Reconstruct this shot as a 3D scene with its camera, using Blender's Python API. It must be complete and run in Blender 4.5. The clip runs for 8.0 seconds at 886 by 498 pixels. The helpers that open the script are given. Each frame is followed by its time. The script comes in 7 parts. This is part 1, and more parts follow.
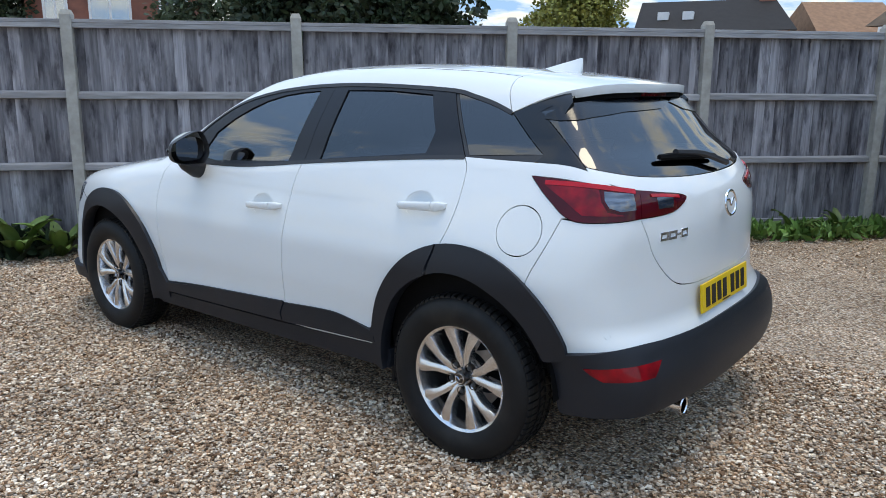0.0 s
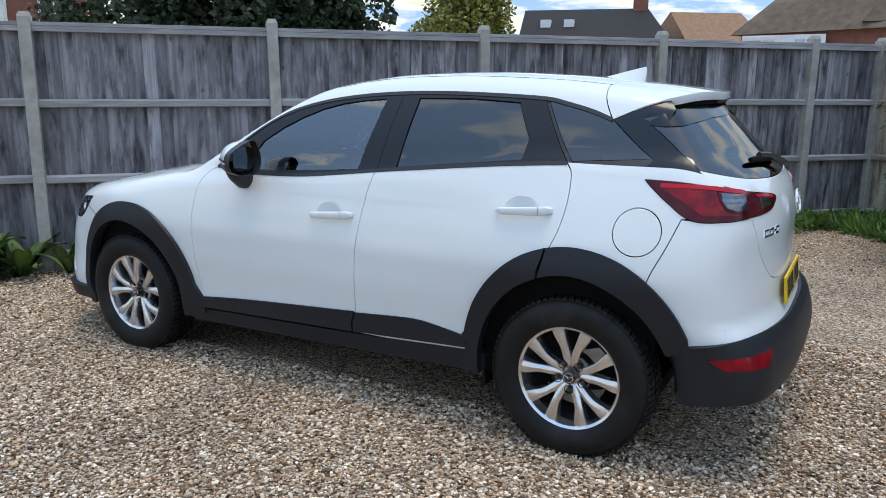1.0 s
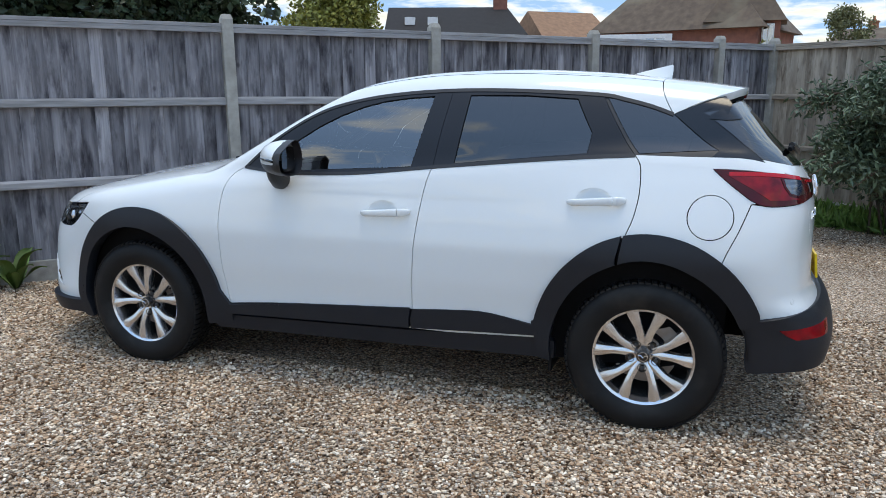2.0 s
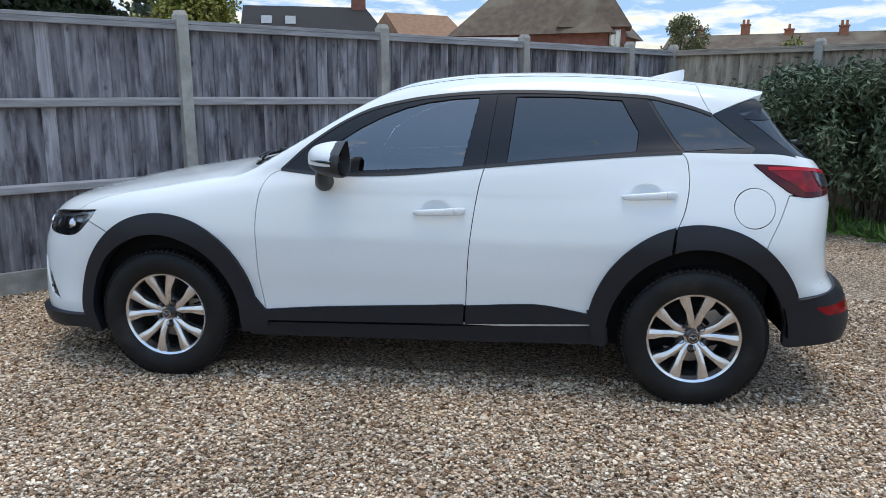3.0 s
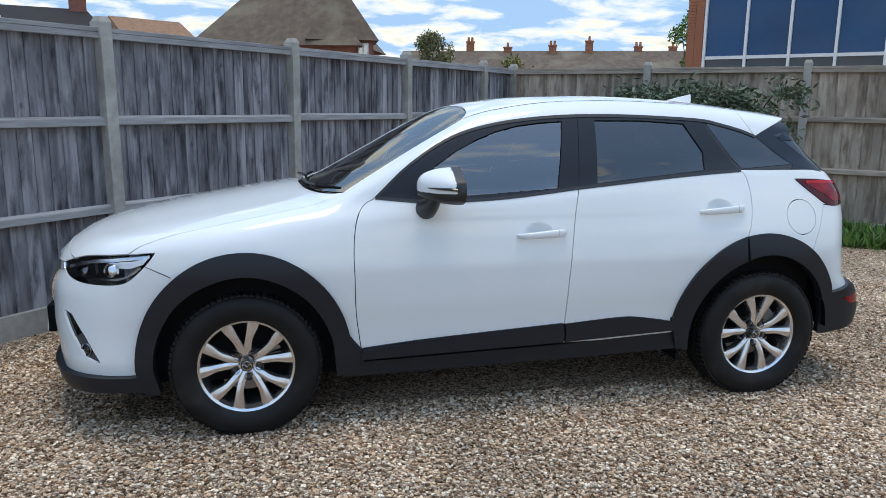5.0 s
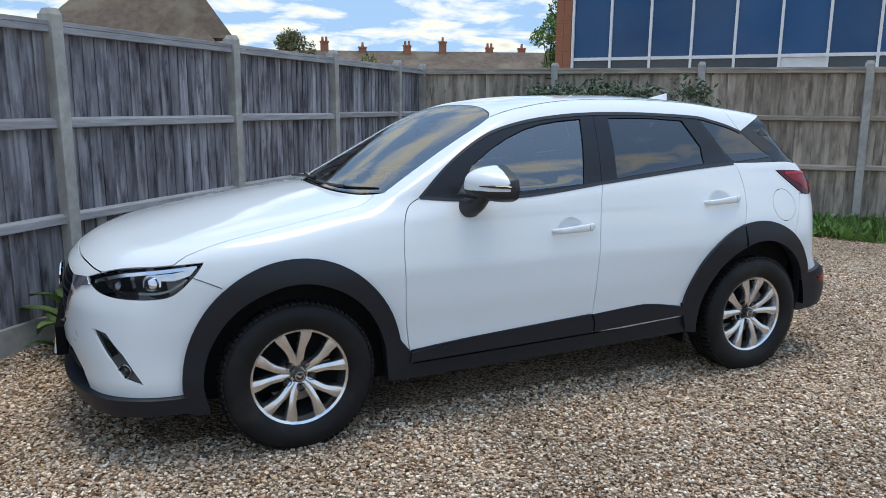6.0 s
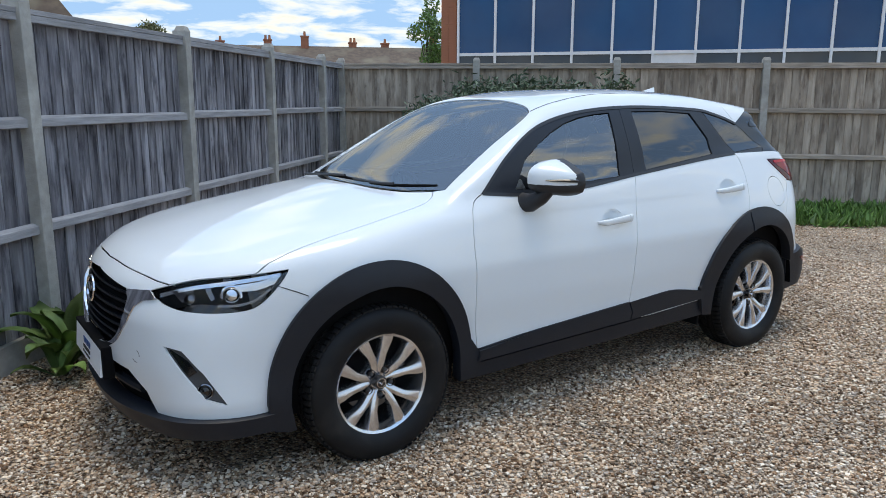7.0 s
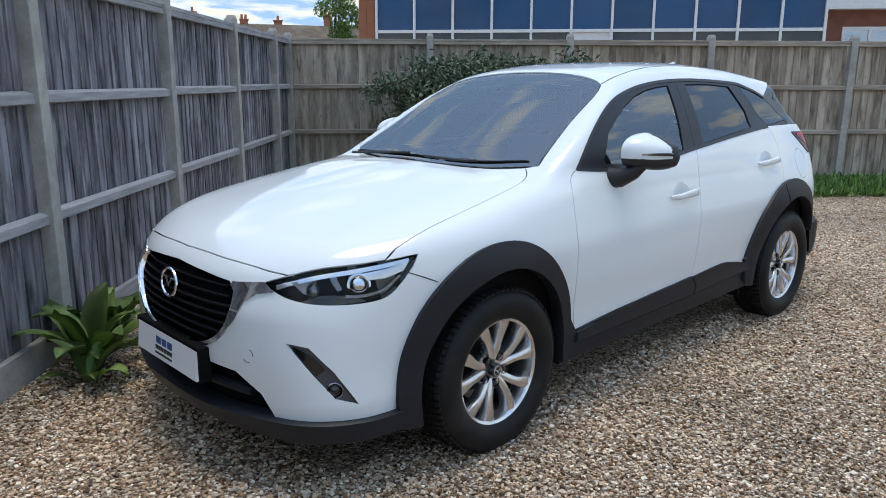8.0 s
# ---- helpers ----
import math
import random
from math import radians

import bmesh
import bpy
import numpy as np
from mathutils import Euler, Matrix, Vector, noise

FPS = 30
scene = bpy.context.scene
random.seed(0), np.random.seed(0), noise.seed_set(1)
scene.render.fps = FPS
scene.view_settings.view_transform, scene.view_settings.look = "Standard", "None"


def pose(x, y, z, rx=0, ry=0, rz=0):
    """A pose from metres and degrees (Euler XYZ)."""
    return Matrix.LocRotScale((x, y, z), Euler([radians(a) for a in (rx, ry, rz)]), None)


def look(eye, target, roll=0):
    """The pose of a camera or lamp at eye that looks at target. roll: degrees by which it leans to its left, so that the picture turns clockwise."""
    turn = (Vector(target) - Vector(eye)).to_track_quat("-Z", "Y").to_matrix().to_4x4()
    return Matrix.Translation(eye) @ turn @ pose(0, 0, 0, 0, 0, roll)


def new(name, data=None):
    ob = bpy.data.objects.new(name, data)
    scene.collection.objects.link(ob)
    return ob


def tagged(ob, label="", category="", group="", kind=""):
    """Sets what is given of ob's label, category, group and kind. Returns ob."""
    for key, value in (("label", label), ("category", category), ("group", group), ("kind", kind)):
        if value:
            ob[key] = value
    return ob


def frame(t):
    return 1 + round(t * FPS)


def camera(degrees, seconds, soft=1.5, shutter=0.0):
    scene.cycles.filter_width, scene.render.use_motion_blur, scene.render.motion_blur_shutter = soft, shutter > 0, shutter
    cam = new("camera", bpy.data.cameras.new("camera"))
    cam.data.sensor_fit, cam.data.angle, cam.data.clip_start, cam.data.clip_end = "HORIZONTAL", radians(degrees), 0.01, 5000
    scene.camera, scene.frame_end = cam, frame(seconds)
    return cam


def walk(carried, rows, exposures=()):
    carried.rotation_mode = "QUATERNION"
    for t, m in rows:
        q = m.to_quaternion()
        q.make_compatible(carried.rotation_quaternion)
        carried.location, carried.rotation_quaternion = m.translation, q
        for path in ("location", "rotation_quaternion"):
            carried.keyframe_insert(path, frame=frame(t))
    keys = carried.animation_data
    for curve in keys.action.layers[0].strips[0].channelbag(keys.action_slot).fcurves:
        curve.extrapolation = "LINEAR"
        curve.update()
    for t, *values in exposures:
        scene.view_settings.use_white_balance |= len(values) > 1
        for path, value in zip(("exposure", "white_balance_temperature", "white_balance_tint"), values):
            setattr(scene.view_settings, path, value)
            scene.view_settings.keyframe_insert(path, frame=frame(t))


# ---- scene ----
cam = camera(60.9, 8.0, soft=0.8)
PATH = [
    (0, (2.946, -3.012, 1.432), (1.723, -1.488, 1.007), 0.3),
    (0.5, (2.616, -3.241, 1.425), (1.498, -1.636, 1.009), 0.4),
    (1, (2.252, -3.54, 1.44), (1.282, -1.84, 1.029), 0.2),
    (1.5, (1.882, -3.771, 1.441), (1.069, -1.991, 1.028), 0.0),
    (3, (0.581, -4.27, 1.443), (0.321, -2.331, 1.027), 0.3),
    (3.5, (0.15, -4.32, 1.455), (0.063, -2.364, 1.049), 0.6),
    (4, (-0.302, -4.338, 1.483), (-0.206, -2.381, 1.083), 0.8),
    (4.5, (-0.733, -4.265, 1.497), (-0.469, -2.321, 1.105), 0.8),
    (6, (-1.989, -3.873, 1.477), (-1.182, -2.083, 1.097), 0.5),
    (6.5, (-2.392, -3.686, 1.489), (-1.413, -1.984, 1.107), 0.5),
    (7, (-2.756, -3.378, 1.469), (-1.632, -1.77, 1.079), 0.2),
    (7.5, (-3.11, -3.08, 1.482), (-1.871, -1.569, 1.058), 0.4),
    (8, (-3.329, -2.697, 1.432), (-1.993, -1.276, 0.992), 0.2),
]
walk(cam, [(t, look(eye, target, roll)) for t, eye, target, roll in PATH], [(0.0, 1.28, 8700, 5), (3.5, 1.20, 8700, 5), (7.0, 1.18, 8700, 5)])

# ---- sky and sun ----
SUN = Vector((0.06, 0.03, 1.0)).normalized()
world = bpy.data.worlds.new("world")
scene.world = world
world.use_nodes = True
wn, wl = world.node_tree.nodes, world.node_tree.links
wn.clear()
sky = wn.new("ShaderNodeTexSky")
sky.sky_type, sky.sun_disc = "NISHITA", False
sky.sun_elevation = math.asin(SUN.z)
sky.sun_rotation = math.atan2(SUN.x, SUN.y)
sky.air_density, sky.dust_density, sky.ozone_density = 1.0, 0.2, 4.0
geo = wn.new("ShaderNodeTexCoord")
split = wn.new("ShaderNodeSeparateXYZ")
wl.new(geo.outputs["Generated"], split.inputs[0])
lift = wn.new("ShaderNodeMath")
lift.operation, lift.inputs[1].default_value = "ADD", 0.16
wl.new(split.outputs["Z"], lift.inputs[0])
flat = wn.new("ShaderNodeVectorMath")
flat.operation = "DIVIDE"
wl.new(geo.outputs["Generated"], flat.inputs[0])
pack = wn.new("ShaderNodeCombineXYZ")
for socket in pack.inputs:
    wl.new(lift.outputs[0], socket)
wl.new(pack.outputs[0], flat.inputs[1])
lifted = wn.new("ShaderNodeVectorMath")
lifted.operation, lifted.inputs[1].default_value = "ADD", (0, 0, 0.34)
wl.new(geo.outputs["Generated"], lifted.inputs[0])
unit = wn.new("ShaderNodeVectorMath")
unit.operation = "NORMALIZE"
wl.new(lifted.outputs[0], unit.inputs[0])
wl.new(unit.outputs[0], sky.inputs["Vector"])
puff = wn.new("ShaderNodeTexNoise")
puff.inputs["Scale"].default_value = 3.1
puff.inputs["Detail"].default_value = 9
puff.inputs["Roughness"].default_value = 0.55
puff.inputs["Distortion"].default_value = 0.25
wl.new(flat.outputs[0], puff.inputs["Vector"])
cover = wn.new("ShaderNodeValToRGB")
cover.color_ramp.elements[0].position, cover.color_ramp.elements[1].position = 0.43, 0.58
thin = wn.new("ShaderNodeMath")
thin.operation, thin.inputs[1].default_value = "MULTIPLY_ADD", -0.18
wl.new(split.outputs["Z"], thin.inputs[0])
wl.new(puff.outputs["Fac"], thin.inputs[2])
wl.new(thin.outputs[0], cover.inputs[0])
tone = wn.new("ShaderNodeValToRGB")
tone.color_ramp.elements[0].position, tone.color_ramp.elements[1].position = 0.50, 0.80
tone.color_ramp.elements[0].color, tone.color_ramp.elements[1].color = (4.2, 4.65, 5.3, 1), (2.2, 2.55, 3.05, 1)
wl.new(puff.outputs["Fac"], tone.inputs[0])
mix = wn.new("ShaderNodeMix")
mix.data_type = "RGBA"
wl.new(cover.outputs[0], mix.inputs["Factor"])
deep = wn.new("ShaderNodeHueSaturation")
deep.inputs["Saturation"].default_value, deep.inputs["Value"].default_value = 1.05, 1.05
wl.new(sky.outputs[0], deep.inputs["Color"])
wl.new(deep.outputs[0], mix.inputs["A"])
wl.new(tone.outputs[0], mix.inputs["B"])
fall = wn.new("ShaderNodeMapRange")
fall.interpolation_type = "SMOOTHSTEP"
fall.inputs["From Min"].default_value, fall.inputs["From Max"].default_value = 0.0, 0.85
fall.inputs["To Min"].default_value, fall.inputs["To Max"].default_value = 0.50, 0.92
wl.new(split.outputs["Z"], fall.inputs["Value"])
grade = wn.new("ShaderNodeMix")
grade.data_type, grade.blend_type = "RGBA", "MULTIPLY"
grade.inputs["Factor"].default_value = 1.0
wl.new(mix.outputs["Result"], grade.inputs["A"])
wl.new(fall.outputs[0], grade.inputs["B"])
back = wn.new("ShaderNodeBackground")
back.inputs["Strength"].default_value = 0.225
wl.new(grade.outputs["Result"], back.inputs["Color"])
wout = wn.new("ShaderNodeOutputWorld")
wl.new(back.outputs[0], wout.inputs[0])
sun = new("sun", bpy.data.lights.new("sun", "SUN"))
sun.data.energy, sun.data.angle, sun.data.color = 0.60, radians(27), (1.0, 0.97, 0.93)
sun.matrix_world = look(SUN * 60, (0, 0, 0))

# ---- materials ----
def material(name, colour, rough=0.5, metal=0.0, second=None, scale=8.0, stretch=(1, 1, 1), bump_by=0.0, bump_scale=60.0, coat=0.0, spread=0.5, dirt=None, dirt_scale=1.5, each=0.0, island=0.0, spec=0.5):
    """A procedural surface: two tones mixed by fine noise, a broad stain, a bump, and a random tone for each piece."""
    m = bpy.data.materials.new(name)
    m.use_nodes = True
    n, l = m.node_tree.nodes, m.node_tree.links
    p = n["Principled BSDF"]
    p.inputs["Roughness"].default_value, p.inputs["Metallic"].default_value = rough, metal
    p.inputs["Coat Weight"].default_value, p.inputs["Coat Roughness"].default_value = coat, 0.03
    p.inputs["Specular IOR Level"].default_value = spec
    co = n.new("ShaderNodeTexCoord")
    mp = n.new("ShaderNodeMapping")
    mp.inputs["Scale"].default_value = stretch
    l.new(co.outputs["Object"], mp.inputs["Vector"])

    def tint(kind):
        rgb = n.new("ShaderNodeMix")
        rgb.data_type, rgb.blend_type = "RGBA", kind
        return rgb

    def fuzz(size, detail):
        t = n.new("ShaderNodeTexNoise")
        t.inputs["Scale"].default_value, t.inputs["Detail"].default_value = size, detail
        l.new(mp.outputs[0], t.inputs["Vector"])
        return t.outputs["Fac"]

    def ramp(fac, lo, hi):
        r = n.new("ShaderNodeMapRange")
        r.inputs["From Min"].default_value, r.inputs["From Max"].default_value = lo, hi
        l.new(fac, r.inputs["Value"])
        return r.outputs[0]

    a = tint("MIX")
    a.inputs["A"].default_value = (*colour, 1)
    a.inputs["B"].default_value = (*(second or [c * 0.8 for c in colour]), 1)
    l.new(ramp(fuzz(scale, 6), 0.5 - spread / 2, 0.5 + spread / 2), a.inputs["Factor"])
    out = a.outputs["Result"]
    if dirt:
        b = tint("MIX")
        b.inputs["B"].default_value = (*dirt, 1)
        l.new(out, b.inputs["A"])
        l.new(ramp(fuzz(dirt_scale, 4), 0.52, 0.78), b.inputs["Factor"])
        out = b.outputs["Result"]
    if each or island:
        info = n.new("ShaderNodeObjectInfo") if each else n.new("ShaderNodeNewGeometry")
        key = info.outputs["Random"] if each else info.outputs["Random Per Island"]
        r = n.new("ShaderNodeMapRange")
        r.inputs["To Min"].default_value, r.inputs["To Max"].default_value = 1 - (each or island), 1 + (each or island)
        l.new(key, r.inputs["Value"])
        c = tint("MULTIPLY")
        c.inputs["Factor"].default_value = 1
        l.new(out, c.inputs["A"])
        l.new(r.outputs[0], c.inputs["B"])
        out = c.outputs["Result"]
    l.new(out, p.inputs["Base Color"])
    if bump_by:
        h = n.new("ShaderNodeBump")
        h.inputs["Strength"].default_value, h.inputs["Distance"].default_value = bump_by, 0.01
        l.new(fuzz(bump_scale, 5), h.inputs["Height"])
        l.new(h.outputs[0], p.inputs["Normal"])
    return m


PAINT = material("pearl_white_paint", (0.725, 0.755, 0.755), 0.45, 0, (0.705, 0.735, 0.735), 900, coat=1.0, spec=0.25)
CLAD = material("dark_grey_textured_plastic", (0.0105, 0.0135, 0.0195), 0.46, 0, (0.0075, 0.0098, 0.0145), 14, bump_by=0.06, bump_scale=900, spec=0.38, spread=0.8)
CLADDARK = material("black_lower_plastic", (0.006, 0.007, 0.009), 0.42, 0, (0.004, 0.005, 0.007), 40, spec=0.2)
GLOSSBLACK = material("gloss_black_plastic", (0.008, 0.008, 0.009), 0.12, 0, (0.006, 0.006, 0.007), 60, coat=0.5)
PIANO = material("piano_black_plastic", (0.004, 0.005, 0.007), 0.16, 0, (0.003, 0.004, 0.006), 60)
BLACK = material("matt_black_plastic", (0.005, 0.005, 0.006), 0.8, 0, (0.004, 0.004, 0.004), 30, spec=0.1)
SEAL = material("satin_black_trim", (0.018, 0.018, 0.020), 0.45, 0, (0.014, 0.014, 0.016), 40)
PILLAR = material("satin_dark_pillar_trim", (0.010, 0.012, 0.017), 0.36, 0, (0.008, 0.0095, 0.0135), 120, spec=0.35)
RUBBER = material("tyre_rubber", (0.007, 0.007, 0.008), 0.55, 0, (0.012, 0.0118, 0.0115), 9, bump_by=0.1, bump_scale=200, dirt=(0.030, 0.028, 0.025), dirt_scale=6, spec=0.22)
ALLOY = material("silver_alloy", (0.74, 0.74, 0.75), 0.20, 0.95, (0.66, 0.66, 0.67), 30)
DARKMETAL = material("brake_metal", (0.40, 0.37, 0.34), 0.5, 0.25, (0.26, 0.18, 0.13), 18)
# silver darkened so that the reflected sky passes for dim surroundings
MIRRORGLASS = material("tinted_mirror_glass", (0.30, 0.31, 0.33), 0.02, 1.0, (0.28, 0.29, 0.31), 30)
CHROME = material("chrome", (0.78, 0.78, 0.80), 0.06, 1.0, (0.74, 0.74, 0.76), 30)
PLATEY = material("yellow_plate", (0.80, 0.52, 0.015), 0.35, 0, (0.76, 0.49, 0.015), 40)
PLATEW = material("white_plate", (0.82, 0.83, 0.84), 0.3, 0, (0.79, 0.80, 0.81), 40)
FOGGREY = material("grey_satin_plastic", (0.060, 0.060, 0.062), 0.40, 0, (0.045, 0.045, 0.047), 30, bump_by=0.05, bump_scale=600)
INK = material("black_ink", (0.01, 0.01, 0.011), 0.5)
BLUEINK = material("blue_ink", (0.02, 0.09, 0.28), 0.5)
TRIM = material("grey_interior_trim", (0.10, 0.098, 0.09), 0.9, 0, (0.09, 0.088, 0.08), 20)
DASH = material("black_interior_plastic", (0.022, 0.022, 0.024), 0.6, 0, (0.018, 0.018, 0.02), 60, bump_by=0.1, bump_scale=500)
SEATFAB = material("dark_seat_fabric", (0.030, 0.030, 0.033), 0.9, 0, (0.022, 0.022, 0.024), 90, bump_by=0.3, bump_scale=700)


def glass(name, tint, rough=0.0, see=1.0, base=(0.0, 0.0, 0.0), ior=2.0):
    """Thin glass: clear tinted pass-through with a mirror gloss by Fresnel."""
    m = bpy.data.materials.new(name)
    m.use_nodes = True
    n, l = m.node_tree.nodes, m.node_tree.links
    n.clear()
    t, g, d = n.new("ShaderNodeBsdfTransparent"), n.new("ShaderNodeBsdfGlossy"), n.new("ShaderNodeBsdfDiffuse")
    t.inputs["Color"].default_value = (*tint, 1)
    g.inputs["Roughness"].default_value = rough
    d.inputs["Color"].default_value = (*base, 1)
    inner = n.new("ShaderNodeMixShader")
    inner.inputs[0].default_value = 1 - see
    l.new(t.outputs[0], inner.inputs[1])
    l.new(d.outputs[0], inner.inputs[2])
    f = n.new("ShaderNodeFresnel")
    f.inputs["IOR"].default_value = ior
    x = n.new("ShaderNodeMixShader")
    l.new(f.outputs[0], x.inputs[0])
    l.new(inner.outputs[0], x.inputs[1])
    l.new(g.outputs[0], x.inputs[2])
    o = n.new("ShaderNodeOutputMaterial")
    l.new(x.outputs[0], o.inputs[0])
    return m


GLASS = glass("clear_car_glass", (0.62, 0.67, 0.64), ior=2.7)
SCREENGLASS = glass("clear_windscreen_glass", (0.50, 0.54, 0.52), ior=2.7)
PRIVACY = glass("dark_privacy_glass", (0.025, 0.03, 0.036), ior=2.05)
LENS = glass("clear_lamp_lens", (0.92, 0.93, 0.94), ior=1.28)
REDLENS = material("red_lamp_lens", (0.085, 0.001, 0.004), 0.08, 0, (0.045, 0.0008, 0.002), 14, spec=0.35)
REDMID = material("red_lamp_chamber", (0.30, 0.003, 0.010), 0.08, 0, (0.10, 0.0012, 0.005), 16, spec=0.35, spread=0.3)
REDGLOW = material("bright_red_lens", (0.55, 0.010, 0.020), 0.10, 0, (0.36, 0.006, 0.013), 25, spec=0.35)
CLEARLAMP = material("silver_lamp_lens", (0.30, 0.30, 0.31), 0.16, 1.0, (0.07, 0.07, 0.075), 45, (0.3, 0.3, 1.6))


# ---- mesh helpers ----
def link(name, verts, faces, mat, parent=None, label="", normals=None, smooth=True):
    me = bpy.data.meshes.new(name)
    me.from_pydata([tuple(map(float, v)) for v in verts], [], [tuple(map(int, f)) for f in faces])
    me.materials.append(mat)
    me.shade_smooth() if smooth else me.shade_flat()
    if normals is not None:
        me.normals_split_custom_set_from_vertices([tuple(map(float, v)) for v in normals])
    ob = new(name, me)
    if parent:
        ob.parent = parent
    if label:
        ob["label"] = label
    return ob


def part(name, bm, mat, parent=None, label="", smooth=False):
    """One bmesh as one mesh object under a thing or a part."""
    me = bpy.data.meshes.new(name)
    bmesh.ops.recalc_face_normals(bm, faces=bm.faces)
    bm.to_mesh(me)
    bm.free()
    me.materials.append(mat)
    if smooth:
        me.shade_smooth()
        me.set_sharp_from_angle(angle=radians(35))
    ob = new(name, me)
    if parent:
        ob.parent = parent
    if label:
        ob["label"] = label
    return ob


def box(bm, lo, hi, m=None, bevel=0.0):
    made = bmesh.ops.create_cube(bm, size=1)["verts"]
    lo, hi = Vector(lo), Vector(hi)
    for v in made:
        v.co = Vector([lo[i] + (v.co[i] + 0.5) * (hi[i] - lo[i]) for i in range(3)])
        if m is not None:
            v.co = m @ v.co
    if bevel:
        edges = {e for v in made for e in v.link_edges}
        bmesh.ops.bevel(bm, geom=list(edges), offset=bevel, segments=2, profile=0.6, affect="EDGES")
    return bm


def lathe(bm, profile, turns=48, m=None, closed=False):
    """Turns (radius, along) pairs about the local Y axis."""
    rows = []
    for r, y in profile:
        row = []
        for k in range(turns):
            a = 2 * math.pi * k / turns
            v = Vector((r * math.cos(a), y, r * math.sin(a)))
            row.append(bm.verts.new(m @ v if m is not None else v))
        rows.append(row)
    pairs = list(zip(rows, rows[1:])) + ([(rows[-1], rows[0])] if closed else [])
    for a, b in pairs:
        for k in range(turns):
            bm.faces.new((a[k], a[(k + 1) % turns], b[(k + 1) % turns], b[k]))
    return bm


def tube(bm, path, radius, sides=8):
    """A round bar along a path of points; radius a number or one per point."""
    path = [Vector(p) for p in path]
    rings = []
    for i, p in enumerate(path):
        d = (path[min(i + 1, len(path) - 1)] - path[max(i - 1, 0)]).normalized()
        u = d.orthogonal().normalized() if i == 0 else (u - d * u.dot(d)).normalized()
        w = d.cross(u)
        r = radius[i] if isinstance(radius, (list, tuple)) else radius
        rings.append([bm.verts.new(p + r * (math.cos(2 * math.pi * k / sides) * u + math.sin(2 * math.pi * k / sides) * w)) for k in range(sides)])
    for a, b in zip(rings, rings[1:]):
        for k in range(sides):
            bm.faces.new((a[k], a[(k + 1) % sides], b[(k + 1) % sides], b[k]))
    bm.faces.new(rings[0][::-1])
    bm.faces.new(rings[-1])
    return bm


def curve(points, per=6, closed=False):
    """Catmull-Rom through design points."""
    p = [Vector(q) for q in points]
    n = len(p)
    out = []
    for i in range(n if closed else n - 1):
        a, b, c, d = (p[(i - 1) % n], p[i], p[(i + 1) % n], p[(i + 2) % n]) if closed else (p[max(i - 1, 0)], p[i], p[i + 1], p[min(i + 2, n - 1)])
        for k in range(per):
            t = k / per
            out.append(0.5 * (2 * b + (c - a) * t + (2 * a - 5 * b + 4 * c - d) * t * t + (3 * b - a - 3 * c + d) * t**3))
    if not closed:
        out.append(p[-1])
    return [tuple(v) for v in out]


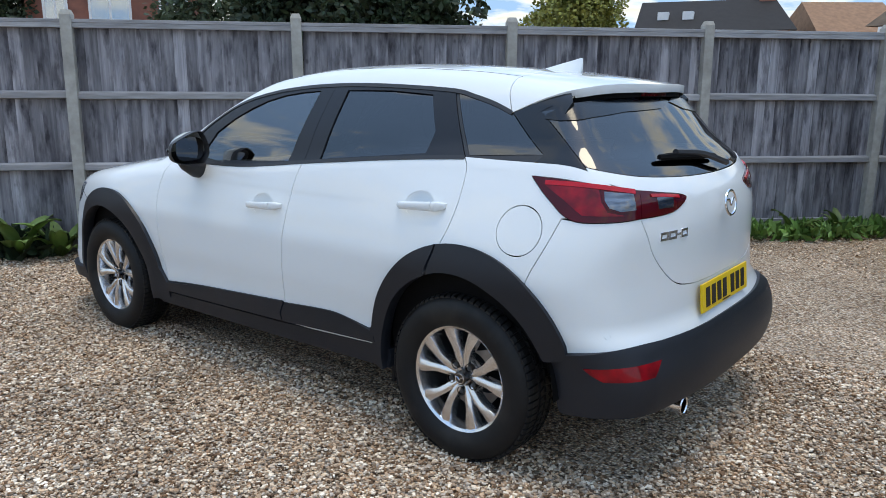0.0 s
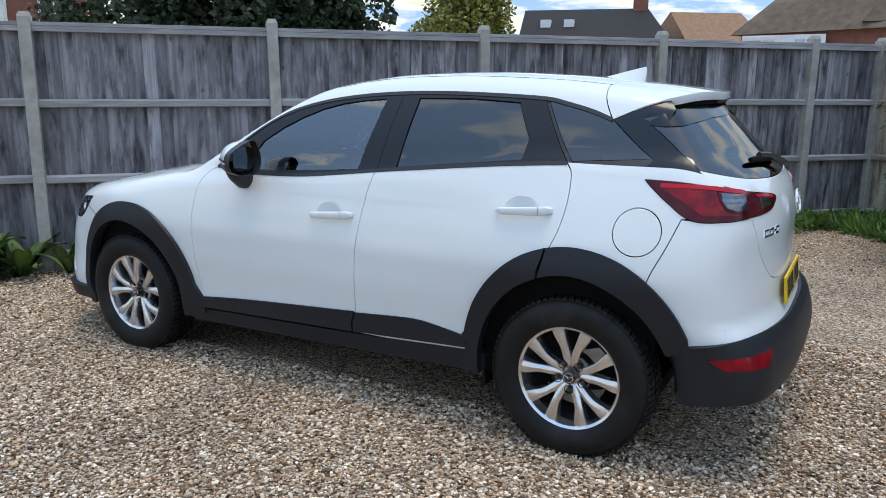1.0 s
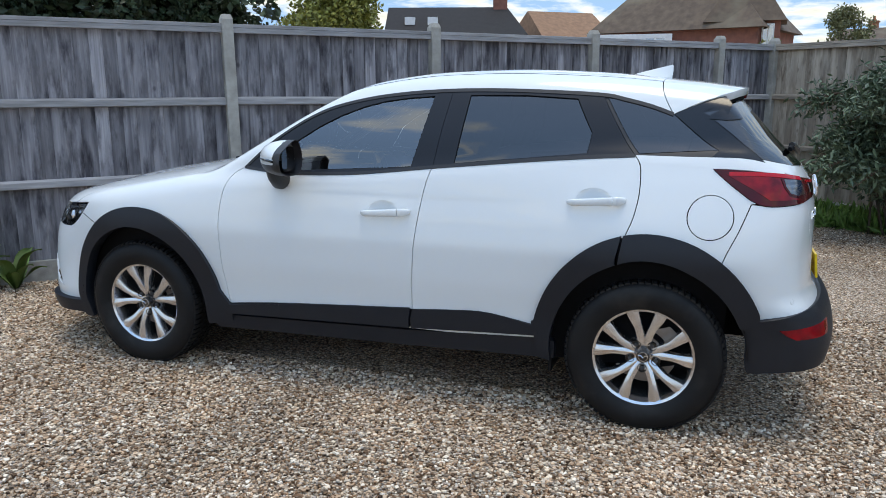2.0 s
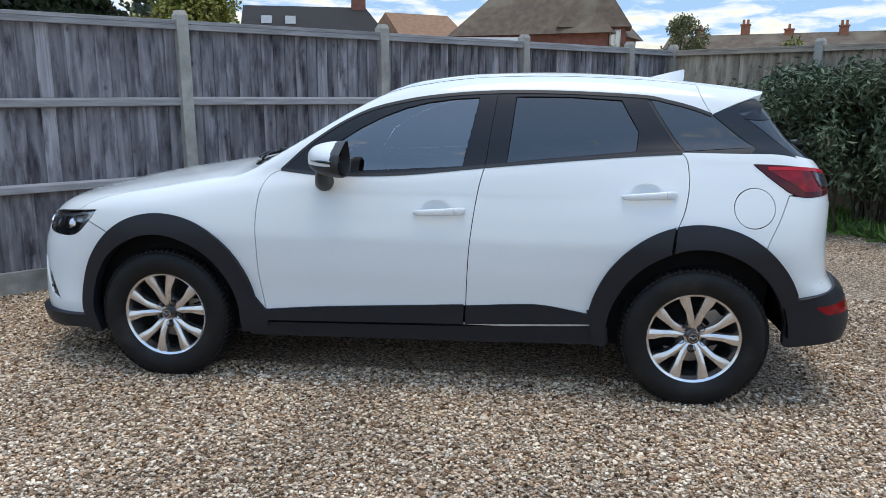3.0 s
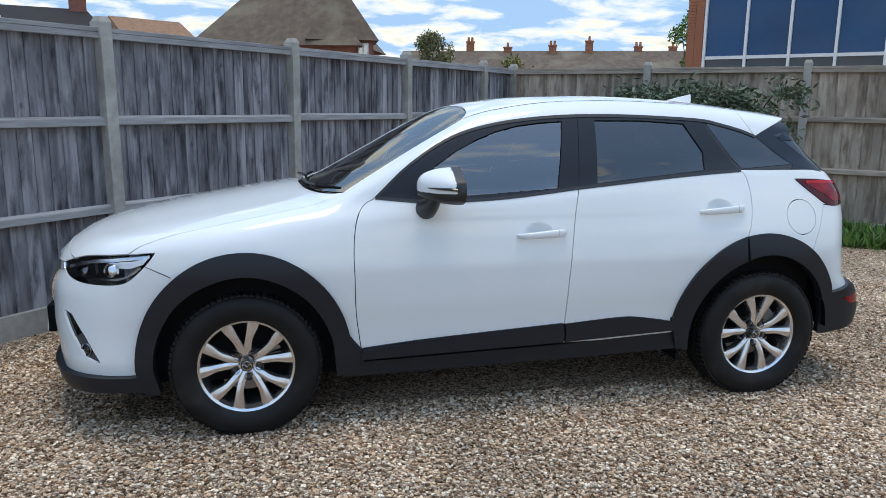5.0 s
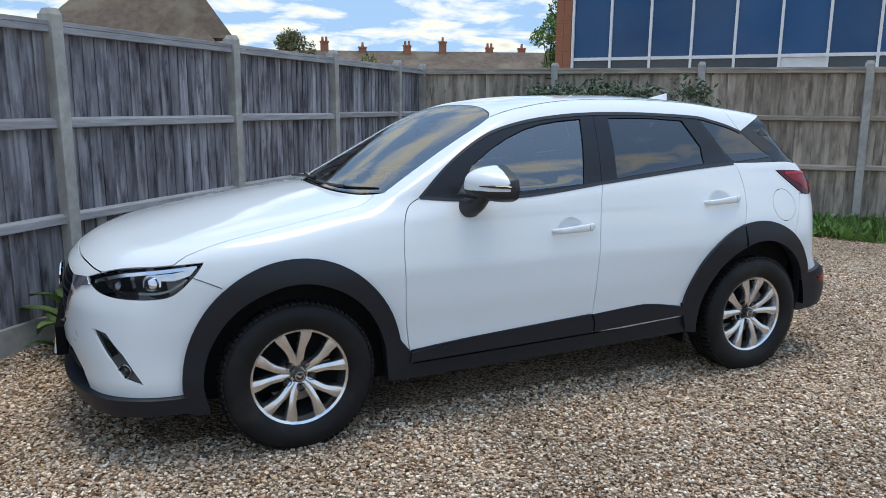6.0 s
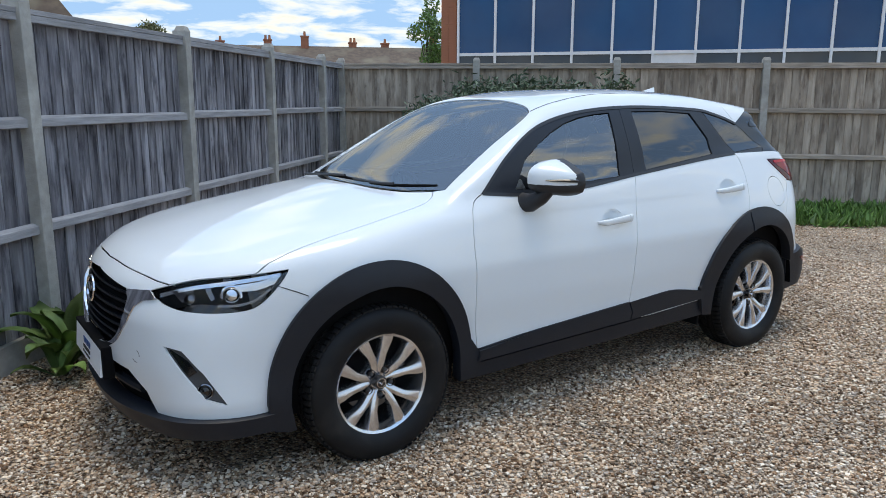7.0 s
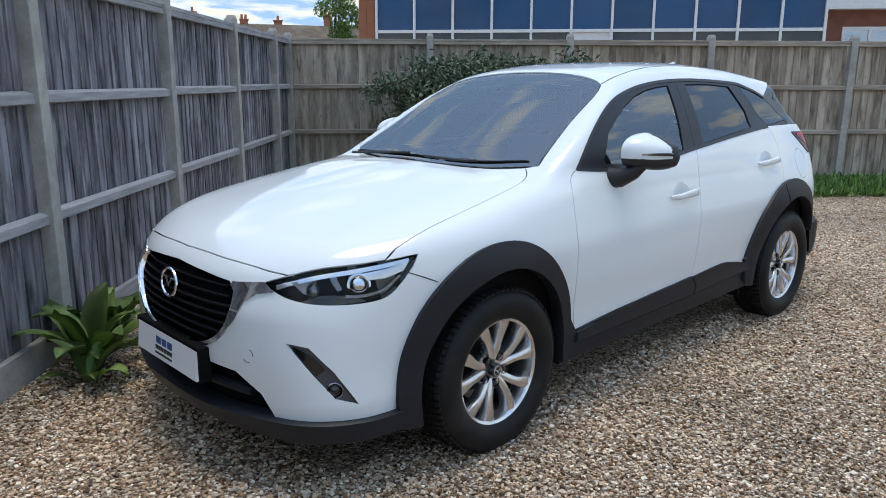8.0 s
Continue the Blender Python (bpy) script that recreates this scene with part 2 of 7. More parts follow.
def wood(name, pale, dull, dark, grain, tone):
    """Weathered sawn boards: streaks down the grain, broad water stains, dark knots, a tone of its own for each board."""
    m = bpy.data.materials.new(name)
    m.use_nodes = True
    n, l = m.node_tree.nodes, m.node_tree.links
    p = n["Principled BSDF"]
    p.inputs["Roughness"].default_value = 0.88
    p.inputs["Specular IOR Level"].default_value = 0.2
    co, info = n.new("ShaderNodeTexCoord"), n.new("ShaderNodeObjectInfo")
    far = n.new("ShaderNodeVectorMath")
    far.operation, far.inputs[1].default_value = "SCALE", (1, 1, 1)
    away = n.new("ShaderNodeCombineXYZ")
    for socket in away.inputs:
        l.new(info.outputs["Random"], socket)
    l.new(away.outputs[0], far.inputs[0])
    far.inputs["Scale"].default_value = 53.0
    at = n.new("ShaderNodeVectorMath")
    at.operation = "ADD"
    l.new(co.outputs["Object"], at.inputs[0])
    l.new(far.outputs[0], at.inputs[1])

    def fuzz(stretch, detail, lo, hi, rough=0.6):
        mp, t, r = n.new("ShaderNodeMapping"), n.new("ShaderNodeTexNoise"), n.new("ShaderNodeMapRange")
        mp.inputs["Scale"].default_value = stretch
        l.new(at.outputs[0], mp.inputs["Vector"])
        t.inputs["Scale"].default_value, t.inputs["Detail"].default_value, t.inputs["Roughness"].default_value = 1.0, detail, rough
        l.new(mp.outputs[0], t.inputs["Vector"])
        r.inputs["From Min"].default_value, r.inputs["From Max"].default_value = lo, hi
        l.new(t.outputs["Fac"], r.inputs["Value"])
        return r.outputs[0]

    def blend(a, b, fac, kind="MIX"):
        x = n.new("ShaderNodeMix")
        x.data_type, x.blend_type = "RGBA", kind
        for socket, v in ((x.inputs["A"], a), (x.inputs["B"], b), (x.inputs["Factor"], fac)):
            if isinstance(v, tuple):
                socket.default_value = (*v, 1)
            elif isinstance(v, float):
                socket.default_value = v
            else:
                l.new(v, socket)
        return x.outputs["Result"]

    long, cross = grain
    streak = fuzz((cross * 1.3, cross * 1.3, long * 0.55), 7, 0.34, 0.68, 0.68)
    stain = fuzz((cross * 0.55, cross * 0.55, long * 2.4), 5, 0.47, 0.68)
    wash = fuzz((cross * 0.25, cross * 0.25, long * 1.1), 3, 0.36, 0.66)
    fresh = fuzz((cross * 0.4, cross * 0.4, long * 0.7), 4, 0.55, 0.75)
    out = blend(dull, pale, streak)
    out = blend(out, dark, blend((0.0, 0.0, 0.0), (0.62, 0.62, 0.62), wash))
    out = blend(out, pale, fresh)
    out = blend(out, dark, stain)
    for stretch, near_, far_, strength in (((9.5, 9.5, 2.6), 0.06, 0.34, 0.55), ((6.0, 6.0, 3.9), 0.04, 0.11, 0.65)):
        mp, knot, ring = n.new("ShaderNodeMapping"), n.new("ShaderNodeTexVoronoi"), n.new("ShaderNodeMapRange")
        mp.inputs["Scale"].default_value = stretch
        l.new(at.outputs[0], mp.inputs["Vector"])
        l.new(mp.outputs[0], knot.inputs["Vector"])
        knot.inputs["Scale"].default_value = 1.0
        ring.inputs["From Min"].default_value, ring.inputs["From Max"].default_value = near_, far_
        ring.inputs["To Min"].default_value, ring.inputs["To Max"].default_value = strength, 0.0
        l.new(knot.outputs["Distance"], ring.inputs["Value"])
        out = blend(out, dark, ring.outputs[0])
    r = n.new("ShaderNodeMapRange")
    r.inputs["To Min"].default_value, r.inputs["To Max"].default_value = 1 - tone, 1 + tone
    l.new(info.outputs["Random"], r.inputs["Value"])
    out = blend(out, r.outputs[0], 1.0, "MULTIPLY")
    l.new(out, p.inputs["Base Color"])
    h = n.new("ShaderNodeBump")
    h.inputs["Strength"].default_value, h.inputs["Distance"].default_value = 0.7, 0.006
    l.new(fuzz((cross * 3, cross * 3, long * 2), 5, 0.2, 0.8), h.inputs["Height"])
    l.new(h.outputs[0], p.inputs["Normal"])
    return m


PLANK = wood("weathered_grey_board", (0.430, 0.414, 0.428), (0.195, 0.186, 0.200), (0.052, 0.048, 0.055), (1.1, 20), 0.22)
PLANKB = wood("weathered_brown_board", (0.52, 0.44, 0.355), (0.38, 0.31, 0.24), (0.17, 0.13, 0.10), (1.1, 20), 0.18)
RAIL = material("weathered_grey_rail", (0.39, 0.38, 0.38), 0.85, 0, (0.21, 0.205, 0.205), 6, (0.6, 6, 6), 0.4, 30, each=0.15)
RAILB = material("weathered_brown_rail", (0.44, 0.365, 0.29), 0.85, 0, (0.20, 0.165, 0.135), 6, (0.6, 6, 6), 0.4, 30, each=0.15)
CONCRETE = material("concrete", (0.43, 0.41, 0.37), 0.9, 0, (0.31, 0.295, 0.26), 18, bump_by=0.35, bump_scale=90, dirt=(0.16, 0.155, 0.135), dirt_scale=2.2)
BRICK = material("red_brick", (0.27, 0.105, 0.072), 0.85, 0, (0.16, 0.065, 0.048), 3, bump_by=0.2, island=0.2)
BRICKO = material("orange_brick", (0.42, 0.17, 0.09), 0.85, 0, (0.28, 0.10, 0.06), 3, bump_by=0.2)
TILEBROWN = material("brown_roof_tile", (0.16, 0.115, 0.08), 0.9, 0, (0.085, 0.06, 0.045), 2.5, bump_by=0.5, bump_scale=14, dirt=(0.20, 0.17, 0.12), dirt_scale=0.5)
TILEDARK = material("dark_slate_roof", (0.020, 0.017, 0.017), 0.85, 0, (0.012, 0.011, 0.011), 3, bump_by=0.4, bump_scale=12)
TILEORANGE = material("orange_roof_tile", (0.34, 0.19, 0.11), 0.9, 0, (0.22, 0.12, 0.07), 3, bump_by=0.4, bump_scale=12)
WHITE = material("white_painted_frame", (0.78, 0.78, 0.77), 0.5, 0, (0.70, 0.70, 0.69), 6)
OFFICEGLASS = material("dark_office_glass", (0.03, 0.04, 0.05), 0.06, 0, (0.06, 0.075, 0.09), 0.8)
HOUSEGLASS = material("dark_window_glass", (0.46, 0.49, 0.52), 0.05, 0.85, (0.40, 0.43, 0.46), 0.8)
BLUEPANEL = material("blue_glass_panel", (0.006, 0.056, 0.150), 0.08, 0, (0.012, 0.085, 0.200), 0.7, each=0.15, spec=0.35)
POT = material("terracotta_pot", (0.48, 0.19, 0.09), 0.85, 0, (0.36, 0.14, 0.07), 5)
BARK = material("bark", (0.10, 0.075, 0.055), 0.9, 0, (0.05, 0.04, 0.03), 12, bump_by=0.6, bump_scale=40)
LEAFDARK = material("dark_leaf", (0.028, 0.052, 0.022), 0.6, 0, (0.014, 0.030, 0.014), 1.5, island=0.45)
LEAFLIGHT = material("yellow_green_leaf", (0.26, 0.25, 0.05), 0.6, 0, (0.13, 0.155, 0.035), 1.5, island=0.4)
LEAFGREY = material("grey_green_leaf", (0.105, 0.145, 0.080), 0.6, 0, (0.045, 0.075, 0.042), 4, island=0.45)
LEAFOLIVE = material("olive_leaf", (0.19, 0.19, 0.085), 0.6, 0, (0.10, 0.115, 0.05), 2, island=0.4)
LEAFWEED = material("bright_weed_leaf", (0.13, 0.235, 0.048), 0.55, 0, (0.065, 0.140, 0.028), 4, island=0.4)
LEAFDOCK = material("dock_leaf", (0.19, 0.29, 0.085), 0.5, 0, (0.11, 0.19, 0.055), 9, each=0.3, bump_by=0.2, bump_scale=60)
DEADFLOWER = material("brown_seed_head", (0.13, 0.085, 0.055), 0.9, 0, (0.08, 0.05, 0.035), 30)


def stone_material(name, ground):
    """Pebbles of many tones; on the ground sheet as packed cells with relief and painted shade between them, on loose
    stones one tone each.
    """
    m = bpy.data.materials.new(name)
    m.use_nodes = True
    n, l = m.node_tree.nodes, m.node_tree.links
    p = n["Principled BSDF"]
    p.inputs["Roughness"].default_value = 0.9
    p.inputs["Specular IOR Level"].default_value = 0.2
    ramp = n.new("ShaderNodeValToRGB")
    e = ramp.color_ramp.elements
    tones = ((0.0, (0.065, 0.040, 0.026)), (0.15, (0.27, 0.155, 0.088)), (0.29, (0.63, 0.425, 0.275)), (0.42, (0.20, 0.150, 0.112)), (0.56, (0.71, 0.510, 0.345)), (0.70, (0.42, 0.350, 0.290)), (0.84, (0.80, 0.645, 0.48)), (1.0, (0.89, 0.785, 0.65)))
    e[0].position, e[1].position = 0.0, 1.0
    for pos, col in tones[1:-1]:
        e.new(pos).color = (*col, 1)
    e[0].color, e[len(e) - 1].color = (*tones[0][1], 1), (*tones[-1][1], 1)
    co = n.new("ShaderNodeTexCoord")
    fine = n.new("ShaderNodeTexNoise")
    fine.inputs["Scale"].default_value, fine.inputs["Detail"].default_value = 260, 4
    l.new(co.outputs["Object"], fine.inputs["Vector"])
    broad = n.new("ShaderNodeTexNoise")
    broad.inputs["Scale"].default_value, broad.inputs["Detail"].default_value = 0.9, 4
    l.new(co.outputs["Object"], broad.inputs["Vector"])
    grime = n.new("ShaderNodeMapRange")
    grime.inputs["From Min"].default_value, grime.inputs["From Max"].default_value = 0.35, 0.65
    grime.inputs["To Min"].default_value, grime.inputs["To Max"].default_value = 0.84, 1.22
    l.new(broad.outputs["Fac"], grime.inputs["Value"])
    speck = n.new("ShaderNodeMapRange")
    speck.inputs["To Min"].default_value, speck.inputs["To Max"].default_value = 0.75, 1.2
    l.new(fine.outputs["Fac"], speck.inputs["Value"])
    both = n.new("ShaderNodeMath")
    both.operation = "MULTIPLY"
    l.new(grime.outputs[0], both.inputs[0])
    l.new(speck.outputs[0], both.inputs[1])
    mul = n.new("ShaderNodeMix")
    mul.data_type, mul.blend_type = "RGBA", "MULTIPLY"
    mul.inputs["Factor"].default_value = 1
    l.new(both.outputs[0], mul.inputs["B"])
    l.new(ramp.outputs[0], mul.inputs["A"])
    if ground:
        cell = n.new("ShaderNodeTexVoronoi")
        cell.inputs["Scale"].default_value = 92
        l.new(co.outputs["Object"], cell.inputs["Vector"])
        sep = n.new("ShaderNodeSeparateColor")
        l.new(cell.outputs["Color"], sep.inputs[0])
        l.new(sep.outputs[0], ramp.inputs[0])
        # shade in the crevices between pebbles, painted as darker cell rims
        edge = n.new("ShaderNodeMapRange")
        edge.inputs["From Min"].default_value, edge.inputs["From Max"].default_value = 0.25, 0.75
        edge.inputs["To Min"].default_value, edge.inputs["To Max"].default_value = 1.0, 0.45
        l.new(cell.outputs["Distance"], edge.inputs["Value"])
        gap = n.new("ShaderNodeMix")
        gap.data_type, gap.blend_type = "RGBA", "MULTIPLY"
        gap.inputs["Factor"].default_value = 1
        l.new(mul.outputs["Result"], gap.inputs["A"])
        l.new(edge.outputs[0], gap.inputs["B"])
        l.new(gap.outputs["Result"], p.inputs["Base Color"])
        h = n.new("ShaderNodeBump")
        h.inputs["Strength"].default_value, h.inputs["Distance"].default_value = 1.0, 0.012
        h.invert = True
        l.new(cell.outputs["Distance"], h.inputs["Height"])
        l.new(h.outputs[0], p.inputs["Normal"])
    else:
        geo_ = n.new("ShaderNodeNewGeometry")
        l.new(geo_.outputs["Random Per Island"], ramp.inputs[0])
        l.new(mul.outputs["Result"], p.inputs["Base Color"])
    return m


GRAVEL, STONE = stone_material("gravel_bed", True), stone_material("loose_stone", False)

# ---- car shape: one smooth implicit form that every panel is laid on ----
def spline(xs, ys):
    """Monotone cubic through a few design values."""
    xs, ys = np.array(xs, float), np.array(ys, float)
    h = np.diff(xs)
    s = np.diff(ys) / h
    d = np.zeros_like(ys)
    d[1:-1] = np.where(s[1:] * s[:-1] > 0, 2 * s[1:] * s[:-1] / (s[1:] + s[:-1] + 1e-12), 0)
    d[0], d[-1] = s[0], s[-1]

    def f(x):
        x = np.asarray(x, float)
        i = np.clip(np.searchsorted(xs, x) - 1, 0, len(h) - 1)
        u = x - xs[i]
        t = np.clip(u / h[i], 0, 1)
        out = np.where(u < 0, u * d[i], np.where(u > h[i], (u - h[i]) * d[i + 1], 0))
        a = (2 * t**3 - 3 * t**2 + 1) * ys[i] + (t**3 - 2 * t**2 + t) * h[i] * d[i]
        return a + (-2 * t**3 + 3 * t**2) * ys[i + 1] + (t**3 - t**2) * h[i] * d[i + 1] + out

    return f


def smax(a, b, k):
    h = np.clip(0.5 + 0.5 * (a - b) / k, 0, 1)
    return b + (a - b) * h + k * h * (1 - h)


def smin(a, b, k):
    return -smax(-a, -b, k)


def bump(x, mid, wide):
    return np.exp(-(((x - mid) / wide) ** 2))


FRONT, REAR, HUB = -1.285, 1.285, 0.325
SIDE = spline([0.2, 0.32, 0.45, 0.60, 0.72, 0.84, 0.94, 1.04, 1.12], [0.79, 0.805, 0.813, 0.828, 0.830, 0.812, 0.787, 0.757, 0.725])
NOSE = spline([0.18, 0.26, 0.36, 0.50, 0.62, 0.75, 0.84, 0.92], [-2.13, -2.185, -2.20, -2.215, -2.215, -2.175, -2.105, -1.98])
TAIL = spline([0.20, 0.30, 0.42, 0.53, 0.62, 0.75, 0.90, 1.02, 1.10, 1.20], [1.93, 2.02, 2.04, 2.015, 1.975, 1.972, 1.968, 1.945, 1.90, 1.80])
HOOD = spline([-2.1, -1.9, -1.6, -1.3, -1.0, -0.7, -0.3], [0.845, 0.90, 0.965, 1.015, 1.06, 1.09, 1.12])
BELT = spline([-1.2, -0.7, -0.3, 0.0, 0.3, 0.7, 1.2, 1.7, 2.0], [1.04, 1.05, 1.035, 1.045, 1.08, 1.125, 1.17, 1.175, 1.13])
ROOF = spline([-0.4, -0.1, 0.25, 0.6, 1.0, 1.4, 1.8], [1.418, 1.483, 1.523, 1.532, 1.516, 1.475, 1.41])
SCREEN = spline([1.0, 1.2, 1.35, 1.48, 1.6], [-1.04, -0.68, -0.41, -0.15, 0.2])
HATCH = spline([0.95, 1.0, 1.1, 1.25, 1.38, 1.5], [1.94, 1.925, 1.878, 1.757, 1.635, 1.5])
CABIN = spline([0.95, 1.05, 1.2, 1.35, 1.45, 1.55], [0.768, 0.742, 0.688, 0.610, 0.545, 0.46])


def cabin(x, y, z):
    """Roof and cabin sides alone, running on over the tail."""
    x, y, z = np.broadcast_arrays(np.asarray(x, float), np.abs(np.asarray(y, float)), np.asarray(z, float))
    cab = 0.9 * (y - CABIN(z) + 0.030 * np.clip(x - 0.5, 0, None) ** 1.6 + 0.05 * np.clip(-x - 0.2, 0, None) ** 2)
    roof = z - ROOF(x) + 0.010 * (y / 0.58) ** 2 + 0.045 * (y / 0.58) ** 4
    return smax(cab, roof, 0.05)


def body(x, y, z):
    """Negative inside the car."""
    x, y, z = np.broadcast_arrays(np.asarray(x, float), np.abs(np.asarray(y, float)), np.asarray(z, float))
    low = np.clip((0.75 - z) / 0.4, 0, 1)
    ahead = np.clip(-x - 1.25, 0, None)
    behind = np.clip(x - 1.05, 0, None)
    w = SIDE(z) - (0.24 - 0.16 * low) * ahead**2 - 0.05 * behind**2
    w = w + 0.028 * bump(x, FRONT, 0.45) * bump(z, 0.78, 0.20) + 0.035 * bump(x, REAR + 0.05, 0.50) * bump(z, 0.80, 0.22)
    side = y - w
    nose = NOSE(z) + (0.30 - 0.08 * low) * (y / 0.8) ** 2.4 - x
    tail = x - TAIL(z) + (0.165 - 0.06 * low) * (y / 0.8) ** 2.8
    lower = smax(smax(side, nose, 0.16), tail, 0.13)
    hood = HOOD(x) - 0.055 * (y / 0.7) ** 2 + 0.011 * bump(y, 0.60, 0.15) * np.clip(-x - 0.6, 0, 0.5)
    belt = BELT(x) + 0.0 * y
    deck = np.where(x < -0.3, np.minimum(hood, belt + 0.03), belt + 0.03)
    lower = smax(lower, 0.9 * (z - deck), 0.07)
    lower = smax(lower, 0.17 - z, 0.05)
    upper = cabin(x, y, z)
    screen = 0.5 * (SCREEN(z) + 0.09 * (y / 0.65) ** 2 - x)
    hatch = 0.65 * (x - HATCH(z) + 0.10 * (y / 0.6) ** 2)
    upper = smax(smax(upper, screen, 0.04), hatch, 0.05)
    upper = smax(upper, 0.97 - z, 0.02)
    return smin(lower, upper, 0.03)


def cast(o, d, hi=2.2, fn=body):
    """Where rays o + s d, from inside, leave the form for the last time."""
    steps = np.linspace(0, hi, 40)
    f = np.array([fn(*(o + s * d).T) for s in steps])
    inside = f < 0
    last = np.where(inside.any(0), len(steps) - 1 - np.argmax(inside[::-1], 0), 0)
    a = steps[last]
    b = steps[np.minimum(last + 1, len(steps) - 1)]
    for _ in range(17):
        m = (a + b) / 2
        neg = fn(*(o + m[:, None] * d).T) < 0
        a, b = np.where(neg, m, a), np.where(neg, b, m)
    return o + a[:, None] * d


def slope(p, e=0.002, fn=body):
    g = np.stack([fn(*(p + e * np.eye(3)[k]).T) - fn(*(p - e * np.eye(3)[k]).T) for k in range(3)], 1)
    return g / np.linalg.norm(g, axis=1, keepdims=True)


# Three ways to unroll the form: around the length axis, around the plan, and from above.
class Roll:
    def __init__(self, y0, z0):
        self.y0, self.z0 = y0, z0

    def flat(self, p):
        return np.stack([p[:, 0], 0.7 * np.arctan2(p[:, 1] - self.y0, p[:, 2] - self.z0)], 1)

    def rays(self, q):
        a = q[:, 1] / 0.7
        o = np.stack([q[:, 0], np.full(len(q), self.y0), np.full(len(q), self.z0)], 1)
        return o, np.stack([0 * a, np.sin(a), np.cos(a)], 1)


class Plan:
    """Corner centres at x = lo and hi, y = -0.3; a runs along the side, round the corner and across the end."""
    lo, hi, yc, r = -1.45, 1.40, 0.30, 0.6

    def __init__(self, end):
        self.end = end  # -1 front, 1 rear

    def flat(self, p):
        x, y = p[:, 0] * self.end, p[:, 1]
        c = self.hi if self.end > 0 else -self.lo
        turn = np.arctan2(x - c, np.abs(y) - self.yc) * self.r
        across = self.r * math.pi / 2 + self.yc - np.abs(y)
        a = np.where(x < c, x - c, np.where(np.abs(y) < self.yc, across, turn))
        full = self.r * math.pi / 2 + self.yc
        return np.stack([np.where(y > 0, 2 * full - a, a), p[:, 2]], 1)

    def rays(self, q):
        c = self.hi if self.end > 0 else -self.lo
        full = self.r * math.pi / 2 + self.yc
        sign = np.where(q[:, 0] > full, 1.0, -1.0)
        a = np.where(q[:, 0] > full, 2 * full - q[:, 0], q[:, 0])
        t = np.clip(a / self.r, 0, math.pi / 2)
        ox = c + np.minimum(a, 0)
        oy = np.where(a > self.r * math.pi / 2, full - a, self.yc)
        o = np.stack([ox * self.end, oy * sign, q[:, 1]], 1)
        return o, np.stack([np.sin(t) * self.end, np.cos(t) * sign, 0 * t], 1)


class Top:
    def flat(self, p):
        return p[:, :2]

    def rays(self, q):
        return np.column_stack([q, np.full(len(q), 0.6)]), np.tile((0.0, 0.0, 1.0), (len(q), 1))


FLANK, CROWN, NOSEWRAP, TAILWRAP, ABOVE = Roll(-0.25, 0.60), Roll(0.0, 0.85), Plan(-1), Plan(1), Top()


def on_side(points, per=6, smooth=True):
    """Design points (x, z) laid on the left flank, as 3D points."""
    q = np.array(curve([(x, 0, z) for x, z in points], per) if smooth else [(x, 0, z) for x, z in points])
    o = np.column_stack([q[:, 0], np.full(len(q), -0.05), q[:, 2]])
    return cast(o, np.tile((0.0, -1.0, 0.0), (len(q), 1)))


def on_top(points, per=6, smooth=True):
    q = np.array(curve([(x, y, 0) for x, y in points], per) if smooth else [(x, y, 0) for x, y in points])
    return cast(*ABOVE.rays(q[:, :2]))


def near(points, wrap, per=6, smooth=True):
    """Design points (x, y, z) close to the form, laid on it by one of the unrollings."""
    q = np.array(curve(points, per) if smooth else points, float)
    return cast(*wrap.rays(wrap.flat(q)))


def flip(p):
    return np.asarray(p)[::-1] * np.array([1, -1, 1])


def inside_of(poly, q):
    x, y = q[:, 0], q[:, 1]
    hit = np.zeros(len(q), bool)
    for (x0, y0), (x1, y1) in zip(poly, np.roll(poly, -1, 0)):
        cross = (y0 > y) != (y1 > y)
        with np.errstate(divide="ignore", invalid="ignore"):
            hit ^= cross & (x < (x1 - x0) * (y - y0) / (y1 - y0) + x0)
    return hit


def dense(poly, h):
    out = []
    for a, b in zip(poly, np.roll(poly, -1, 0)):
        d = np.linalg.norm(b - a)
        if d < 1e-5:
            continue
        k = max(1, math.ceil(d / h))
        out += [a + (b - a) * i / k for i in range(k)]
    return np.array(out)


def inset(poly, by):
    area = np.sum(poly[:, 0] * np.roll(poly[:, 1], -1) - poly[:, 1] * np.roll(poly[:, 0], -1))
    t = np.roll(poly, -1, 0) - np.roll(poly, 1, 0)
    t /= np.linalg.norm(t, axis=1, keepdims=True) + 1e-9
    return poly + by * math.copysign(1, area) * np.stack([-t[:, 1], t[:, 0]], 1)


KNOWN = {}


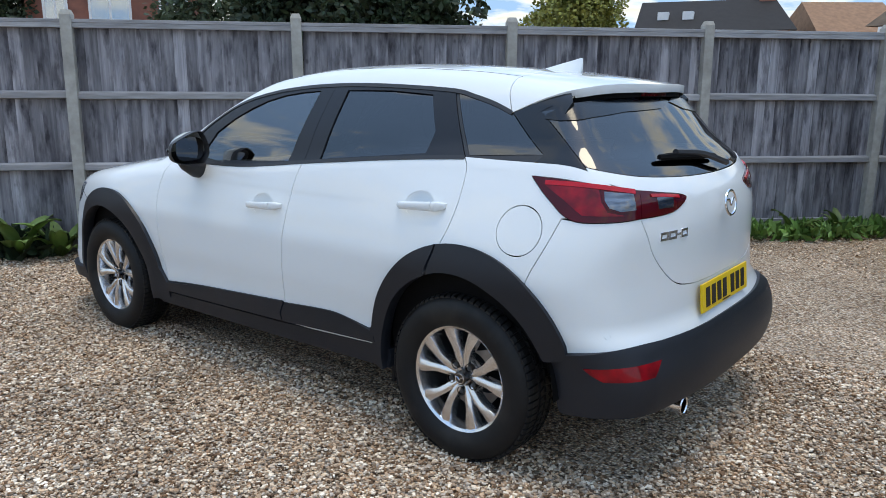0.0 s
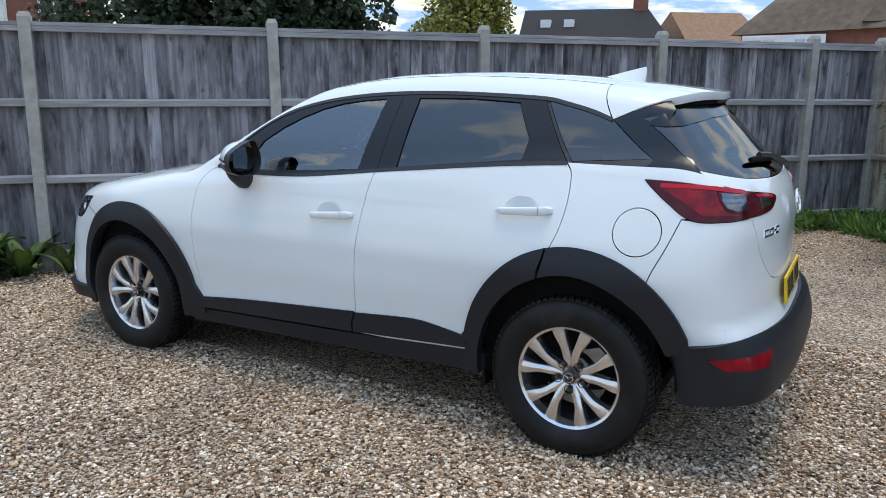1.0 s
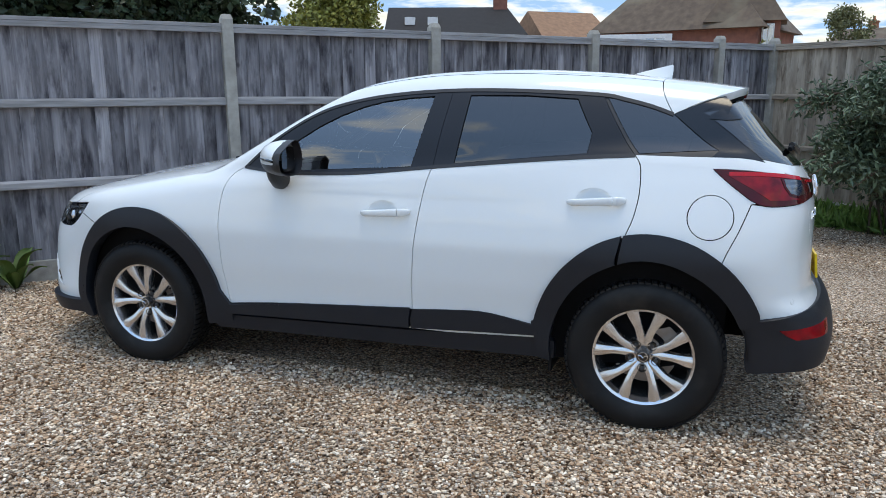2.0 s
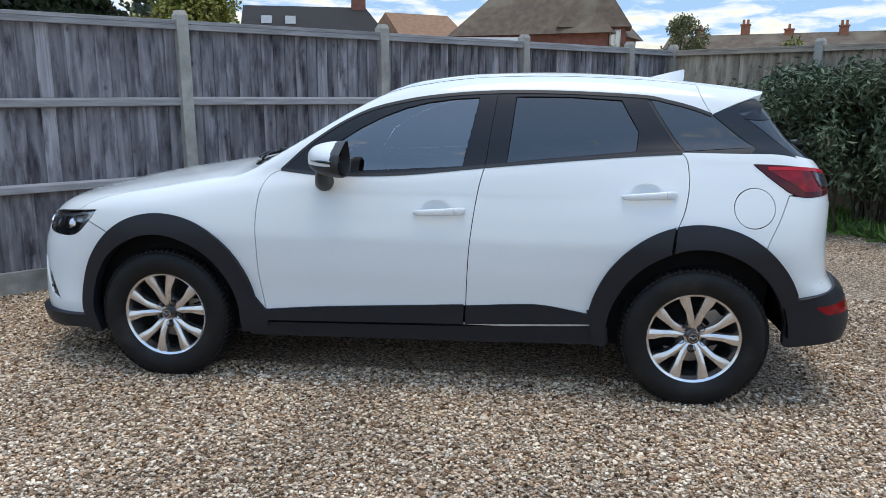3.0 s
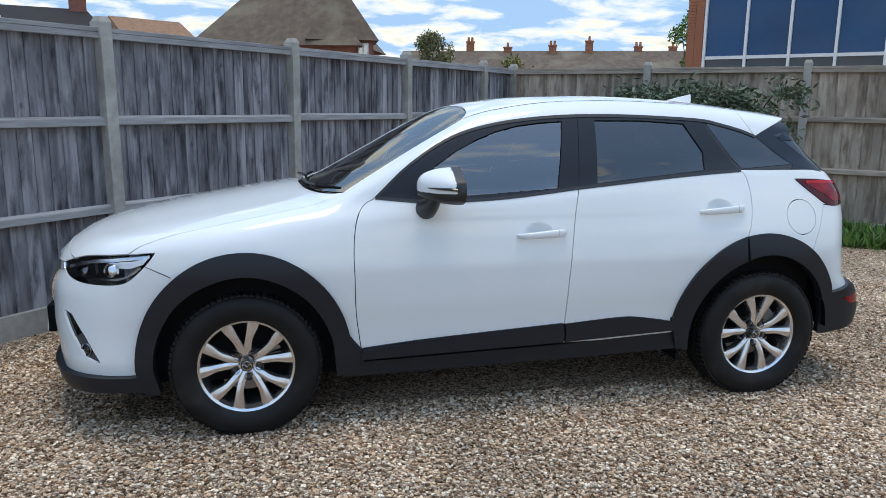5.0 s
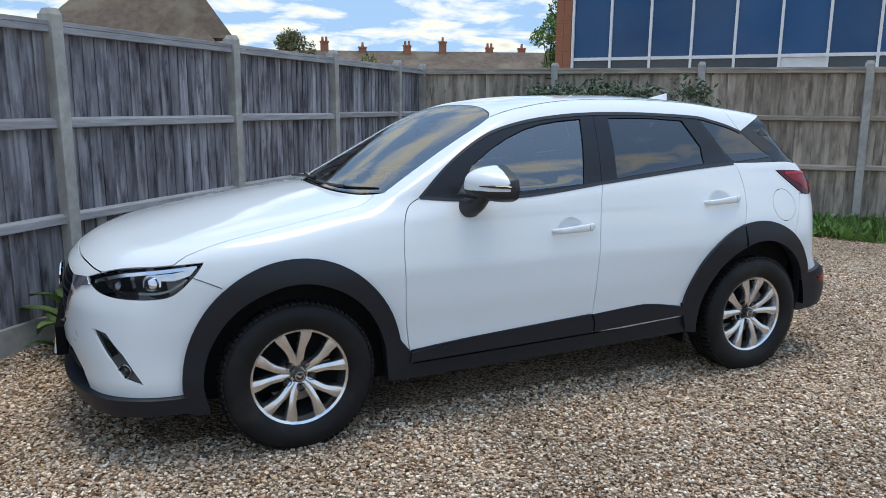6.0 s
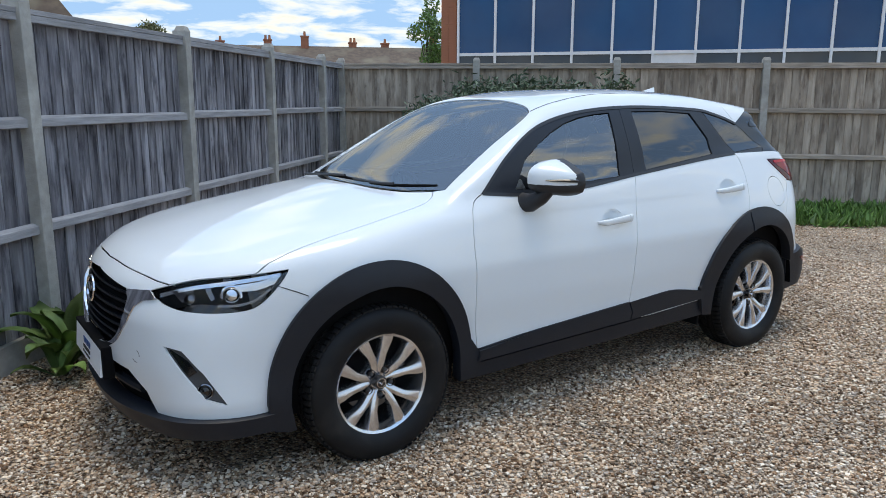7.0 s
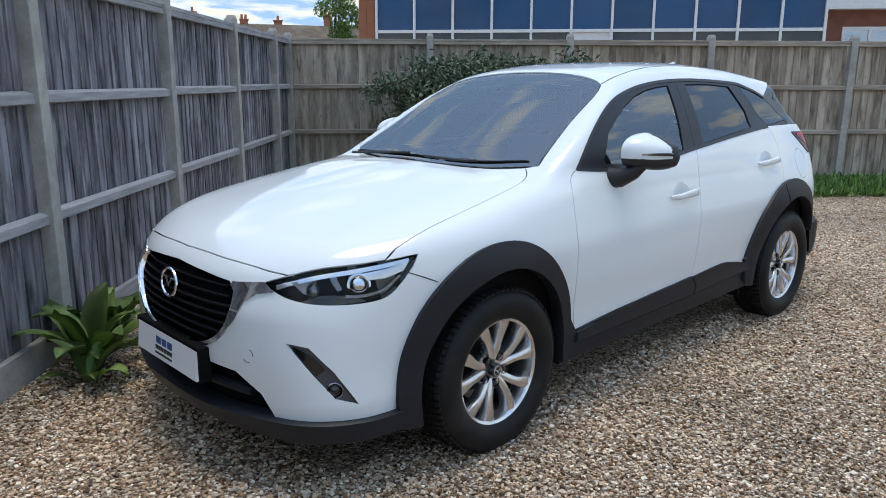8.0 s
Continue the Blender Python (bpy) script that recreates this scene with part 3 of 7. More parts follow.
def skin(outline, wrap, holes=(), gap=0.0022, offset=0.0, depth=0.012, h=0.035, lift=None, fn=body):
    """Vertices, faces and normals of a panel with an outline on the form, its edge turned inwards."""
    key = (np.asarray(outline).tobytes(), id(wrap), len(holes), gap, offset, depth, h)
    if lift is None and key in KNOWN:
        return KNOWN[key]
    loops = [inset(dense(wrap.flat(np.asarray(outline)), h), gap)] + [inset(dense(wrap.flat(np.asarray(k)), h), -gap) for k in holes]
    lo, hi = loops[0].min(0), loops[0].max(0)
    gx, gy = np.meshgrid(np.arange(lo[0], hi[0], h), np.arange(lo[1], hi[1], h * 0.87), indexing="ij")
    gx = gx + (np.arange(gx.shape[1]) % 2) * h / 2
    pts = np.stack([gx.ravel(), gy.ravel()], 1)
    pts = pts[inside_of(loops[0], pts)]
    for k in loops[1:]:
        pts = pts[~inside_of(k, pts)]
    ring = np.vstack(loops)
    far = np.min((pts[:, None, 0] - ring[None, :, 0]) ** 2 + (pts[:, None, 1] - ring[None, :, 1]) ** 2, 1) if len(pts) else np.zeros(0)
    pts = pts[far > (0.45 * h) ** 2] if len(pts) else pts.reshape(0, 2)
    allp = np.vstack([ring, pts])
    edges, start = [], 0
    for k in loops:
        edges += [(start + i, start + (i + 1) % len(k)) for i in range(len(k))]
        start += len(k)
    from mathutils.geometry import delaunay_2d_cdt
    v, _, f, *_ = delaunay_2d_cdt([Vector(p) for p in allp], edges, [], 0, 1e-7)
    v = np.array([tuple(p) for p in v])
    f = np.array([t for t in f if len(t) == 3])
    mid = v[f].mean(1)
    keep = inside_of(loops[0], mid)
    for k in loops[1:]:
        keep &= ~inside_of(k, mid)
    f = f[keep]
    p = cast(*wrap.rays(v), fn=fn)
    n = slope(p, fn=fn)
    p = p + n * (offset if lift is None else offset + lift(p)[:, None])
    fn = np.cross(p[f[:, 1]] - p[f[:, 0]], p[f[:, 2]] - p[f[:, 0]])
    turn = (fn * n[f[:, 0]]).sum(1) < 0
    f[turn] = f[turn][:, ::-1]
    sides = {}
    for t in f:
        for i in range(3):
            e = (t[i], t[(i + 1) % 3])
            if (e[1], e[0]) in sides:
                del sides[(e[1], e[0])]
            else:
                sides[e] = 1
    verts, norms, faces = list(p), list(n), [tuple(t) for t in f]
    made = {}
    for a, b in sides:
        edge = p[b] - p[a]
        out = np.cross(edge, n[a])
        out /= np.linalg.norm(out) + 1e-12
        for k in (a, b):
            if k not in made:
                made[k] = len(verts)
                verts += [p[k], p[k] - n[k] * depth]
                norms += [out * 0.8 + n[k] * 0.3, out]
        faces.append((made[b], made[a], made[a] + 1, made[b] + 1))
    KNOWN[key] = np.array(verts), faces, np.array(norms)
    return KNOWN[key]


def panel(name, outline, wrap, mat, parent, label="", both=None, **kw):
    """A panel laid on the form; both: the parent of its mirror twin."""
    v, f, n = skin(outline, wrap, **kw)
    ob = link(name, v, f, mat, parent, label, n)
    if both is None:
        return ob
    m = np.array([1, -1, 1])
    return ob, link(name, v * m, [t[::-1] for t in f], mat, both, label, n * m)


def twin(ob, parent, name=None):
    """A mirror twin, across the car's length, of a mesh part."""
    me = ob.data.copy()
    me.transform(Matrix.Diagonal((1, -1, 1, 1)))
    me.flip_normals()
    o = new(name or ob.name.split(".")[0], me)
    o.parent = parent
    if "label" in ob:
        o["label"] = ob["label"]
    return o

# ---- the car ----
car = tagged(new("car"), "pearl white small crossover car parked on gravel", "car")


def oval(cx, rx, rz, a0, a1, n=28):
    return [(cx + rx * math.cos(radians(a0 + (a1 - a0) * k / n)), HUB + rz * math.sin(radians(a0 + (a1 - a0) * k / n))) for k in range(n + 1)]


# shut lines and edges, as design curves on the form
door_front = on_side([(-0.69, 1.055), (-0.75, 1.02), (-0.785, 0.95), (-0.80, 0.83), (-0.798, 0.69), (-0.794, 0.55), (-0.78, 0.43), (-0.765, 0.33)])
door_split = on_side([(0.303, 1.087), (0.28, 1.0), (0.259, 0.87), (0.241, 0.71), (0.232, 0.545), (0.228, 0.43), (0.225, 0.33)])
belt_front = on_side([(-0.69, 1.055), (-0.53, 1.04), (-0.37, 1.037), (-0.08, 1.047), (0.303, 1.087)])
belt_rear = on_side([(0.303, 1.087), (0.72, 1.127), (1.0, 1.15), (1.20, 1.162)])
door_rear = on_side([(1.20, 1.162), (1.225, 1.12), (1.23, 1.015), (1.213, 0.915), (1.185, 0.84), (1.17, 0.80)])
hood_side = on_top([(-1.745, -0.735), (-1.67, -0.742), (-1.437, -0.728), (-1.08, -0.688), (-0.92, -0.640), (-0.86, -0.585)])
cowl = on_top([(-0.86, -0.585), (-0.93, -0.45), (-0.99, -0.25), (-1.01, 0.0)])
arch_f = on_side(oval(FRONT, 0.44, 0.475, 8, 172), smooth=False)
arch_r = on_side(oval(REAR, 0.46, 0.49, 15, 165), smooth=False)
window_top = near([(-0.69, -0.733, 1.055), (-0.526, -0.66, 1.186), (-0.31, -0.61, 1.315), (-0.09, -0.586, 1.385), (0.13, -0.568, 1.415), (0.35, -0.559, 1.428), (0.57, -0.558, 1.43), (0.79, -0.557, 1.422), (1.04, -0.556, 1.405), (1.14, -0.561, 1.382), (1.25, -0.571, 1.352), (1.34, -0.583, 1.318)], CROWN)
screen_side = near([(-0.84, -0.62, 1.06), (-0.69, -0.61, 1.16), (-0.50, -0.585, 1.28), (-0.32, -0.555, 1.375), (-0.235, -0.52, 1.418)], CROWN)
screen_top = near([(-0.235, -0.52, 1.418), (-0.19, -0.42, 1.44), (-0.155, -0.2, 1.46), (-0.145, 0, 1.465)], CROWN)
roof_back = near([(1.34, -0.583, 1.318), (1.295, -0.53, 1.40), (1.285, -0.42, 1.45), (1.30, -0.2, 1.475), (1.305, 0, 1.48)], CROWN)
lamp_top = near([(-2.068, -0.475, 0.755), (-1.96, -0.612, 0.804), (-1.82, -0.71, 0.822), (-1.65, -0.785, 0.840)], NOSEWRAP)
lamp_a, lamp_b = int(np.argmin(np.abs(lamp_top[:, 1] + 0.742))), int(np.argmin(np.abs(lamp_top[:, 1] + 0.57)))
hood_front = np.vstack([lamp_top[lamp_b:lamp_a + 1][::-1], on_top([(lamp_top[lamp_b, 0] - 0.016, lamp_top[lamp_b, 1] + 0.02), (-2.064, -0.454), (-2.106, -0.25), (-2.121, 0.0)])])
hood_side = np.vstack([lamp_top[lamp_a:lamp_a + 1], hood_side[4:]])
lamp_low = near([(-1.65, -0.785, 0.840), (-1.69, -0.787, 0.787), (-1.765, -0.77, 0.717), (-1.85, -0.745, 0.698), (-1.975, -0.655, 0.699), (-2.045, -0.570, 0.718), (-2.068, -0.475, 0.755)], NOSEWRAP)
tail_top = near([(1.515, -0.73, 1.117), (1.65, -0.70, 1.112), (1.79, -0.64, 1.093), (1.845, -0.565, 1.078)], TAILWRAP)
tail_low = near([(1.888, -0.607, 0.987), (1.80, -0.70, 0.980), (1.687, -0.742, 0.983), (1.60, -0.735, 1.04), (1.515, -0.73, 1.117)], TAILWRAP)
tail_in = near([(1.845, -0.565, 1.078), (1.876, -0.48, 1.067), (1.926, -0.325, 1.042), (1.938, -0.393, 1.004), (1.929, -0.472, 0.991), (1.888, -0.607, 0.987)], TAILWRAP)
bumper_seam = on_side([(1.665, 0.985), (1.625, 0.88), (1.584, 0.79), (1.56, 0.72)])
gate_low = near([(1.888, -0.607, 0.987), (1.881, -0.566, 0.918), (1.896, -0.543, 0.856), (1.918, -0.486, 0.787), (1.938, -0.423, 0.740), (1.953, -0.352, 0.718), (1.97, -0.224, 0.708), (1.975, 0.0, 0.706)], TAILWRAP)
gate_side = near([(1.46, -0.575, 1.313), (1.59, -0.62, 1.22), (1.71, -0.655, 1.118)], FLANK)

# black inner shell that backs every seam
well_f = on_side(oval(FRONT, 0.425, 0.46, 0, 360, 40)[:-1], smooth=False)
well_r = on_side(oval(REAR, 0.425, 0.46, 0, 360, 40)[:-1], smooth=False)


def side_patch(points):
    return on_side(points, 4, smooth=False)


shell_line = np.vstack([side_patch([(-1.72, 0.24), (1.60, 0.26), (1.62, 1.06), (1.0, 1.10), (0.3, 1.05), (-0.5, 1.0), (-0.8, 0.97), (-1.62, 0.83)])])
panel("inner_shell", shell_line, FLANK, BLACK, car, holes=(well_f, well_r), offset=-0.038, depth=0.004, both=car, h=0.07)

cabin_foot = near([(-0.69, -0.733, 1.055), (-0.78, -0.68, 1.06), (-0.86, -0.585, 1.06)], FLANK, smooth=False)
fender_line = np.vstack([door_front[::-1], cabin_foot[1:-1], hood_side[::-1], lamp_top[lamp_a + 1:], lamp_low[1:8], on_side([(-1.642, 0.760), (-1.588, 0.736)], smooth=False), arch_f[::-1][4:], door_front[-1:]])
panel("front_fender", fender_line, FLANK, PAINT, car, both=car, h=0.03)

line = np.vstack([door_front, on_side([(-0.76, 0.33), (0.22, 0.33)], 12), door_split[::-1], belt_front[::-1]])


def cup_line(cx, cz):
    return on_side([(cx + 0.073 * math.cos(k * math.pi / 18), cz + 0.050 * math.sin(k * math.pi / 18)) for k in range(36)], smooth=False)


CUP_F, CUP_R = (0.082, 0.880), (1.044, 0.975)
fdoors = panel("front_door", line, FLANK, PAINT, car, both=car, holes=(cup_line(*CUP_F),), h=0.022)
line = np.vstack([door_split, on_side([(0.23, 0.33), (0.84, 0.33)], 8), arch_r[::-1][3:15], door_rear[::-1], belt_rear[::-1]])
rdoors = panel("rear_door", line, FLANK, PAINT, car, both=car, holes=(cup_line(*CUP_R),), h=0.022)
for (cx, cz), pair in ((CUP_F, fdoors), (CUP_R, rdoors)):
    panel("handle_cup", cup_line(cx, cz), FLANK, PAINT, pair[0], both=pair[1], gap=-0.0024, depth=0.002, h=0.009, offset=-0.0008, lift=lambda p: -0.026 * np.clip(1 - ((p[:, 0] - cx) / 0.0735) ** 2 - ((p[:, 2] - cz) / 0.0505) ** 2, 0, 1) ** 0.75)

fuel = on_side([(1.514 + 0.089 * math.cos(k * math.pi / 20), 0.929 + 0.087 * math.sin(k * math.pi / 20)) for k in range(40)], smooth=False)
quarter_top = near([(1.20, -0.70, 1.162), (1.40, -0.70, 1.165), (1.60, -0.68, 1.15), (1.71, -0.655, 1.118)], FLANK)
line = np.vstack([door_rear, arch_r[::-1][17:-6], bumper_seam[::-1], tail_low[13:], tail_top[:13], quarter_top[::-1]])
quarters = panel("rear_quarter_panel", line, FLANK, PAINT, car, both=car, holes=(fuel,), h=0.028)
panel("fuel_flap", fuel, FLANK, PAINT, quarters[0], "round white fuel filler flap", h=0.03)

# bonnet, roof, pillars
line = np.vstack([hood_side, cowl[1:], flip(cowl)[1:], flip(hood_side)[1:], flip(hood_front)[::-1][1:], hood_front[::-1][1:]])
panel("bonnet", line, ABOVE, PAINT, car, h=0.03)
panel("inner_shell", line, ABOVE, BLACK, car, offset=-0.02, depth=0.004, gap=-0.04, h=0.08)
line = np.vstack([window_top, roof_back[1:], flip(roof_back)[1:], flip(window_top)[1:], flip(screen_side[:1]), flip(screen_side)[::-1][1:], flip(screen_top)[::-1][1:], screen_top[::-1][1:], screen_side[::-1][1:]])
panel("roof", line, CROWN, PAINT, car, h=0.03)
panel("headlining", line, CROWN, TRIM, car, offset=-0.03, h=0.08)
line = np.vstack([screen_side, screen_top[1:], flip(screen_top)[1:], flip(screen_side)[1:], near([(-0.90, 0.45, 1.05), (-0.96, 0.25, 1.05), (-0.985, 0, 1.05), (-0.96, -0.25, 1.05), (-0.90, -0.45, 1.05)], CROWN)])
panel("windscreen", line, CROWN, SCREENGLASS, car, "clear laminated windscreen", offset=-0.004, h=0.05)
line = np.vstack([cowl, flip(cowl)[1:], near([(-0.84, 0.62, 1.05), (-0.90, 0.45, 1.05), (-0.95, 0, 1.05), (-0.90, -0.45, 1.05), (-0.84, -0.62, 1.05)], CROWN)])
panel("cowl_panel", line, ABOVE, BLACK, car, offset=-0.012, gap=-0.01)

# side windows and their black frames
frame_cut = near([(0.303, -0.742, 1.087), (0.327, -0.65, 1.26), (0.35, -0.559, 1.428)], FLANK, smooth=False)
pillar_cut = near([(1.04, -0.556, 1.405), (1.20, -0.70, 1.162)], FLANK, smooth=False)
i_mid = int(np.argmin(np.abs(window_top[:, 0] - 0.35)))
i_c = int(np.argmin(np.abs(window_top[:, 0] - 1.04)))
glass_f = on_side([(-0.50, 1.065), (-0.36, 1.053), (0.196, 1.088), (0.262, 1.403), (0.14, 1.395), (0.02, 1.379), (-0.09, 1.352), (-0.196, 1.312), (-0.30, 1.26), (-0.408, 1.191)], smooth=False)
glass_r = on_side([(0.404, 1.108), (0.70, 1.138), (0.998, 1.168), (1.01, 1.253), (0.932, 1.394), (0.70, 1.408), (0.438, 1.408)], smooth=False)
glass_q = near([(1.055, -0.556, 1.398), (1.15, -0.56, 1.378), (1.25, -0.571, 1.350), (1.335, -0.583, 1.318), (1.53, -0.66, 1.172), (1.215, -0.70, 1.170)], FLANK, smooth=False)
line = np.vstack([belt_front, frame_cut[1:], window_top[:i_mid + 1][::-1]])
for side, door in enumerate(fdoors):
    trim = panel("window_frame", line, FLANK, PILLAR, door, "satin black window surround", holes=(glass_f,), gap=0.001, offset=-0.001, h=0.03)
    pane = panel("window", glass_f, FLANK, GLASS, door, "clear front side window", offset=-0.007, depth=0.004, h=0.05)
    if side:
        for o in (trim, pane):
            o.data.transform(Matrix.Diagonal((1, -1, 1, 1)))
            o.data.flip_normals()
line = np.vstack([belt_rear, pillar_cut[::-1][1:], window_top[i_mid:i_c + 1][::-1], frame_cut[::-1][1:]])
for side, door in enumerate(rdoors):
    trim = panel("window_frame", line, FLANK, PILLAR, door, "satin black window surround", holes=(glass_r,), gap=0.001, offset=-0.001, h=0.03)
    pane = panel("window", glass_r, FLANK, PRIVACY, door, "dark privacy side window", offset=-0.007, depth=0.004, h=0.05)
    if side:
        for o in (trim, pane):
            o.data.transform(Matrix.Diagonal((1, -1, 1, 1)))
            o.data.flip_normals()
panel("quarter_window", glass_q, FLANK, PRIVACY, car, "dark privacy quarter window", both=car, offset=-0.003, depth=0.006, h=0.04)
line = np.vstack([glass_q[3:5], quarter_top[9:], gate_side[::-1], near([(1.50, -0.565, 1.345), (1.40, -0.57, 1.355)], FLANK, smooth=False)])
panel("rear_pillar_trim", line, FLANK, PIANO, car, both=car, gap=0.001, offset=-0.002)
line = np.vstack([pillar_cut, quarter_top[:10], glass_q[4:5], glass_q[5:], glass_q[:1]])
panel("window_seal", line, FLANK, SEAL, car, both=car, gap=0.0, offset=-0.004)

# window sill seal strips
def strip(name, path, half, wrap, mat, parent, lift=0.003, label="", both=None):
    """A narrow moulding along a curve on the form."""
    q = wrap.flat(np.asarray(path))
    t = np.gradient(q, axis=0)
    t /= np.linalg.norm(t, axis=1, keepdims=True) + 1e-9
    s = np.stack([-t[:, 1], t[:, 0]], 1) * half
    edge = np.vstack([q + s, (q - s)[::-1]])
    return panel(name, cast(*wrap.rays(edge)), wrap, mat, parent, label, both=both, gap=0, offset=lift, depth=0.01, h=0.03)


strip("sill_seal", np.vstack([belt_front, belt_rear[1:]]), 0.008, FLANK, SEAL, car, both=car)
strip("roof_seal", window_top, 0.006, FLANK, SEAL, car, 0.002, both=car)

# tailgate
gate_glass = np.vstack([gate_side[::-1][1:], near([(1.52, -0.50, 1.36), (1.56, -0.30, 1.39), (1.59, 0, 1.40)], TAILWRAP, smooth=False)])
glass_low = near([tuple(gate_side[-2]), (1.80, -0.50, 1.122), (1.88, -0.25, 1.105), (1.90, 0, 1.10)], TAILWRAP)
rear_glass = np.vstack([gate_glass, flip(gate_glass)[1:], flip(glass_low)[::-1][1:], glass_low[::-1][1:-1]])
panel("rear_window", rear_glass, TAILWRAP, PRIVACY, car, "dark privacy rear window", offset=-0.002, depth=0.01, h=0.05)
half = np.vstack([glass_low[::-1], near([(1.71, -0.655, 1.118)], TAILWRAP, smooth=False), tail_top[14:], tail_in[1:], gate_low[1:]])
line = np.vstack([half, flip(half)[1:-1]])
gate = panel("tailgate", line, TAILWRAP, PAINT, car, h=0.03)

# bumpers
grille = np.vstack([near([(-2.19, 0, 0.768), (-2.17, -0.20, 0.757), (-2.13, -0.345, 0.744)], NOSEWRAP, smooth=False), near([(-2.12, -0.378, 0.715), (-2.13, -0.382, 0.665), (-2.15, -0.362, 0.605), (-2.17, -0.310, 0.548), (-2.18, -0.23, 0.512), (-2.19, -0.12, 0.498), (-2.19, 0, 0.494)], NOSEWRAP, 3)])
grille_line = np.vstack([grille, flip(grille)[1:-1]])
fog = near([(-2.077, -0.602, 0.567), (-2.03, -0.661, 0.554), (-1.972, -0.719, 0.471), (-1.905, -0.764, 0.354), (-1.971, -0.73, 0.379), (-2.018, -0.687, 0.45)], NOSEWRAP, smooth=False)
intake = near([(-2.18, 0, 0.445), (-2.17, -0.22, 0.445), (-2.14, -0.40, 0.435), (-2.10, -0.50, 0.37), (-2.08, -0.545, 0.29), (-2.17, -0.25, 0.272), (-2.18, 0, 0.272)], NOSEWRAP, smooth=False)
intake_line = np.vstack([intake, flip(intake)[1:-1]])
half = np.vstack([hood_front[::-1][:20], lamp_top[:lamp_b][::-1], lamp_low[::-1][1:-6], on_side([(-1.642, 0.760), (-1.588, 0.736)], smooth=False), on_side(oval(FRONT, 0.44, 0.475, 132, 180), smooth=False), on_side([(-1.73, 0.29)], smooth=False), near([(-1.80, -0.78, 0.27), (-1.96, -0.72, 0.27), (-2.08, -0.52, 0.262), (-2.17, -0.25, 0.255), (-2.18, 0, 0.255)], NOSEWRAP)])
line = np.vstack([half, flip(half)[1:-1]])
bumper_f = panel("front_bumper", line, NOSEWRAP, PAINT, car, holes=(grille_line, intake_line, fog, flip(fog)), h=0.03)
half = np.vstack([gate_low[::-1], tail_low[:13], bumper_seam, on_side(oval(REAR, 0.46, 0.49, 55, 22), smooth=False), near([(1.72, -0.80, 0.50), (1.88, -0.70, 0.52), (1.96, -0.55, 0.525), (2.02, -0.3, 0.525), (2.04, 0, 0.525)], TAILWRAP)])
line = np.vstack([half, flip(half)[1:-1]])
bumper_r = panel("rear_bumper", line, TAILWRAP, PAINT, car, h=0.03)
half = np.vstack([near([(1.655, -0.80, 0.495), (1.74, -0.79, 0.53), (1.88, -0.70, 0.555), (1.95, -0.55, 0.555), (2.02, -0.3, 0.552), (2.04, 0, 0.552)], TAILWRAP)[::-1], near([(1.66, -0.80, 0.48), (1.68, -0.79, 0.42), (1.685, -0.78, 0.32), (1.70, -0.76, 0.285), (1.82, -0.725, 0.315), (1.95, -0.57, 0.335), (2.02, -0.25, 0.335), (2.03, 0, 0.335)], TAILWRAP)])
line = np.vstack([half, flip(half)[1:-1]])
clad_r = panel("rear_bumper_cladding", line, TAILWRAP, CLAD, bumper_r, "dark grey textured plastic", lift=lambda p: 0.014 + 0.023 * np.clip((0.552 - p[:, 2]) / 0.030, 0, 1) * np.clip((p[:, 0] - 1.70) / 0.12, 0, 1) - 0.10 * np.clip(0.395 - p[:, 2], 0, 0.1), depth=0.03, h=0.016)
half = np.vstack([near([(-1.735, -0.79, 0.30), (-1.80, -0.78, 0.296), (-1.96, -0.72, 0.300), (-2.08, -0.52, 0.297), (-2.17, -0.25, 0.285), (-2.18, 0, 0.285)], NOSEWRAP)[::-1], near([(-1.73, -0.79, 0.222), (-1.90, -0.74, 0.226), (-2.05, -0.54, 0.230), (-2.14, -0.25, 0.232), (-2.16, 0, 0.232)], NOSEWRAP)])
line = np.vstack([half, flip(half)[1:-1]])
panel("front_bumper_lip", line, NOSEWRAP, CLAD, bumper_f, "dark grey textured plastic", offset=0.030, depth=0.07, h=0.03)

# wheel arch and sill cladding
def ring(cx, a0, a1, rx0, rz0, rx1, rz1, n=24):
    return side_patch(oval(cx, rx0, rz0, a0, a1, n) + oval(cx, rx1, rz1, a1, a0, n))


def arch_profile(cx):
    def f(p):
        r = np.hypot((p[:, 0] - cx) / 0.95, p[:, 2] - HUB)
        return 0.016 + 0.030 * np.exp(-(((r - 0.425) / 0.055) ** 2))
    return f


line = np.vstack([side_patch([(-1.735, 0.215), (-1.75, 0.27)]), side_patch(oval(FRONT, 0.475, 0.515, 180, 12, 40)), side_patch([(-0.768, 0.365), (-0.757, 0.355), (-0.757, 0.262), (-0.83, 0.256), (-0.888, 0.258), (-0.890, 0.285)]), side_patch(oval(FRONT, 0.39, 0.415, 0, 180, 36)), side_patch([(-1.65, 0.215)])])
panel("wheel_arch_cladding", line, FLANK, CLAD, car, "dark grey textured plastic", both=car, lift=arch_profile(FRONT), depth=0.06, h=0.025)
line = np.vstack([side_patch([(0.80, 0.41), (0.795, 0.43)]), side_patch(oval(REAR, 0.49, 0.53, 168, 103, 20)), side_patch([(1.155, 0.735)]), side_patch(oval(REAR, 0.40, 0.425, 108, 180, 20)), side_patch([(0.89, 0.27), (0.83, 0.27)])])
panel("wheel_arch_cladding", line, FLANK, CLAD, rdoors[0], "dark grey textured plastic", both=rdoors[1], lift=arch_profile(REAR), depth=0.06, h=0.025)
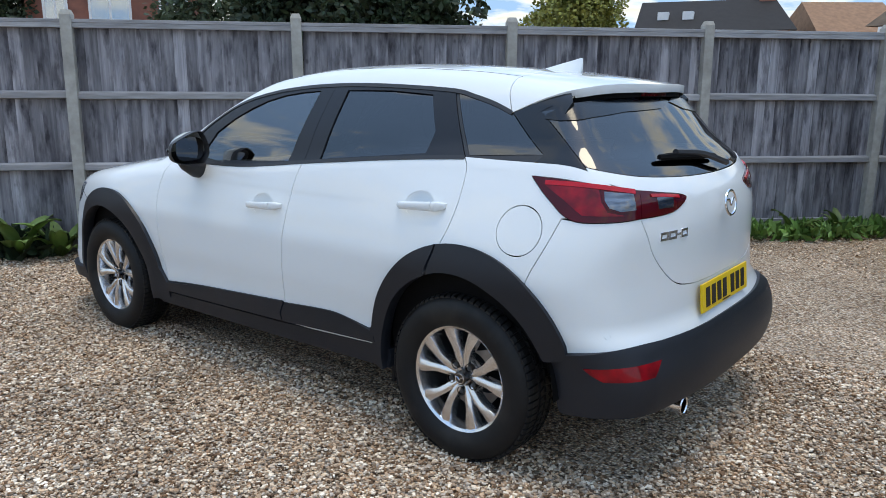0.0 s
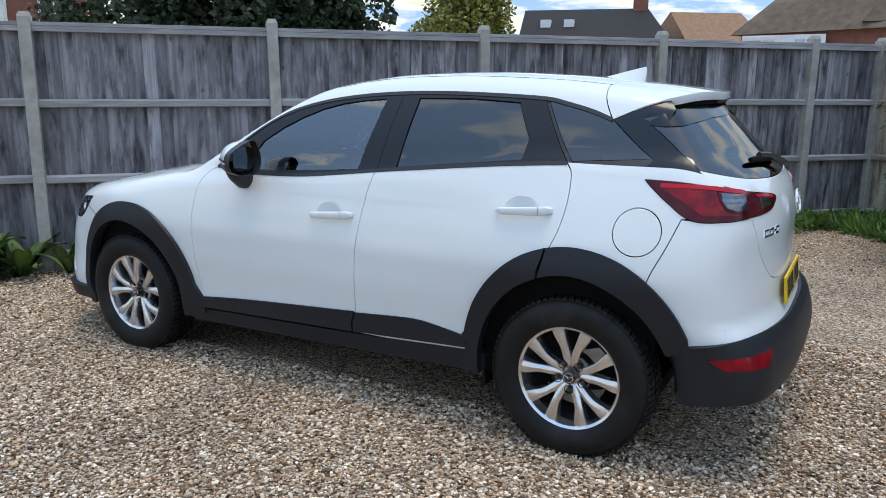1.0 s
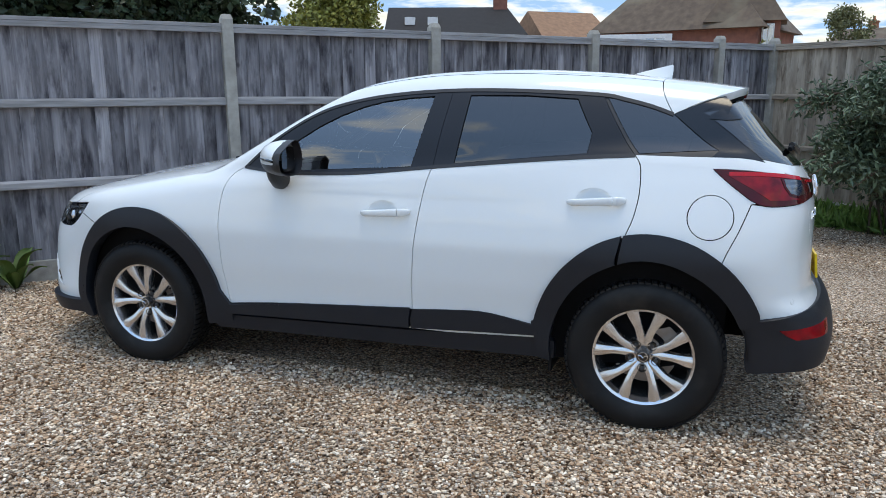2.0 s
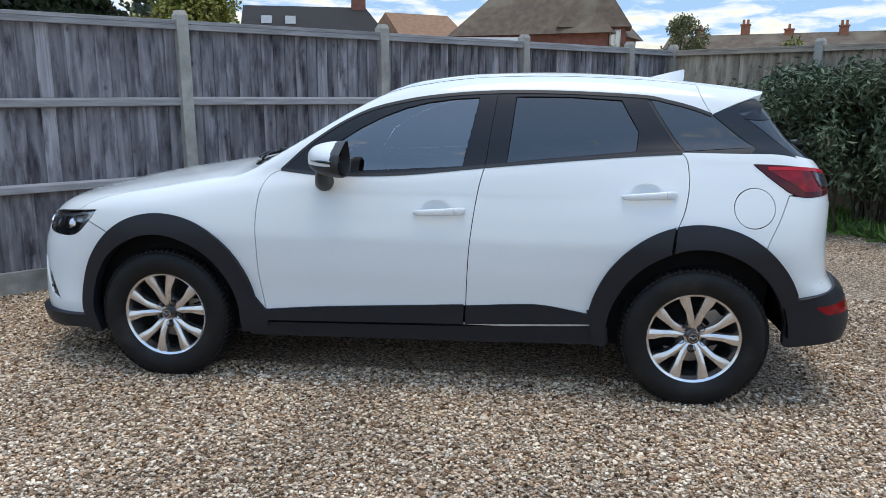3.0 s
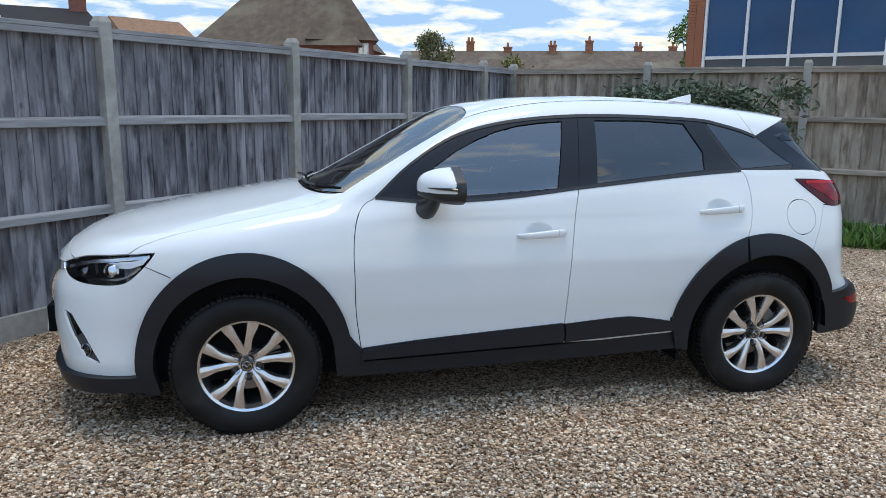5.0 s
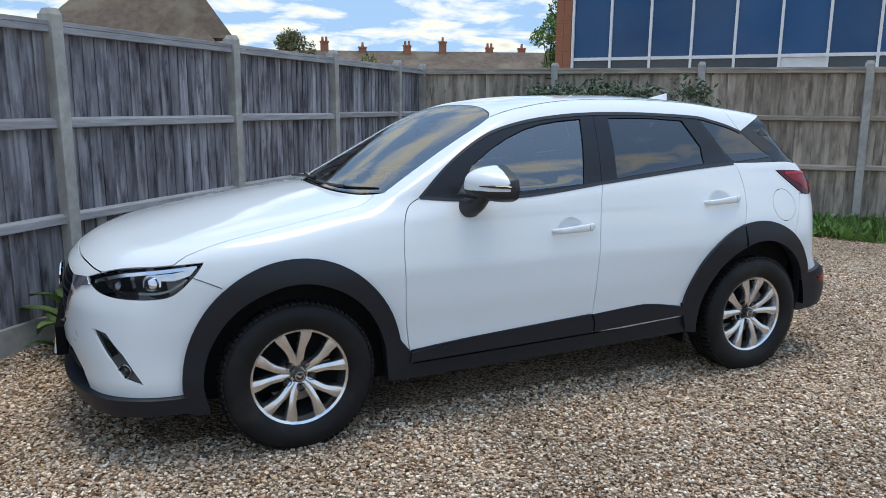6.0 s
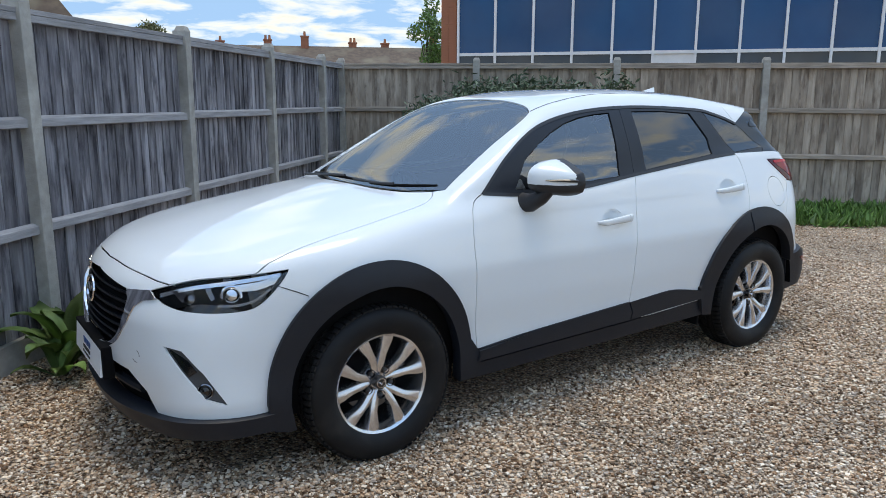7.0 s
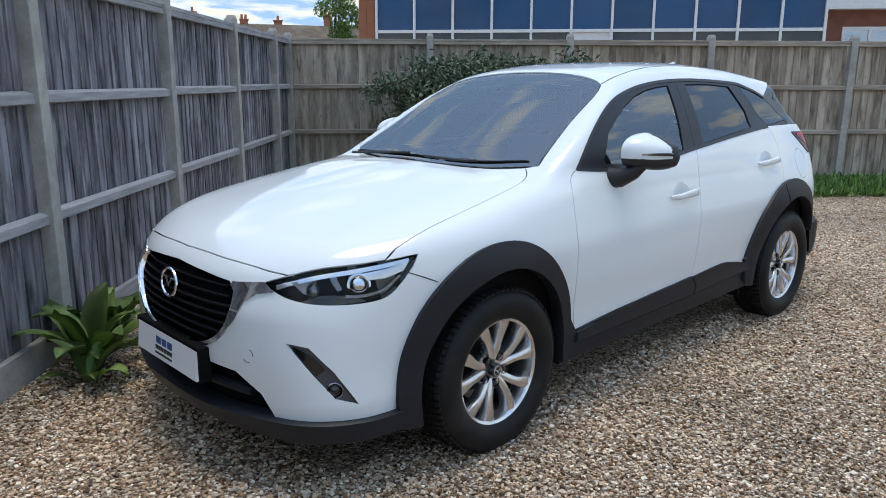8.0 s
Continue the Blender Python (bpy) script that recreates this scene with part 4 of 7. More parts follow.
line = np.vstack([side_patch(oval(REAR, 0.49, 0.53, 102.5, 25, 26)), side_patch([(1.735, 0.50), (1.66, 0.492)]), side_patch(oval(REAR, 0.40, 0.425, 24, 107.5, 24))])
panel("wheel_arch_cladding", line, FLANK, CLAD, car, "dark grey textured plastic", both=car, lift=arch_profile(REAR), depth=0.06, h=0.025)
def crease(p):
    """Lower door trim: an upper facet that faces the sky, an edge, and a steep lower facet."""
    d = p[:, 2] - np.interp(p[:, 0], [-0.78, 0.22, 0.5, 0.84], [0.342, 0.388, 0.398, 0.388])
    return np.maximum(0.007, 0.032 - np.where(d > 0, d * 0.62, -d * 0.16))


sill_top_f = [(-0.77, 0.362), (-0.455, 0.39), (0.222, 0.431)]
line = np.vstack([on_side(sill_top_f), side_patch([(0.220, 0.34), (-0.78, 0.315)])])
panel("door_cladding", line, FLANK, CLAD, fdoors[0], "dark grey textured plastic", both=fdoors[1], lift=crease, depth=0.03, h=0.014)
strip("cladding_edge", on_side([(-0.765, 0.363), (-0.455, 0.3905), (0.218, 0.4305)]), 0.0045, FLANK, CLAD, fdoors[0], 0.0105, both=fdoors[1])
line = np.vstack([on_side([(0.228, 0.431), (0.475, 0.449), (0.583, 0.450), (0.692, 0.435), (0.82, 0.412)]), side_patch([(0.84, 0.37), (0.226, 0.34)])])
panel("door_cladding", line, FLANK, CLAD, rdoors[0], "dark grey textured plastic", both=rdoors[1], lift=crease, depth=0.03, h=0.014)
line = np.vstack([side_patch([(-0.86, 0.29), (-0.78, 0.300), (0.22, 0.325), (0.84, 0.355), (0.90, 0.345), (0.905, 0.27), (0.22, 0.245), (-0.86, 0.225)])])
panel("sill_cladding", line, FLANK, CLAD, car, "black plastic", both=car, lift=lambda p: 0.004 + 0.020 * bump(p[:, 2], 0.268 + 0.012 * p[:, 0], 0.018), depth=0.05, h=0.014)
for s in (-1, 1):
    bm = bmesh.new()
    box(bm, (0.868, 0.60 * s - 0.17, 0.185), (0.885, 0.60 * s + 0.17, 0.30), bevel=0.006)
    part("air_deflector", bm, CLADDARK, car, "black rubber flap")

# floor, wheel wells, underside
bm = bmesh.new()
box(bm, (-1.85, -0.62, 0.235), (1.60, 0.62, 0.30), bevel=0.02)
part("underbody", bm, BLACK, car)
for x in (FRONT, REAR):
    for s in (-1, 1):
        bm = bmesh.new()
        rows = []
        for y in (-0.835, -0.45):
            rows.append([bm.verts.new((x + 0.415 * math.cos(radians(a)), s * -y, HUB + 0.44 * math.sin(radians(a)))) for a in range(2, 179, 8)])
        for k in range(len(rows[0]) - 1):
            bm.faces.new((rows[0][k], rows[0][k + 1], rows[1][k + 1], rows[1][k]))
        bm.faces.new(rows[1])
        part("wheel_well", bm, BLACK, car)

# inner shells behind nose and tail
half = near([(-2.1, 0, 0.82), (-2.05, -0.25, 0.80), (-1.95, -0.50, 0.78), (-1.72, -0.75, 0.78), (-1.62, -0.8, 0.66), (-1.74, -0.79, 0.30), (-1.95, -0.7, 0.25), (-2.15, -0.25, 0.24), (-2.15, 0, 0.24)], NOSEWRAP, smooth=False)
panel("inner_shell", np.vstack([half, flip(half)[1:-1]]), NOSEWRAP, BLACK, car, offset=-0.055, depth=0.004, h=0.07)
half = near([(1.9, 0, 1.07), (1.88, -0.3, 1.07), (1.75, -0.62, 1.08), (1.55, -0.72, 1.08), (1.58, -0.8, 0.80), (1.66, -0.8, 0.50), (1.7, -0.76, 0.32), (1.95, -0.5, 0.32), (2.0, 0, 0.32)], TAILWRAP, smooth=False)
panel("inner_shell", np.vstack([half, flip(half)[1:-1]]), TAILWRAP, BLACK, car, offset=-0.03, depth=0.004, h=0.07)

# ---- roof spoiler, fin, brake light ----
edge = near([(1.34, -0.583, 1.318), (1.42, -0.55, 1.345), (1.50, -0.52, 1.372), (1.555, -0.495, 1.396)], CROWN)
trail = near([(1.555, -0.495, 1.396), (1.585, -0.46, 1.41), (1.63, -0.30, 1.42), (1.655, -0.1, 1.43), (1.66, 0, 1.43)], CROWN)
half = np.vstack([roof_back[::-1], edge[1:], trail[1:]])
line = np.vstack([half, flip(half)[1:-1]])
spoiler = panel("roof_spoiler", line, CROWN, PAINT, car, h=0.03, fn=cabin, lift=lambda p: 0.006 * np.clip((p[:, 0] - 1.32) / 0.3, 0, 1), depth=0.034)
fillet = near([(1.350, -0.583, 1.312), (1.44, -0.55, 1.333), (1.545, -0.505, 1.366), (1.572, -0.535, 1.325), (1.555, -0.578, 1.285), (1.48, -0.598, 1.278)], FLANK, smooth=False)
panel("spoiler_side", fillet, FLANK, PIANO, spoiler, "gloss black side fillet", both=spoiler, fn=cabin, offset=-0.004, depth=0.02, gap=0, h=0.02)
low = np.vstack([roof_back[::-1] + np.array([0.03, 0, 0]), edge[1:] , trail[1:] - np.array([0.012, 0, 0])])
panel("spoiler_underside", np.vstack([low, flip(low)[1:-1]]), CROWN, BLACK, spoiler, "black underside", h=0.04, fn=cabin, offset=-0.020, depth=0.03)
band = near([(1.478, -0.570, 1.313), (1.53, -0.566, 1.309), (1.585, -0.545, 1.312), (1.626, -0.495, 1.320), (1.652, -0.281, 1.336), (1.665, 0, 1.343)], TAILWRAP, smooth=False)
over = near([(1.478, -0.56, 1.330), (1.52, -0.50, 1.368), (1.57, -0.30, 1.393), (1.60, 0, 1.405)], TAILWRAP, smooth=False)
half = np.vstack([over[::-1], band])
panel("glass_band", np.vstack([half, flip(half)[::-1][1:-1]]), TAILWRAP, PIANO, spoiler, "black band under the spoiler", gap=0, offset=0.0015, depth=0.008, h=0.03)
bm = bmesh.new()
box(bm, (1.585, -0.11, 1.392), (1.645, 0.11, 1.418), bevel=0.006)
part("brake_light", bm, REDLENS, spoiler, "dark red high brake light")
bm = bmesh.new()
rings = []
for x, w, top in ((1.095, 0.004, 1.503), (1.14, 0.016, 1.514), (1.20, 0.020, 1.529), (1.26, 0.017, 1.543), (1.293, 0.010, 1.551), (1.300, 0.005, 1.548)):
    base = 1.488
    rings.append([bm.verts.new((x + (0.004 if z > base else 0.0), s * w * k, z)) for s, k, z in ((-1, 1.6, base), (-1, 0.8, (base + top) / 2), (0, 0, top), (1, 0.8, (base + top) / 2), (1, 1.6, base))])
for a, b in zip(rings, rings[1:]):
    for k in range(4):
        bm.faces.new((a[k], a[k + 1], b[k + 1], b[k]))
bm.faces.new(rings[-1])
part("roof_aerial", bm, PAINT, car, "white shark-fin roof aerial", smooth=True)

strip("roof_seam", near([(-0.225, -0.515, 1.42), (0.1, -0.47, 1.47), (0.4, -0.45, 1.49), (1.0, -0.44, 1.47), (1.285, -0.43, 1.445)], CROWN), 0.0022, CROWN, SEAL, car, 0.0003, both=car)

# ---- grille, badge, plates ----
panel("grille_backing", grille_line, NOSEWRAP, BLACK, car, offset=-0.045, depth=0.004, gap=-0.01)
for k in range(7):
    z = 0.527 + k * 0.0335
    width = np.interp(z, [0.494, 0.512, 0.548, 0.605, 0.665, 0.74, 0.768], [0.02, 0.22, 0.305, 0.36, 0.378, 0.34, 0.05]) - 0.006
    ys = np.linspace(-width, width, 17)
    path = near([(-2.18, y, z) for y in ys], NOSEWRAP, smooth=False)
    n = slope(path)
    bm = bmesh.new()
    rows = []
    for p, q in zip(path, n):
        rows.append([bm.verts.new(p + q * d + np.array([0, 0, e])) for d, e in ((-0.040, 0.006), (-0.016, 0.007), (-0.012, 0.001), (-0.018, -0.006), (-0.040, -0.004))])
    for a, b in zip(rows, rows[1:]):
        for i in range(4):
            bm.faces.new((a[i], a[i + 1], b[i + 1], b[i]))
    part("grille_slat", bm, CLADDARK, car, smooth=True)
flat_g = NOSEWRAP.flat(grille_line)


def hoop(name, loop, wide, mat, parent, lift, label="", start=0, stop=None):
    """A moulding that follows a stretch of a closed outline."""
    q = dense(NOSEWRAP.flat(loop), 0.02)
    inner = inset(q, -0.002)
    outer = inset(q, -wide)
    k = slice(start, stop)
    ring_line = np.vstack([inner[k], outer[k][::-1]])
    return panel(name, cast(*NOSEWRAP.rays(ring_line)), NOSEWRAP, mat, parent, label, gap=0, offset=lift, depth=0.02, h=0.02)


n_g = len(dense(flat_g, 0.02))
lower_a = next(i for i, q in enumerate(dense(flat_g, 0.02)) if q[1] < 0.735)
lower_b = max(i for i, q in enumerate(dense(flat_g, 0.02)) if q[1] < 0.735)
hoop("grille_surround", grille_line, 0.019, CHROME, car, 0.004, "chrome grille surround", lower_a, lower_b + 1)
wing = near([(-2.13, -0.362, 0.745), (-2.10, -0.43, 0.752), (-2.072, -0.485, 0.758), (-2.06, -0.53, 0.730), (-2.10, -0.475, 0.718), (-2.13, -0.440, 0.690), (-2.15, -0.412, 0.625), (-2.17, -0.345, 0.556), (-2.14, -0.392, 0.620), (-2.13, -0.402, 0.670), (-2.13, -0.397, 0.720)], NOSEWRAP, smooth=False)
panel("grille_wing", wing, NOSEWRAP, CHROME, car, "chrome wing beside the grille", both=car, gap=0, offset=0.006, depth=0.02, h=0.015)


def badge(name, centre, out, up, r, parent):
    """A plain oval ring with a winged bar inside."""
    out, up = Vector(out).normalized(), Vector(up).normalized()
    across = up.cross(out)
    bm = bmesh.new()
    pts = [Vector(centre) + across * r * 1.2 * math.cos(k * math.pi / 16) + up * r * math.sin(k * math.pi / 16) for k in range(33)]
    tube(bm, pts, r * 0.12, 6)
    for s in (-1, 1):
        tube(bm, [Vector(centre) + across * s * r * 1.05 + up * r * 0.35, Vector(centre) + across * s * r * 0.45 + up * r * 0.30, Vector(centre) - up * r * 0.25], [r * 0.05, r * 0.13, r * 0.1], 6)
    return part(name, bm, CHROME, parent, "chrome oval badge", smooth=True)


badge("badge", (-2.205, 0, 0.685), (-1, 0, 0.12), (0.12, 0, 1), 0.052, car)
badge("badge", (1.985, 0, 0.985), (1, 0, 0.15), (-0.15, 0, 1), 0.048, gate)
panel("intake_backing", intake_line, NOSEWRAP, BLACK, car, offset=-0.05, depth=0.004, gap=-0.02)
bm = bmesh.new()
path = near([(-2.18, y, 0.36) for y in np.linspace(-0.46, 0.46, 15)], NOSEWRAP, smooth=False)
tube(bm, path - slope(path) * 0.025, 0.018, 8)
part("intake_bar", bm, CLAD, car, smooth=True)

front_plate = link("number_plate", [(-2.232, -0.26, 0.345), (-2.232, 0.26, 0.345), (-2.222, 0.26, 0.456), (-2.222, -0.26, 0.456), (-2.220, -0.26, 0.345), (-2.220, 0.26, 0.345), (-2.210, 0.26, 0.456), (-2.210, -0.26, 0.456)], [(0, 3, 2, 1), (4, 5, 6, 7), (0, 1, 5, 4), (3, 7, 6, 2), (0, 4, 7, 3), (1, 2, 6, 5)], PLATEW, car, "white dealer plate with dark bars", smooth=False)
bm = bmesh.new()
box(bm, (-2.234, -0.275, 0.366), (-2.19, 0.275, 0.498), bevel=0.004)
part("plate_holder", bm, BLACK, car)
front_plate.location = (-0.012, 0, 0.028)
for z, h_, y0, y1, mat in ((0.418, 0.028, -0.055, 0.095, BLUEINK), (0.388, 0.016, -0.055, 0.095, INK), (0.366, 0.008, -0.055, 0.095, INK)):
    n = 3 if h_ > 0.02 else 6 if h_ > 0.01 else 12
    step = (y1 - y0) / n
    for k in range(n):
        bm = bmesh.new()
        x = -2.2325 + (z - 0.345) * 0.09
        box(bm, (x - 0.0012, y0 + k * step, z - h_ / 2), (x + 0.001, y0 + (k + 0.78) * step, z + h_ / 2))
        part("lettering_bar", bm, mat, front_plate)
rear_plate = new("number_plate")
rear_plate.parent = car
rear_plate.matrix_basis = Matrix.Translation((1.992, 0.0, 0.645)) @ Matrix.Rotation(radians(-6), 4, "Y")
bm = bmesh.new()
box(bm, (-0.006, -0.26, -0.055), (0.004, 0.26, 0.055), bevel=0.002)
part("plate", bm, PLATEY, rear_plate, "yellow plate")
for k in range(7):
    y = -0.225 + k * 0.062 + (0.03 if k > 3 else 0)
    bm = bmesh.new()
    box(bm, (0.0042, y, -0.038), (0.0058, y + 0.042, 0.038))
    part("character_bar", bm, INK, rear_plate)
bm = bmesh.new()
box(bm, (0.0042, -0.045, -0.050), (0.0055, 0.045, -0.045))
part("character_bar", bm, INK, rear_plate)

# chrome lettering on the tailgate, as plain shapes
for k, (w, dz) in enumerate(((0.045, 0.03), (0.05, 0.03), (0.018, 0.008), (0.042, 0.03))):
    y0 = -0.515 + (0, 0.05, 0.103, 0.126)[k]
    pts = near([(1.92, y0, 0.915 + dz / 2), (1.92, y0 + w, 0.915 + dz / 2), (1.92, y0 + w * 0.9, 0.915 - dz / 2), (1.92, y0 - w * 0.1, 0.915 - dz / 2)], TAILWRAP, smooth=False)
    inner = pts.mean(0) + (pts - pts.mean(0)) * np.array([1, 0.62, 0.45])
    panel("letter", pts, TAILWRAP, CHROME, gate, "chrome letter shape", holes=() if k == 2 else (inner,), gap=0, offset=0.004, depth=0.005, h=0.02)

# ---- lamps ----
lamp_line = np.vstack([lamp_top, lamp_low[1:-1]])
for s in (1, -1):
    m = Matrix.Diagonal((1, s, 1, 1))
    lamp = panel("headlight", lamp_line, NOSEWRAP, GLOSSBLACK, car, "clear headlight with black bezel and chrome reflectors", offset=-0.035, depth=0.004, gap=-0.004, h=0.03)
    cover = panel("lens", lamp_line, NOSEWRAP, LENS, lamp, "clear lens", offset=-0.001, depth=0.03, gap=0.001, h=0.03)
    bezel = near([(-1.86, -0.69, 0.795), (-1.76, -0.755, 0.808), (-1.68, -0.785, 0.822), (-1.705, -0.784, 0.788), (-1.77, -0.762, 0.768), (-1.83, -0.73, 0.768)], NOSEWRAP, smooth=False)
    dish = panel("reflector", bezel, NOSEWRAP, ALLOY, lamp, "silver reflector", offset=-0.016, depth=0.006, h=0.012, lift=lambda p: -0.012 * bump(p[:, 0], -1.87, 0.05) - 0.012 * bump(p[:, 0], -1.77, 0.04))
    led = strip("light_guide", near([(-2.03, -0.51, 0.748), (-1.95, -0.61, 0.785), (-1.82, -0.71, 0.808), (-1.68, -0.782, 0.826)], NOSEWRAP), 0.008, NOSEWRAP, ALLOY, lamp, -0.018, "silver light strip")
    bowl = near([(-2.035, -0.56, 0.768), (-1.97, -0.61, 0.788), (-1.905, -0.660, 0.796), (-1.90, -0.69, 0.745), (-1.945, -0.665, 0.722), (-2.01, -0.61, 0.730)], NOSEWRAP, smooth=False)
    hollow = panel("reflector", bowl, NOSEWRAP, CLEARLAMP, lamp, "silver reflector bowl", offset=-0.014, depth=0.006, h=0.012, lift=lambda p: -0.016 * bump(p[:, 0], -1.965, 0.045))
    brow = strip("bezel_edge", near([(-1.90, -0.705, 0.722), (-1.84, -0.745, 0.720), (-1.78, -0.770, 0.735), (-1.72, -0.785, 0.775)], NOSEWRAP), 0.005, NOSEWRAP, CLEARLAMP, lamp, -0.020, "silver bezel edge")
    bits = [lamp, cover, dish, led, hollow, brow]
    for x, y, z, r in ((-1.845, -0.712, 0.755, 0.034), (-1.955, -0.610, 0.745, 0.028)):
        bm = bmesh.new()
        q = near([(x, y, z)], NOSEWRAP, smooth=False)
        nn = Vector(slope(q)[0])
        aim = nn.to_track_quat("Y", "Z").to_matrix().to_4x4()
        lathe(bm, [(r * 1.15, -0.012), (r * 1.2, 0.002), (r, 0.004), (r * 0.97, 0.002), (r * 0.8, 0.009), (r * 0.5, 0.015), (0.001, 0.018)], 28, Matrix.Translation(Vector(q[0]) - nn * 0.030) @ aim)
        bits.append(part("projector", bm, CHROME if r > 0.03 else CLEARLAMP, lamp, "round projector", smooth=True))
    if s < 0:
        for o in bits:
            o.data.transform(m)
            o.data.flip_normals()

    fogs = [panel("fog_lamp", fog, NOSEWRAP, FOGGREY, car, "dark grey slanted fog lamp recess", offset=-0.014, depth=0.02, gap=-0.004, h=0.02)]
    fogs.append(strip("fog_strip", near([(-2.05, -0.60, 0.538), (-2.02, -0.655, 0.505), (-2.00, -0.685, 0.465)], NOSEWRAP), 0.020, NOSEWRAP, GLOSSBLACK, fogs[0], -0.010, "dark running light"))
    q = near([(-1.968, -0.722, 0.405)], NOSEWRAP, smooth=False)
    nn = Vector(slope(q)[0])
    bm = bmesh.new()
    fog_at = Matrix.Translation(q[0]) @ nn.to_track_quat("Y", "Z").to_matrix().to_4x4() @ Matrix.Translation((0, -0.004, 0))
    lathe(bm, [(0.019, -0.012), (0.016, -0.006), (0.009, -0.003), (0.001, -0.002)], 24, fog_at)
    fogs.append(part("fog_bulb", bm, GLOSSBLACK, fogs[0], "dark round bulb", smooth=True))
    bm = bmesh.new()
    lathe(bm, [(0.030, -0.022), (0.030, -0.004), (0.026, -0.001), (0.020, -0.010), (0.018, -0.014)], 24, Matrix.Translation(q[0]) @ nn.to_track_quat("Y", "Z").to_matrix().to_4x4() @ Matrix.Translation((0, -0.004, 0)))
    fogs.append(part("fog_lens", bm, CLEARLAMP, fogs[0], "round lens", smooth=True))
    if s < 0:
        for o in fogs:
            o.data.transform(m)
            o.data.flip_normals()

    outer = np.vstack([tail_top, tail_low[:-1]])
    tails = [panel("tail_light", outer, TAILWRAP, REDLENS, car, "red tail light with clear reversing lens", offset=0.004, depth=0.03, gap=0.001, h=0.02)]
    tails.append(panel("tail_light_inner", tail_in, TAILWRAP, REDLENS, gate, "red inner tail light", offset=0.004, depth=0.03, gap=0.001, h=0.02))
    glow = near([(1.565, -0.727, 1.096), (1.68, -0.71, 1.095), (1.76, -0.69, 1.086), (1.775, -0.70, 1.045), (1.80, -0.70, 1.012), (1.85, -0.655, 1.000), (1.73, -0.744, 1.000), (1.66, -0.74, 1.045)], TAILWRAP, smooth=False)
    tails.append(panel("lamp_chamber", glow, TAILWRAP, REDMID, tails[0], "red lamp chamber", offset=0.0055, depth=0.002, gap=0, h=0.02))
    tails.append(strip("light_guide", near([(1.575, -0.727, 1.098), (1.68, -0.71, 1.099), (1.76, -0.67, 1.092), (1.835, -0.585, 1.075)], TAILWRAP), 0.0075, TAILWRAP, REDGLOW, tails[0], 0.0075, "bright red light strip"))
    tails.append(strip("light_guide", near([(1.868, -0.525, 1.058), (1.89, -0.45, 1.052), (1.912, -0.375, 1.043)], TAILWRAP), 0.005, TAILWRAP, REDGLOW, tails[1], 0.0075, "bright red light strip"))
    rim_line = near([(1.767, -0.69, 1.083), (1.843, -0.60, 1.073), (1.868, -0.617, 1.011), (1.835, -0.675, 1.008), (1.800, -0.70, 1.022), (1.782, -0.702, 1.048)], TAILWRAP, smooth=False)
    tails.append(panel("lens_rim", rim_line, TAILWRAP, REDLENS, tails[0], "dark red rim", offset=0.0062, depth=0.002, gap=0, h=0.02))
    clear = near([(1.775, -0.682, 1.078), (1.842, -0.603, 1.068), (1.864, -0.617, 1.017), (1.834, -0.67, 1.014), (1.803, -0.695, 1.026), (1.787, -0.697, 1.050)], TAILWRAP, smooth=False)
    tails.append(panel("reversing_lens", clear, TAILWRAP, CLEARLAMP, tails[0], "clear silver lens", offset=0.0075, depth=0.002, gap=0, h=0.02))
    clear = near([(1.878, -0.50, 1.055), (1.905, -0.41, 1.045), (1.925, -0.43, 1.010), (1.905, -0.51, 1.012)], TAILWRAP, smooth=False)
    tails.append(panel("reversing_lens", clear, TAILWRAP, CLEARLAMP, tails[1], "clear silver lens", offset=0.0058, depth=0.002, gap=0, h=0.02))
    refl = near([(1.776, -0.763, 0.494), (1.86, -0.70, 0.497), (1.940, -0.600, 0.499), (1.934, -0.640, 0.453), (1.90, -0.68, 0.450), (1.828, -0.741, 0.452), (1.80, -0.752, 0.470)], TAILWRAP, smooth=False)
    tails.append(panel("reflector", refl, TAILWRAP, REDMID, clad_r, "red rear reflector", offset=0.0385, depth=0.01, gap=0, h=0.02))
    sensor = near([(1.821 + 0.0 * k, -0.718, 0.594) for k in range(1)], TAILWRAP, smooth=False)
    bm = bmesh.new()
    nn = Vector(slope(sensor)[0])
    lathe(bm, [(0.012, -0.004), (0.012, 0.0006), (0.0105, 0.0006), (0.0105, -0.001), (0.009, -0.001), (0.009, 0.001), (0.001, 0.001)], 20, Matrix.Translation(sensor[0]) @ nn.to_track_quat("Y", "Z").to_matrix().to_4x4())
    tails.append(part("parking_sensor", bm, PAINT, bumper_r, smooth=True))
    if s < 0:
        for o in tails:
            o.data.transform(m)
            o.data.flip_normals()

# exhaust
bm = bmesh.new()
lathe(bm, [(0.030, -0.10), (0.034, -0.10), (0.036, 0.0), (0.032, 0.004), (0.028, 0.0), (0.027, -0.09)], 28, Matrix.Translation((2.03, -0.47, 0.30)) @ Matrix.Rotation(radians(-90), 4, "Z"))
part("exhaust_tip", bm, CHROME, car, "chrome exhaust tip", smooth=True)

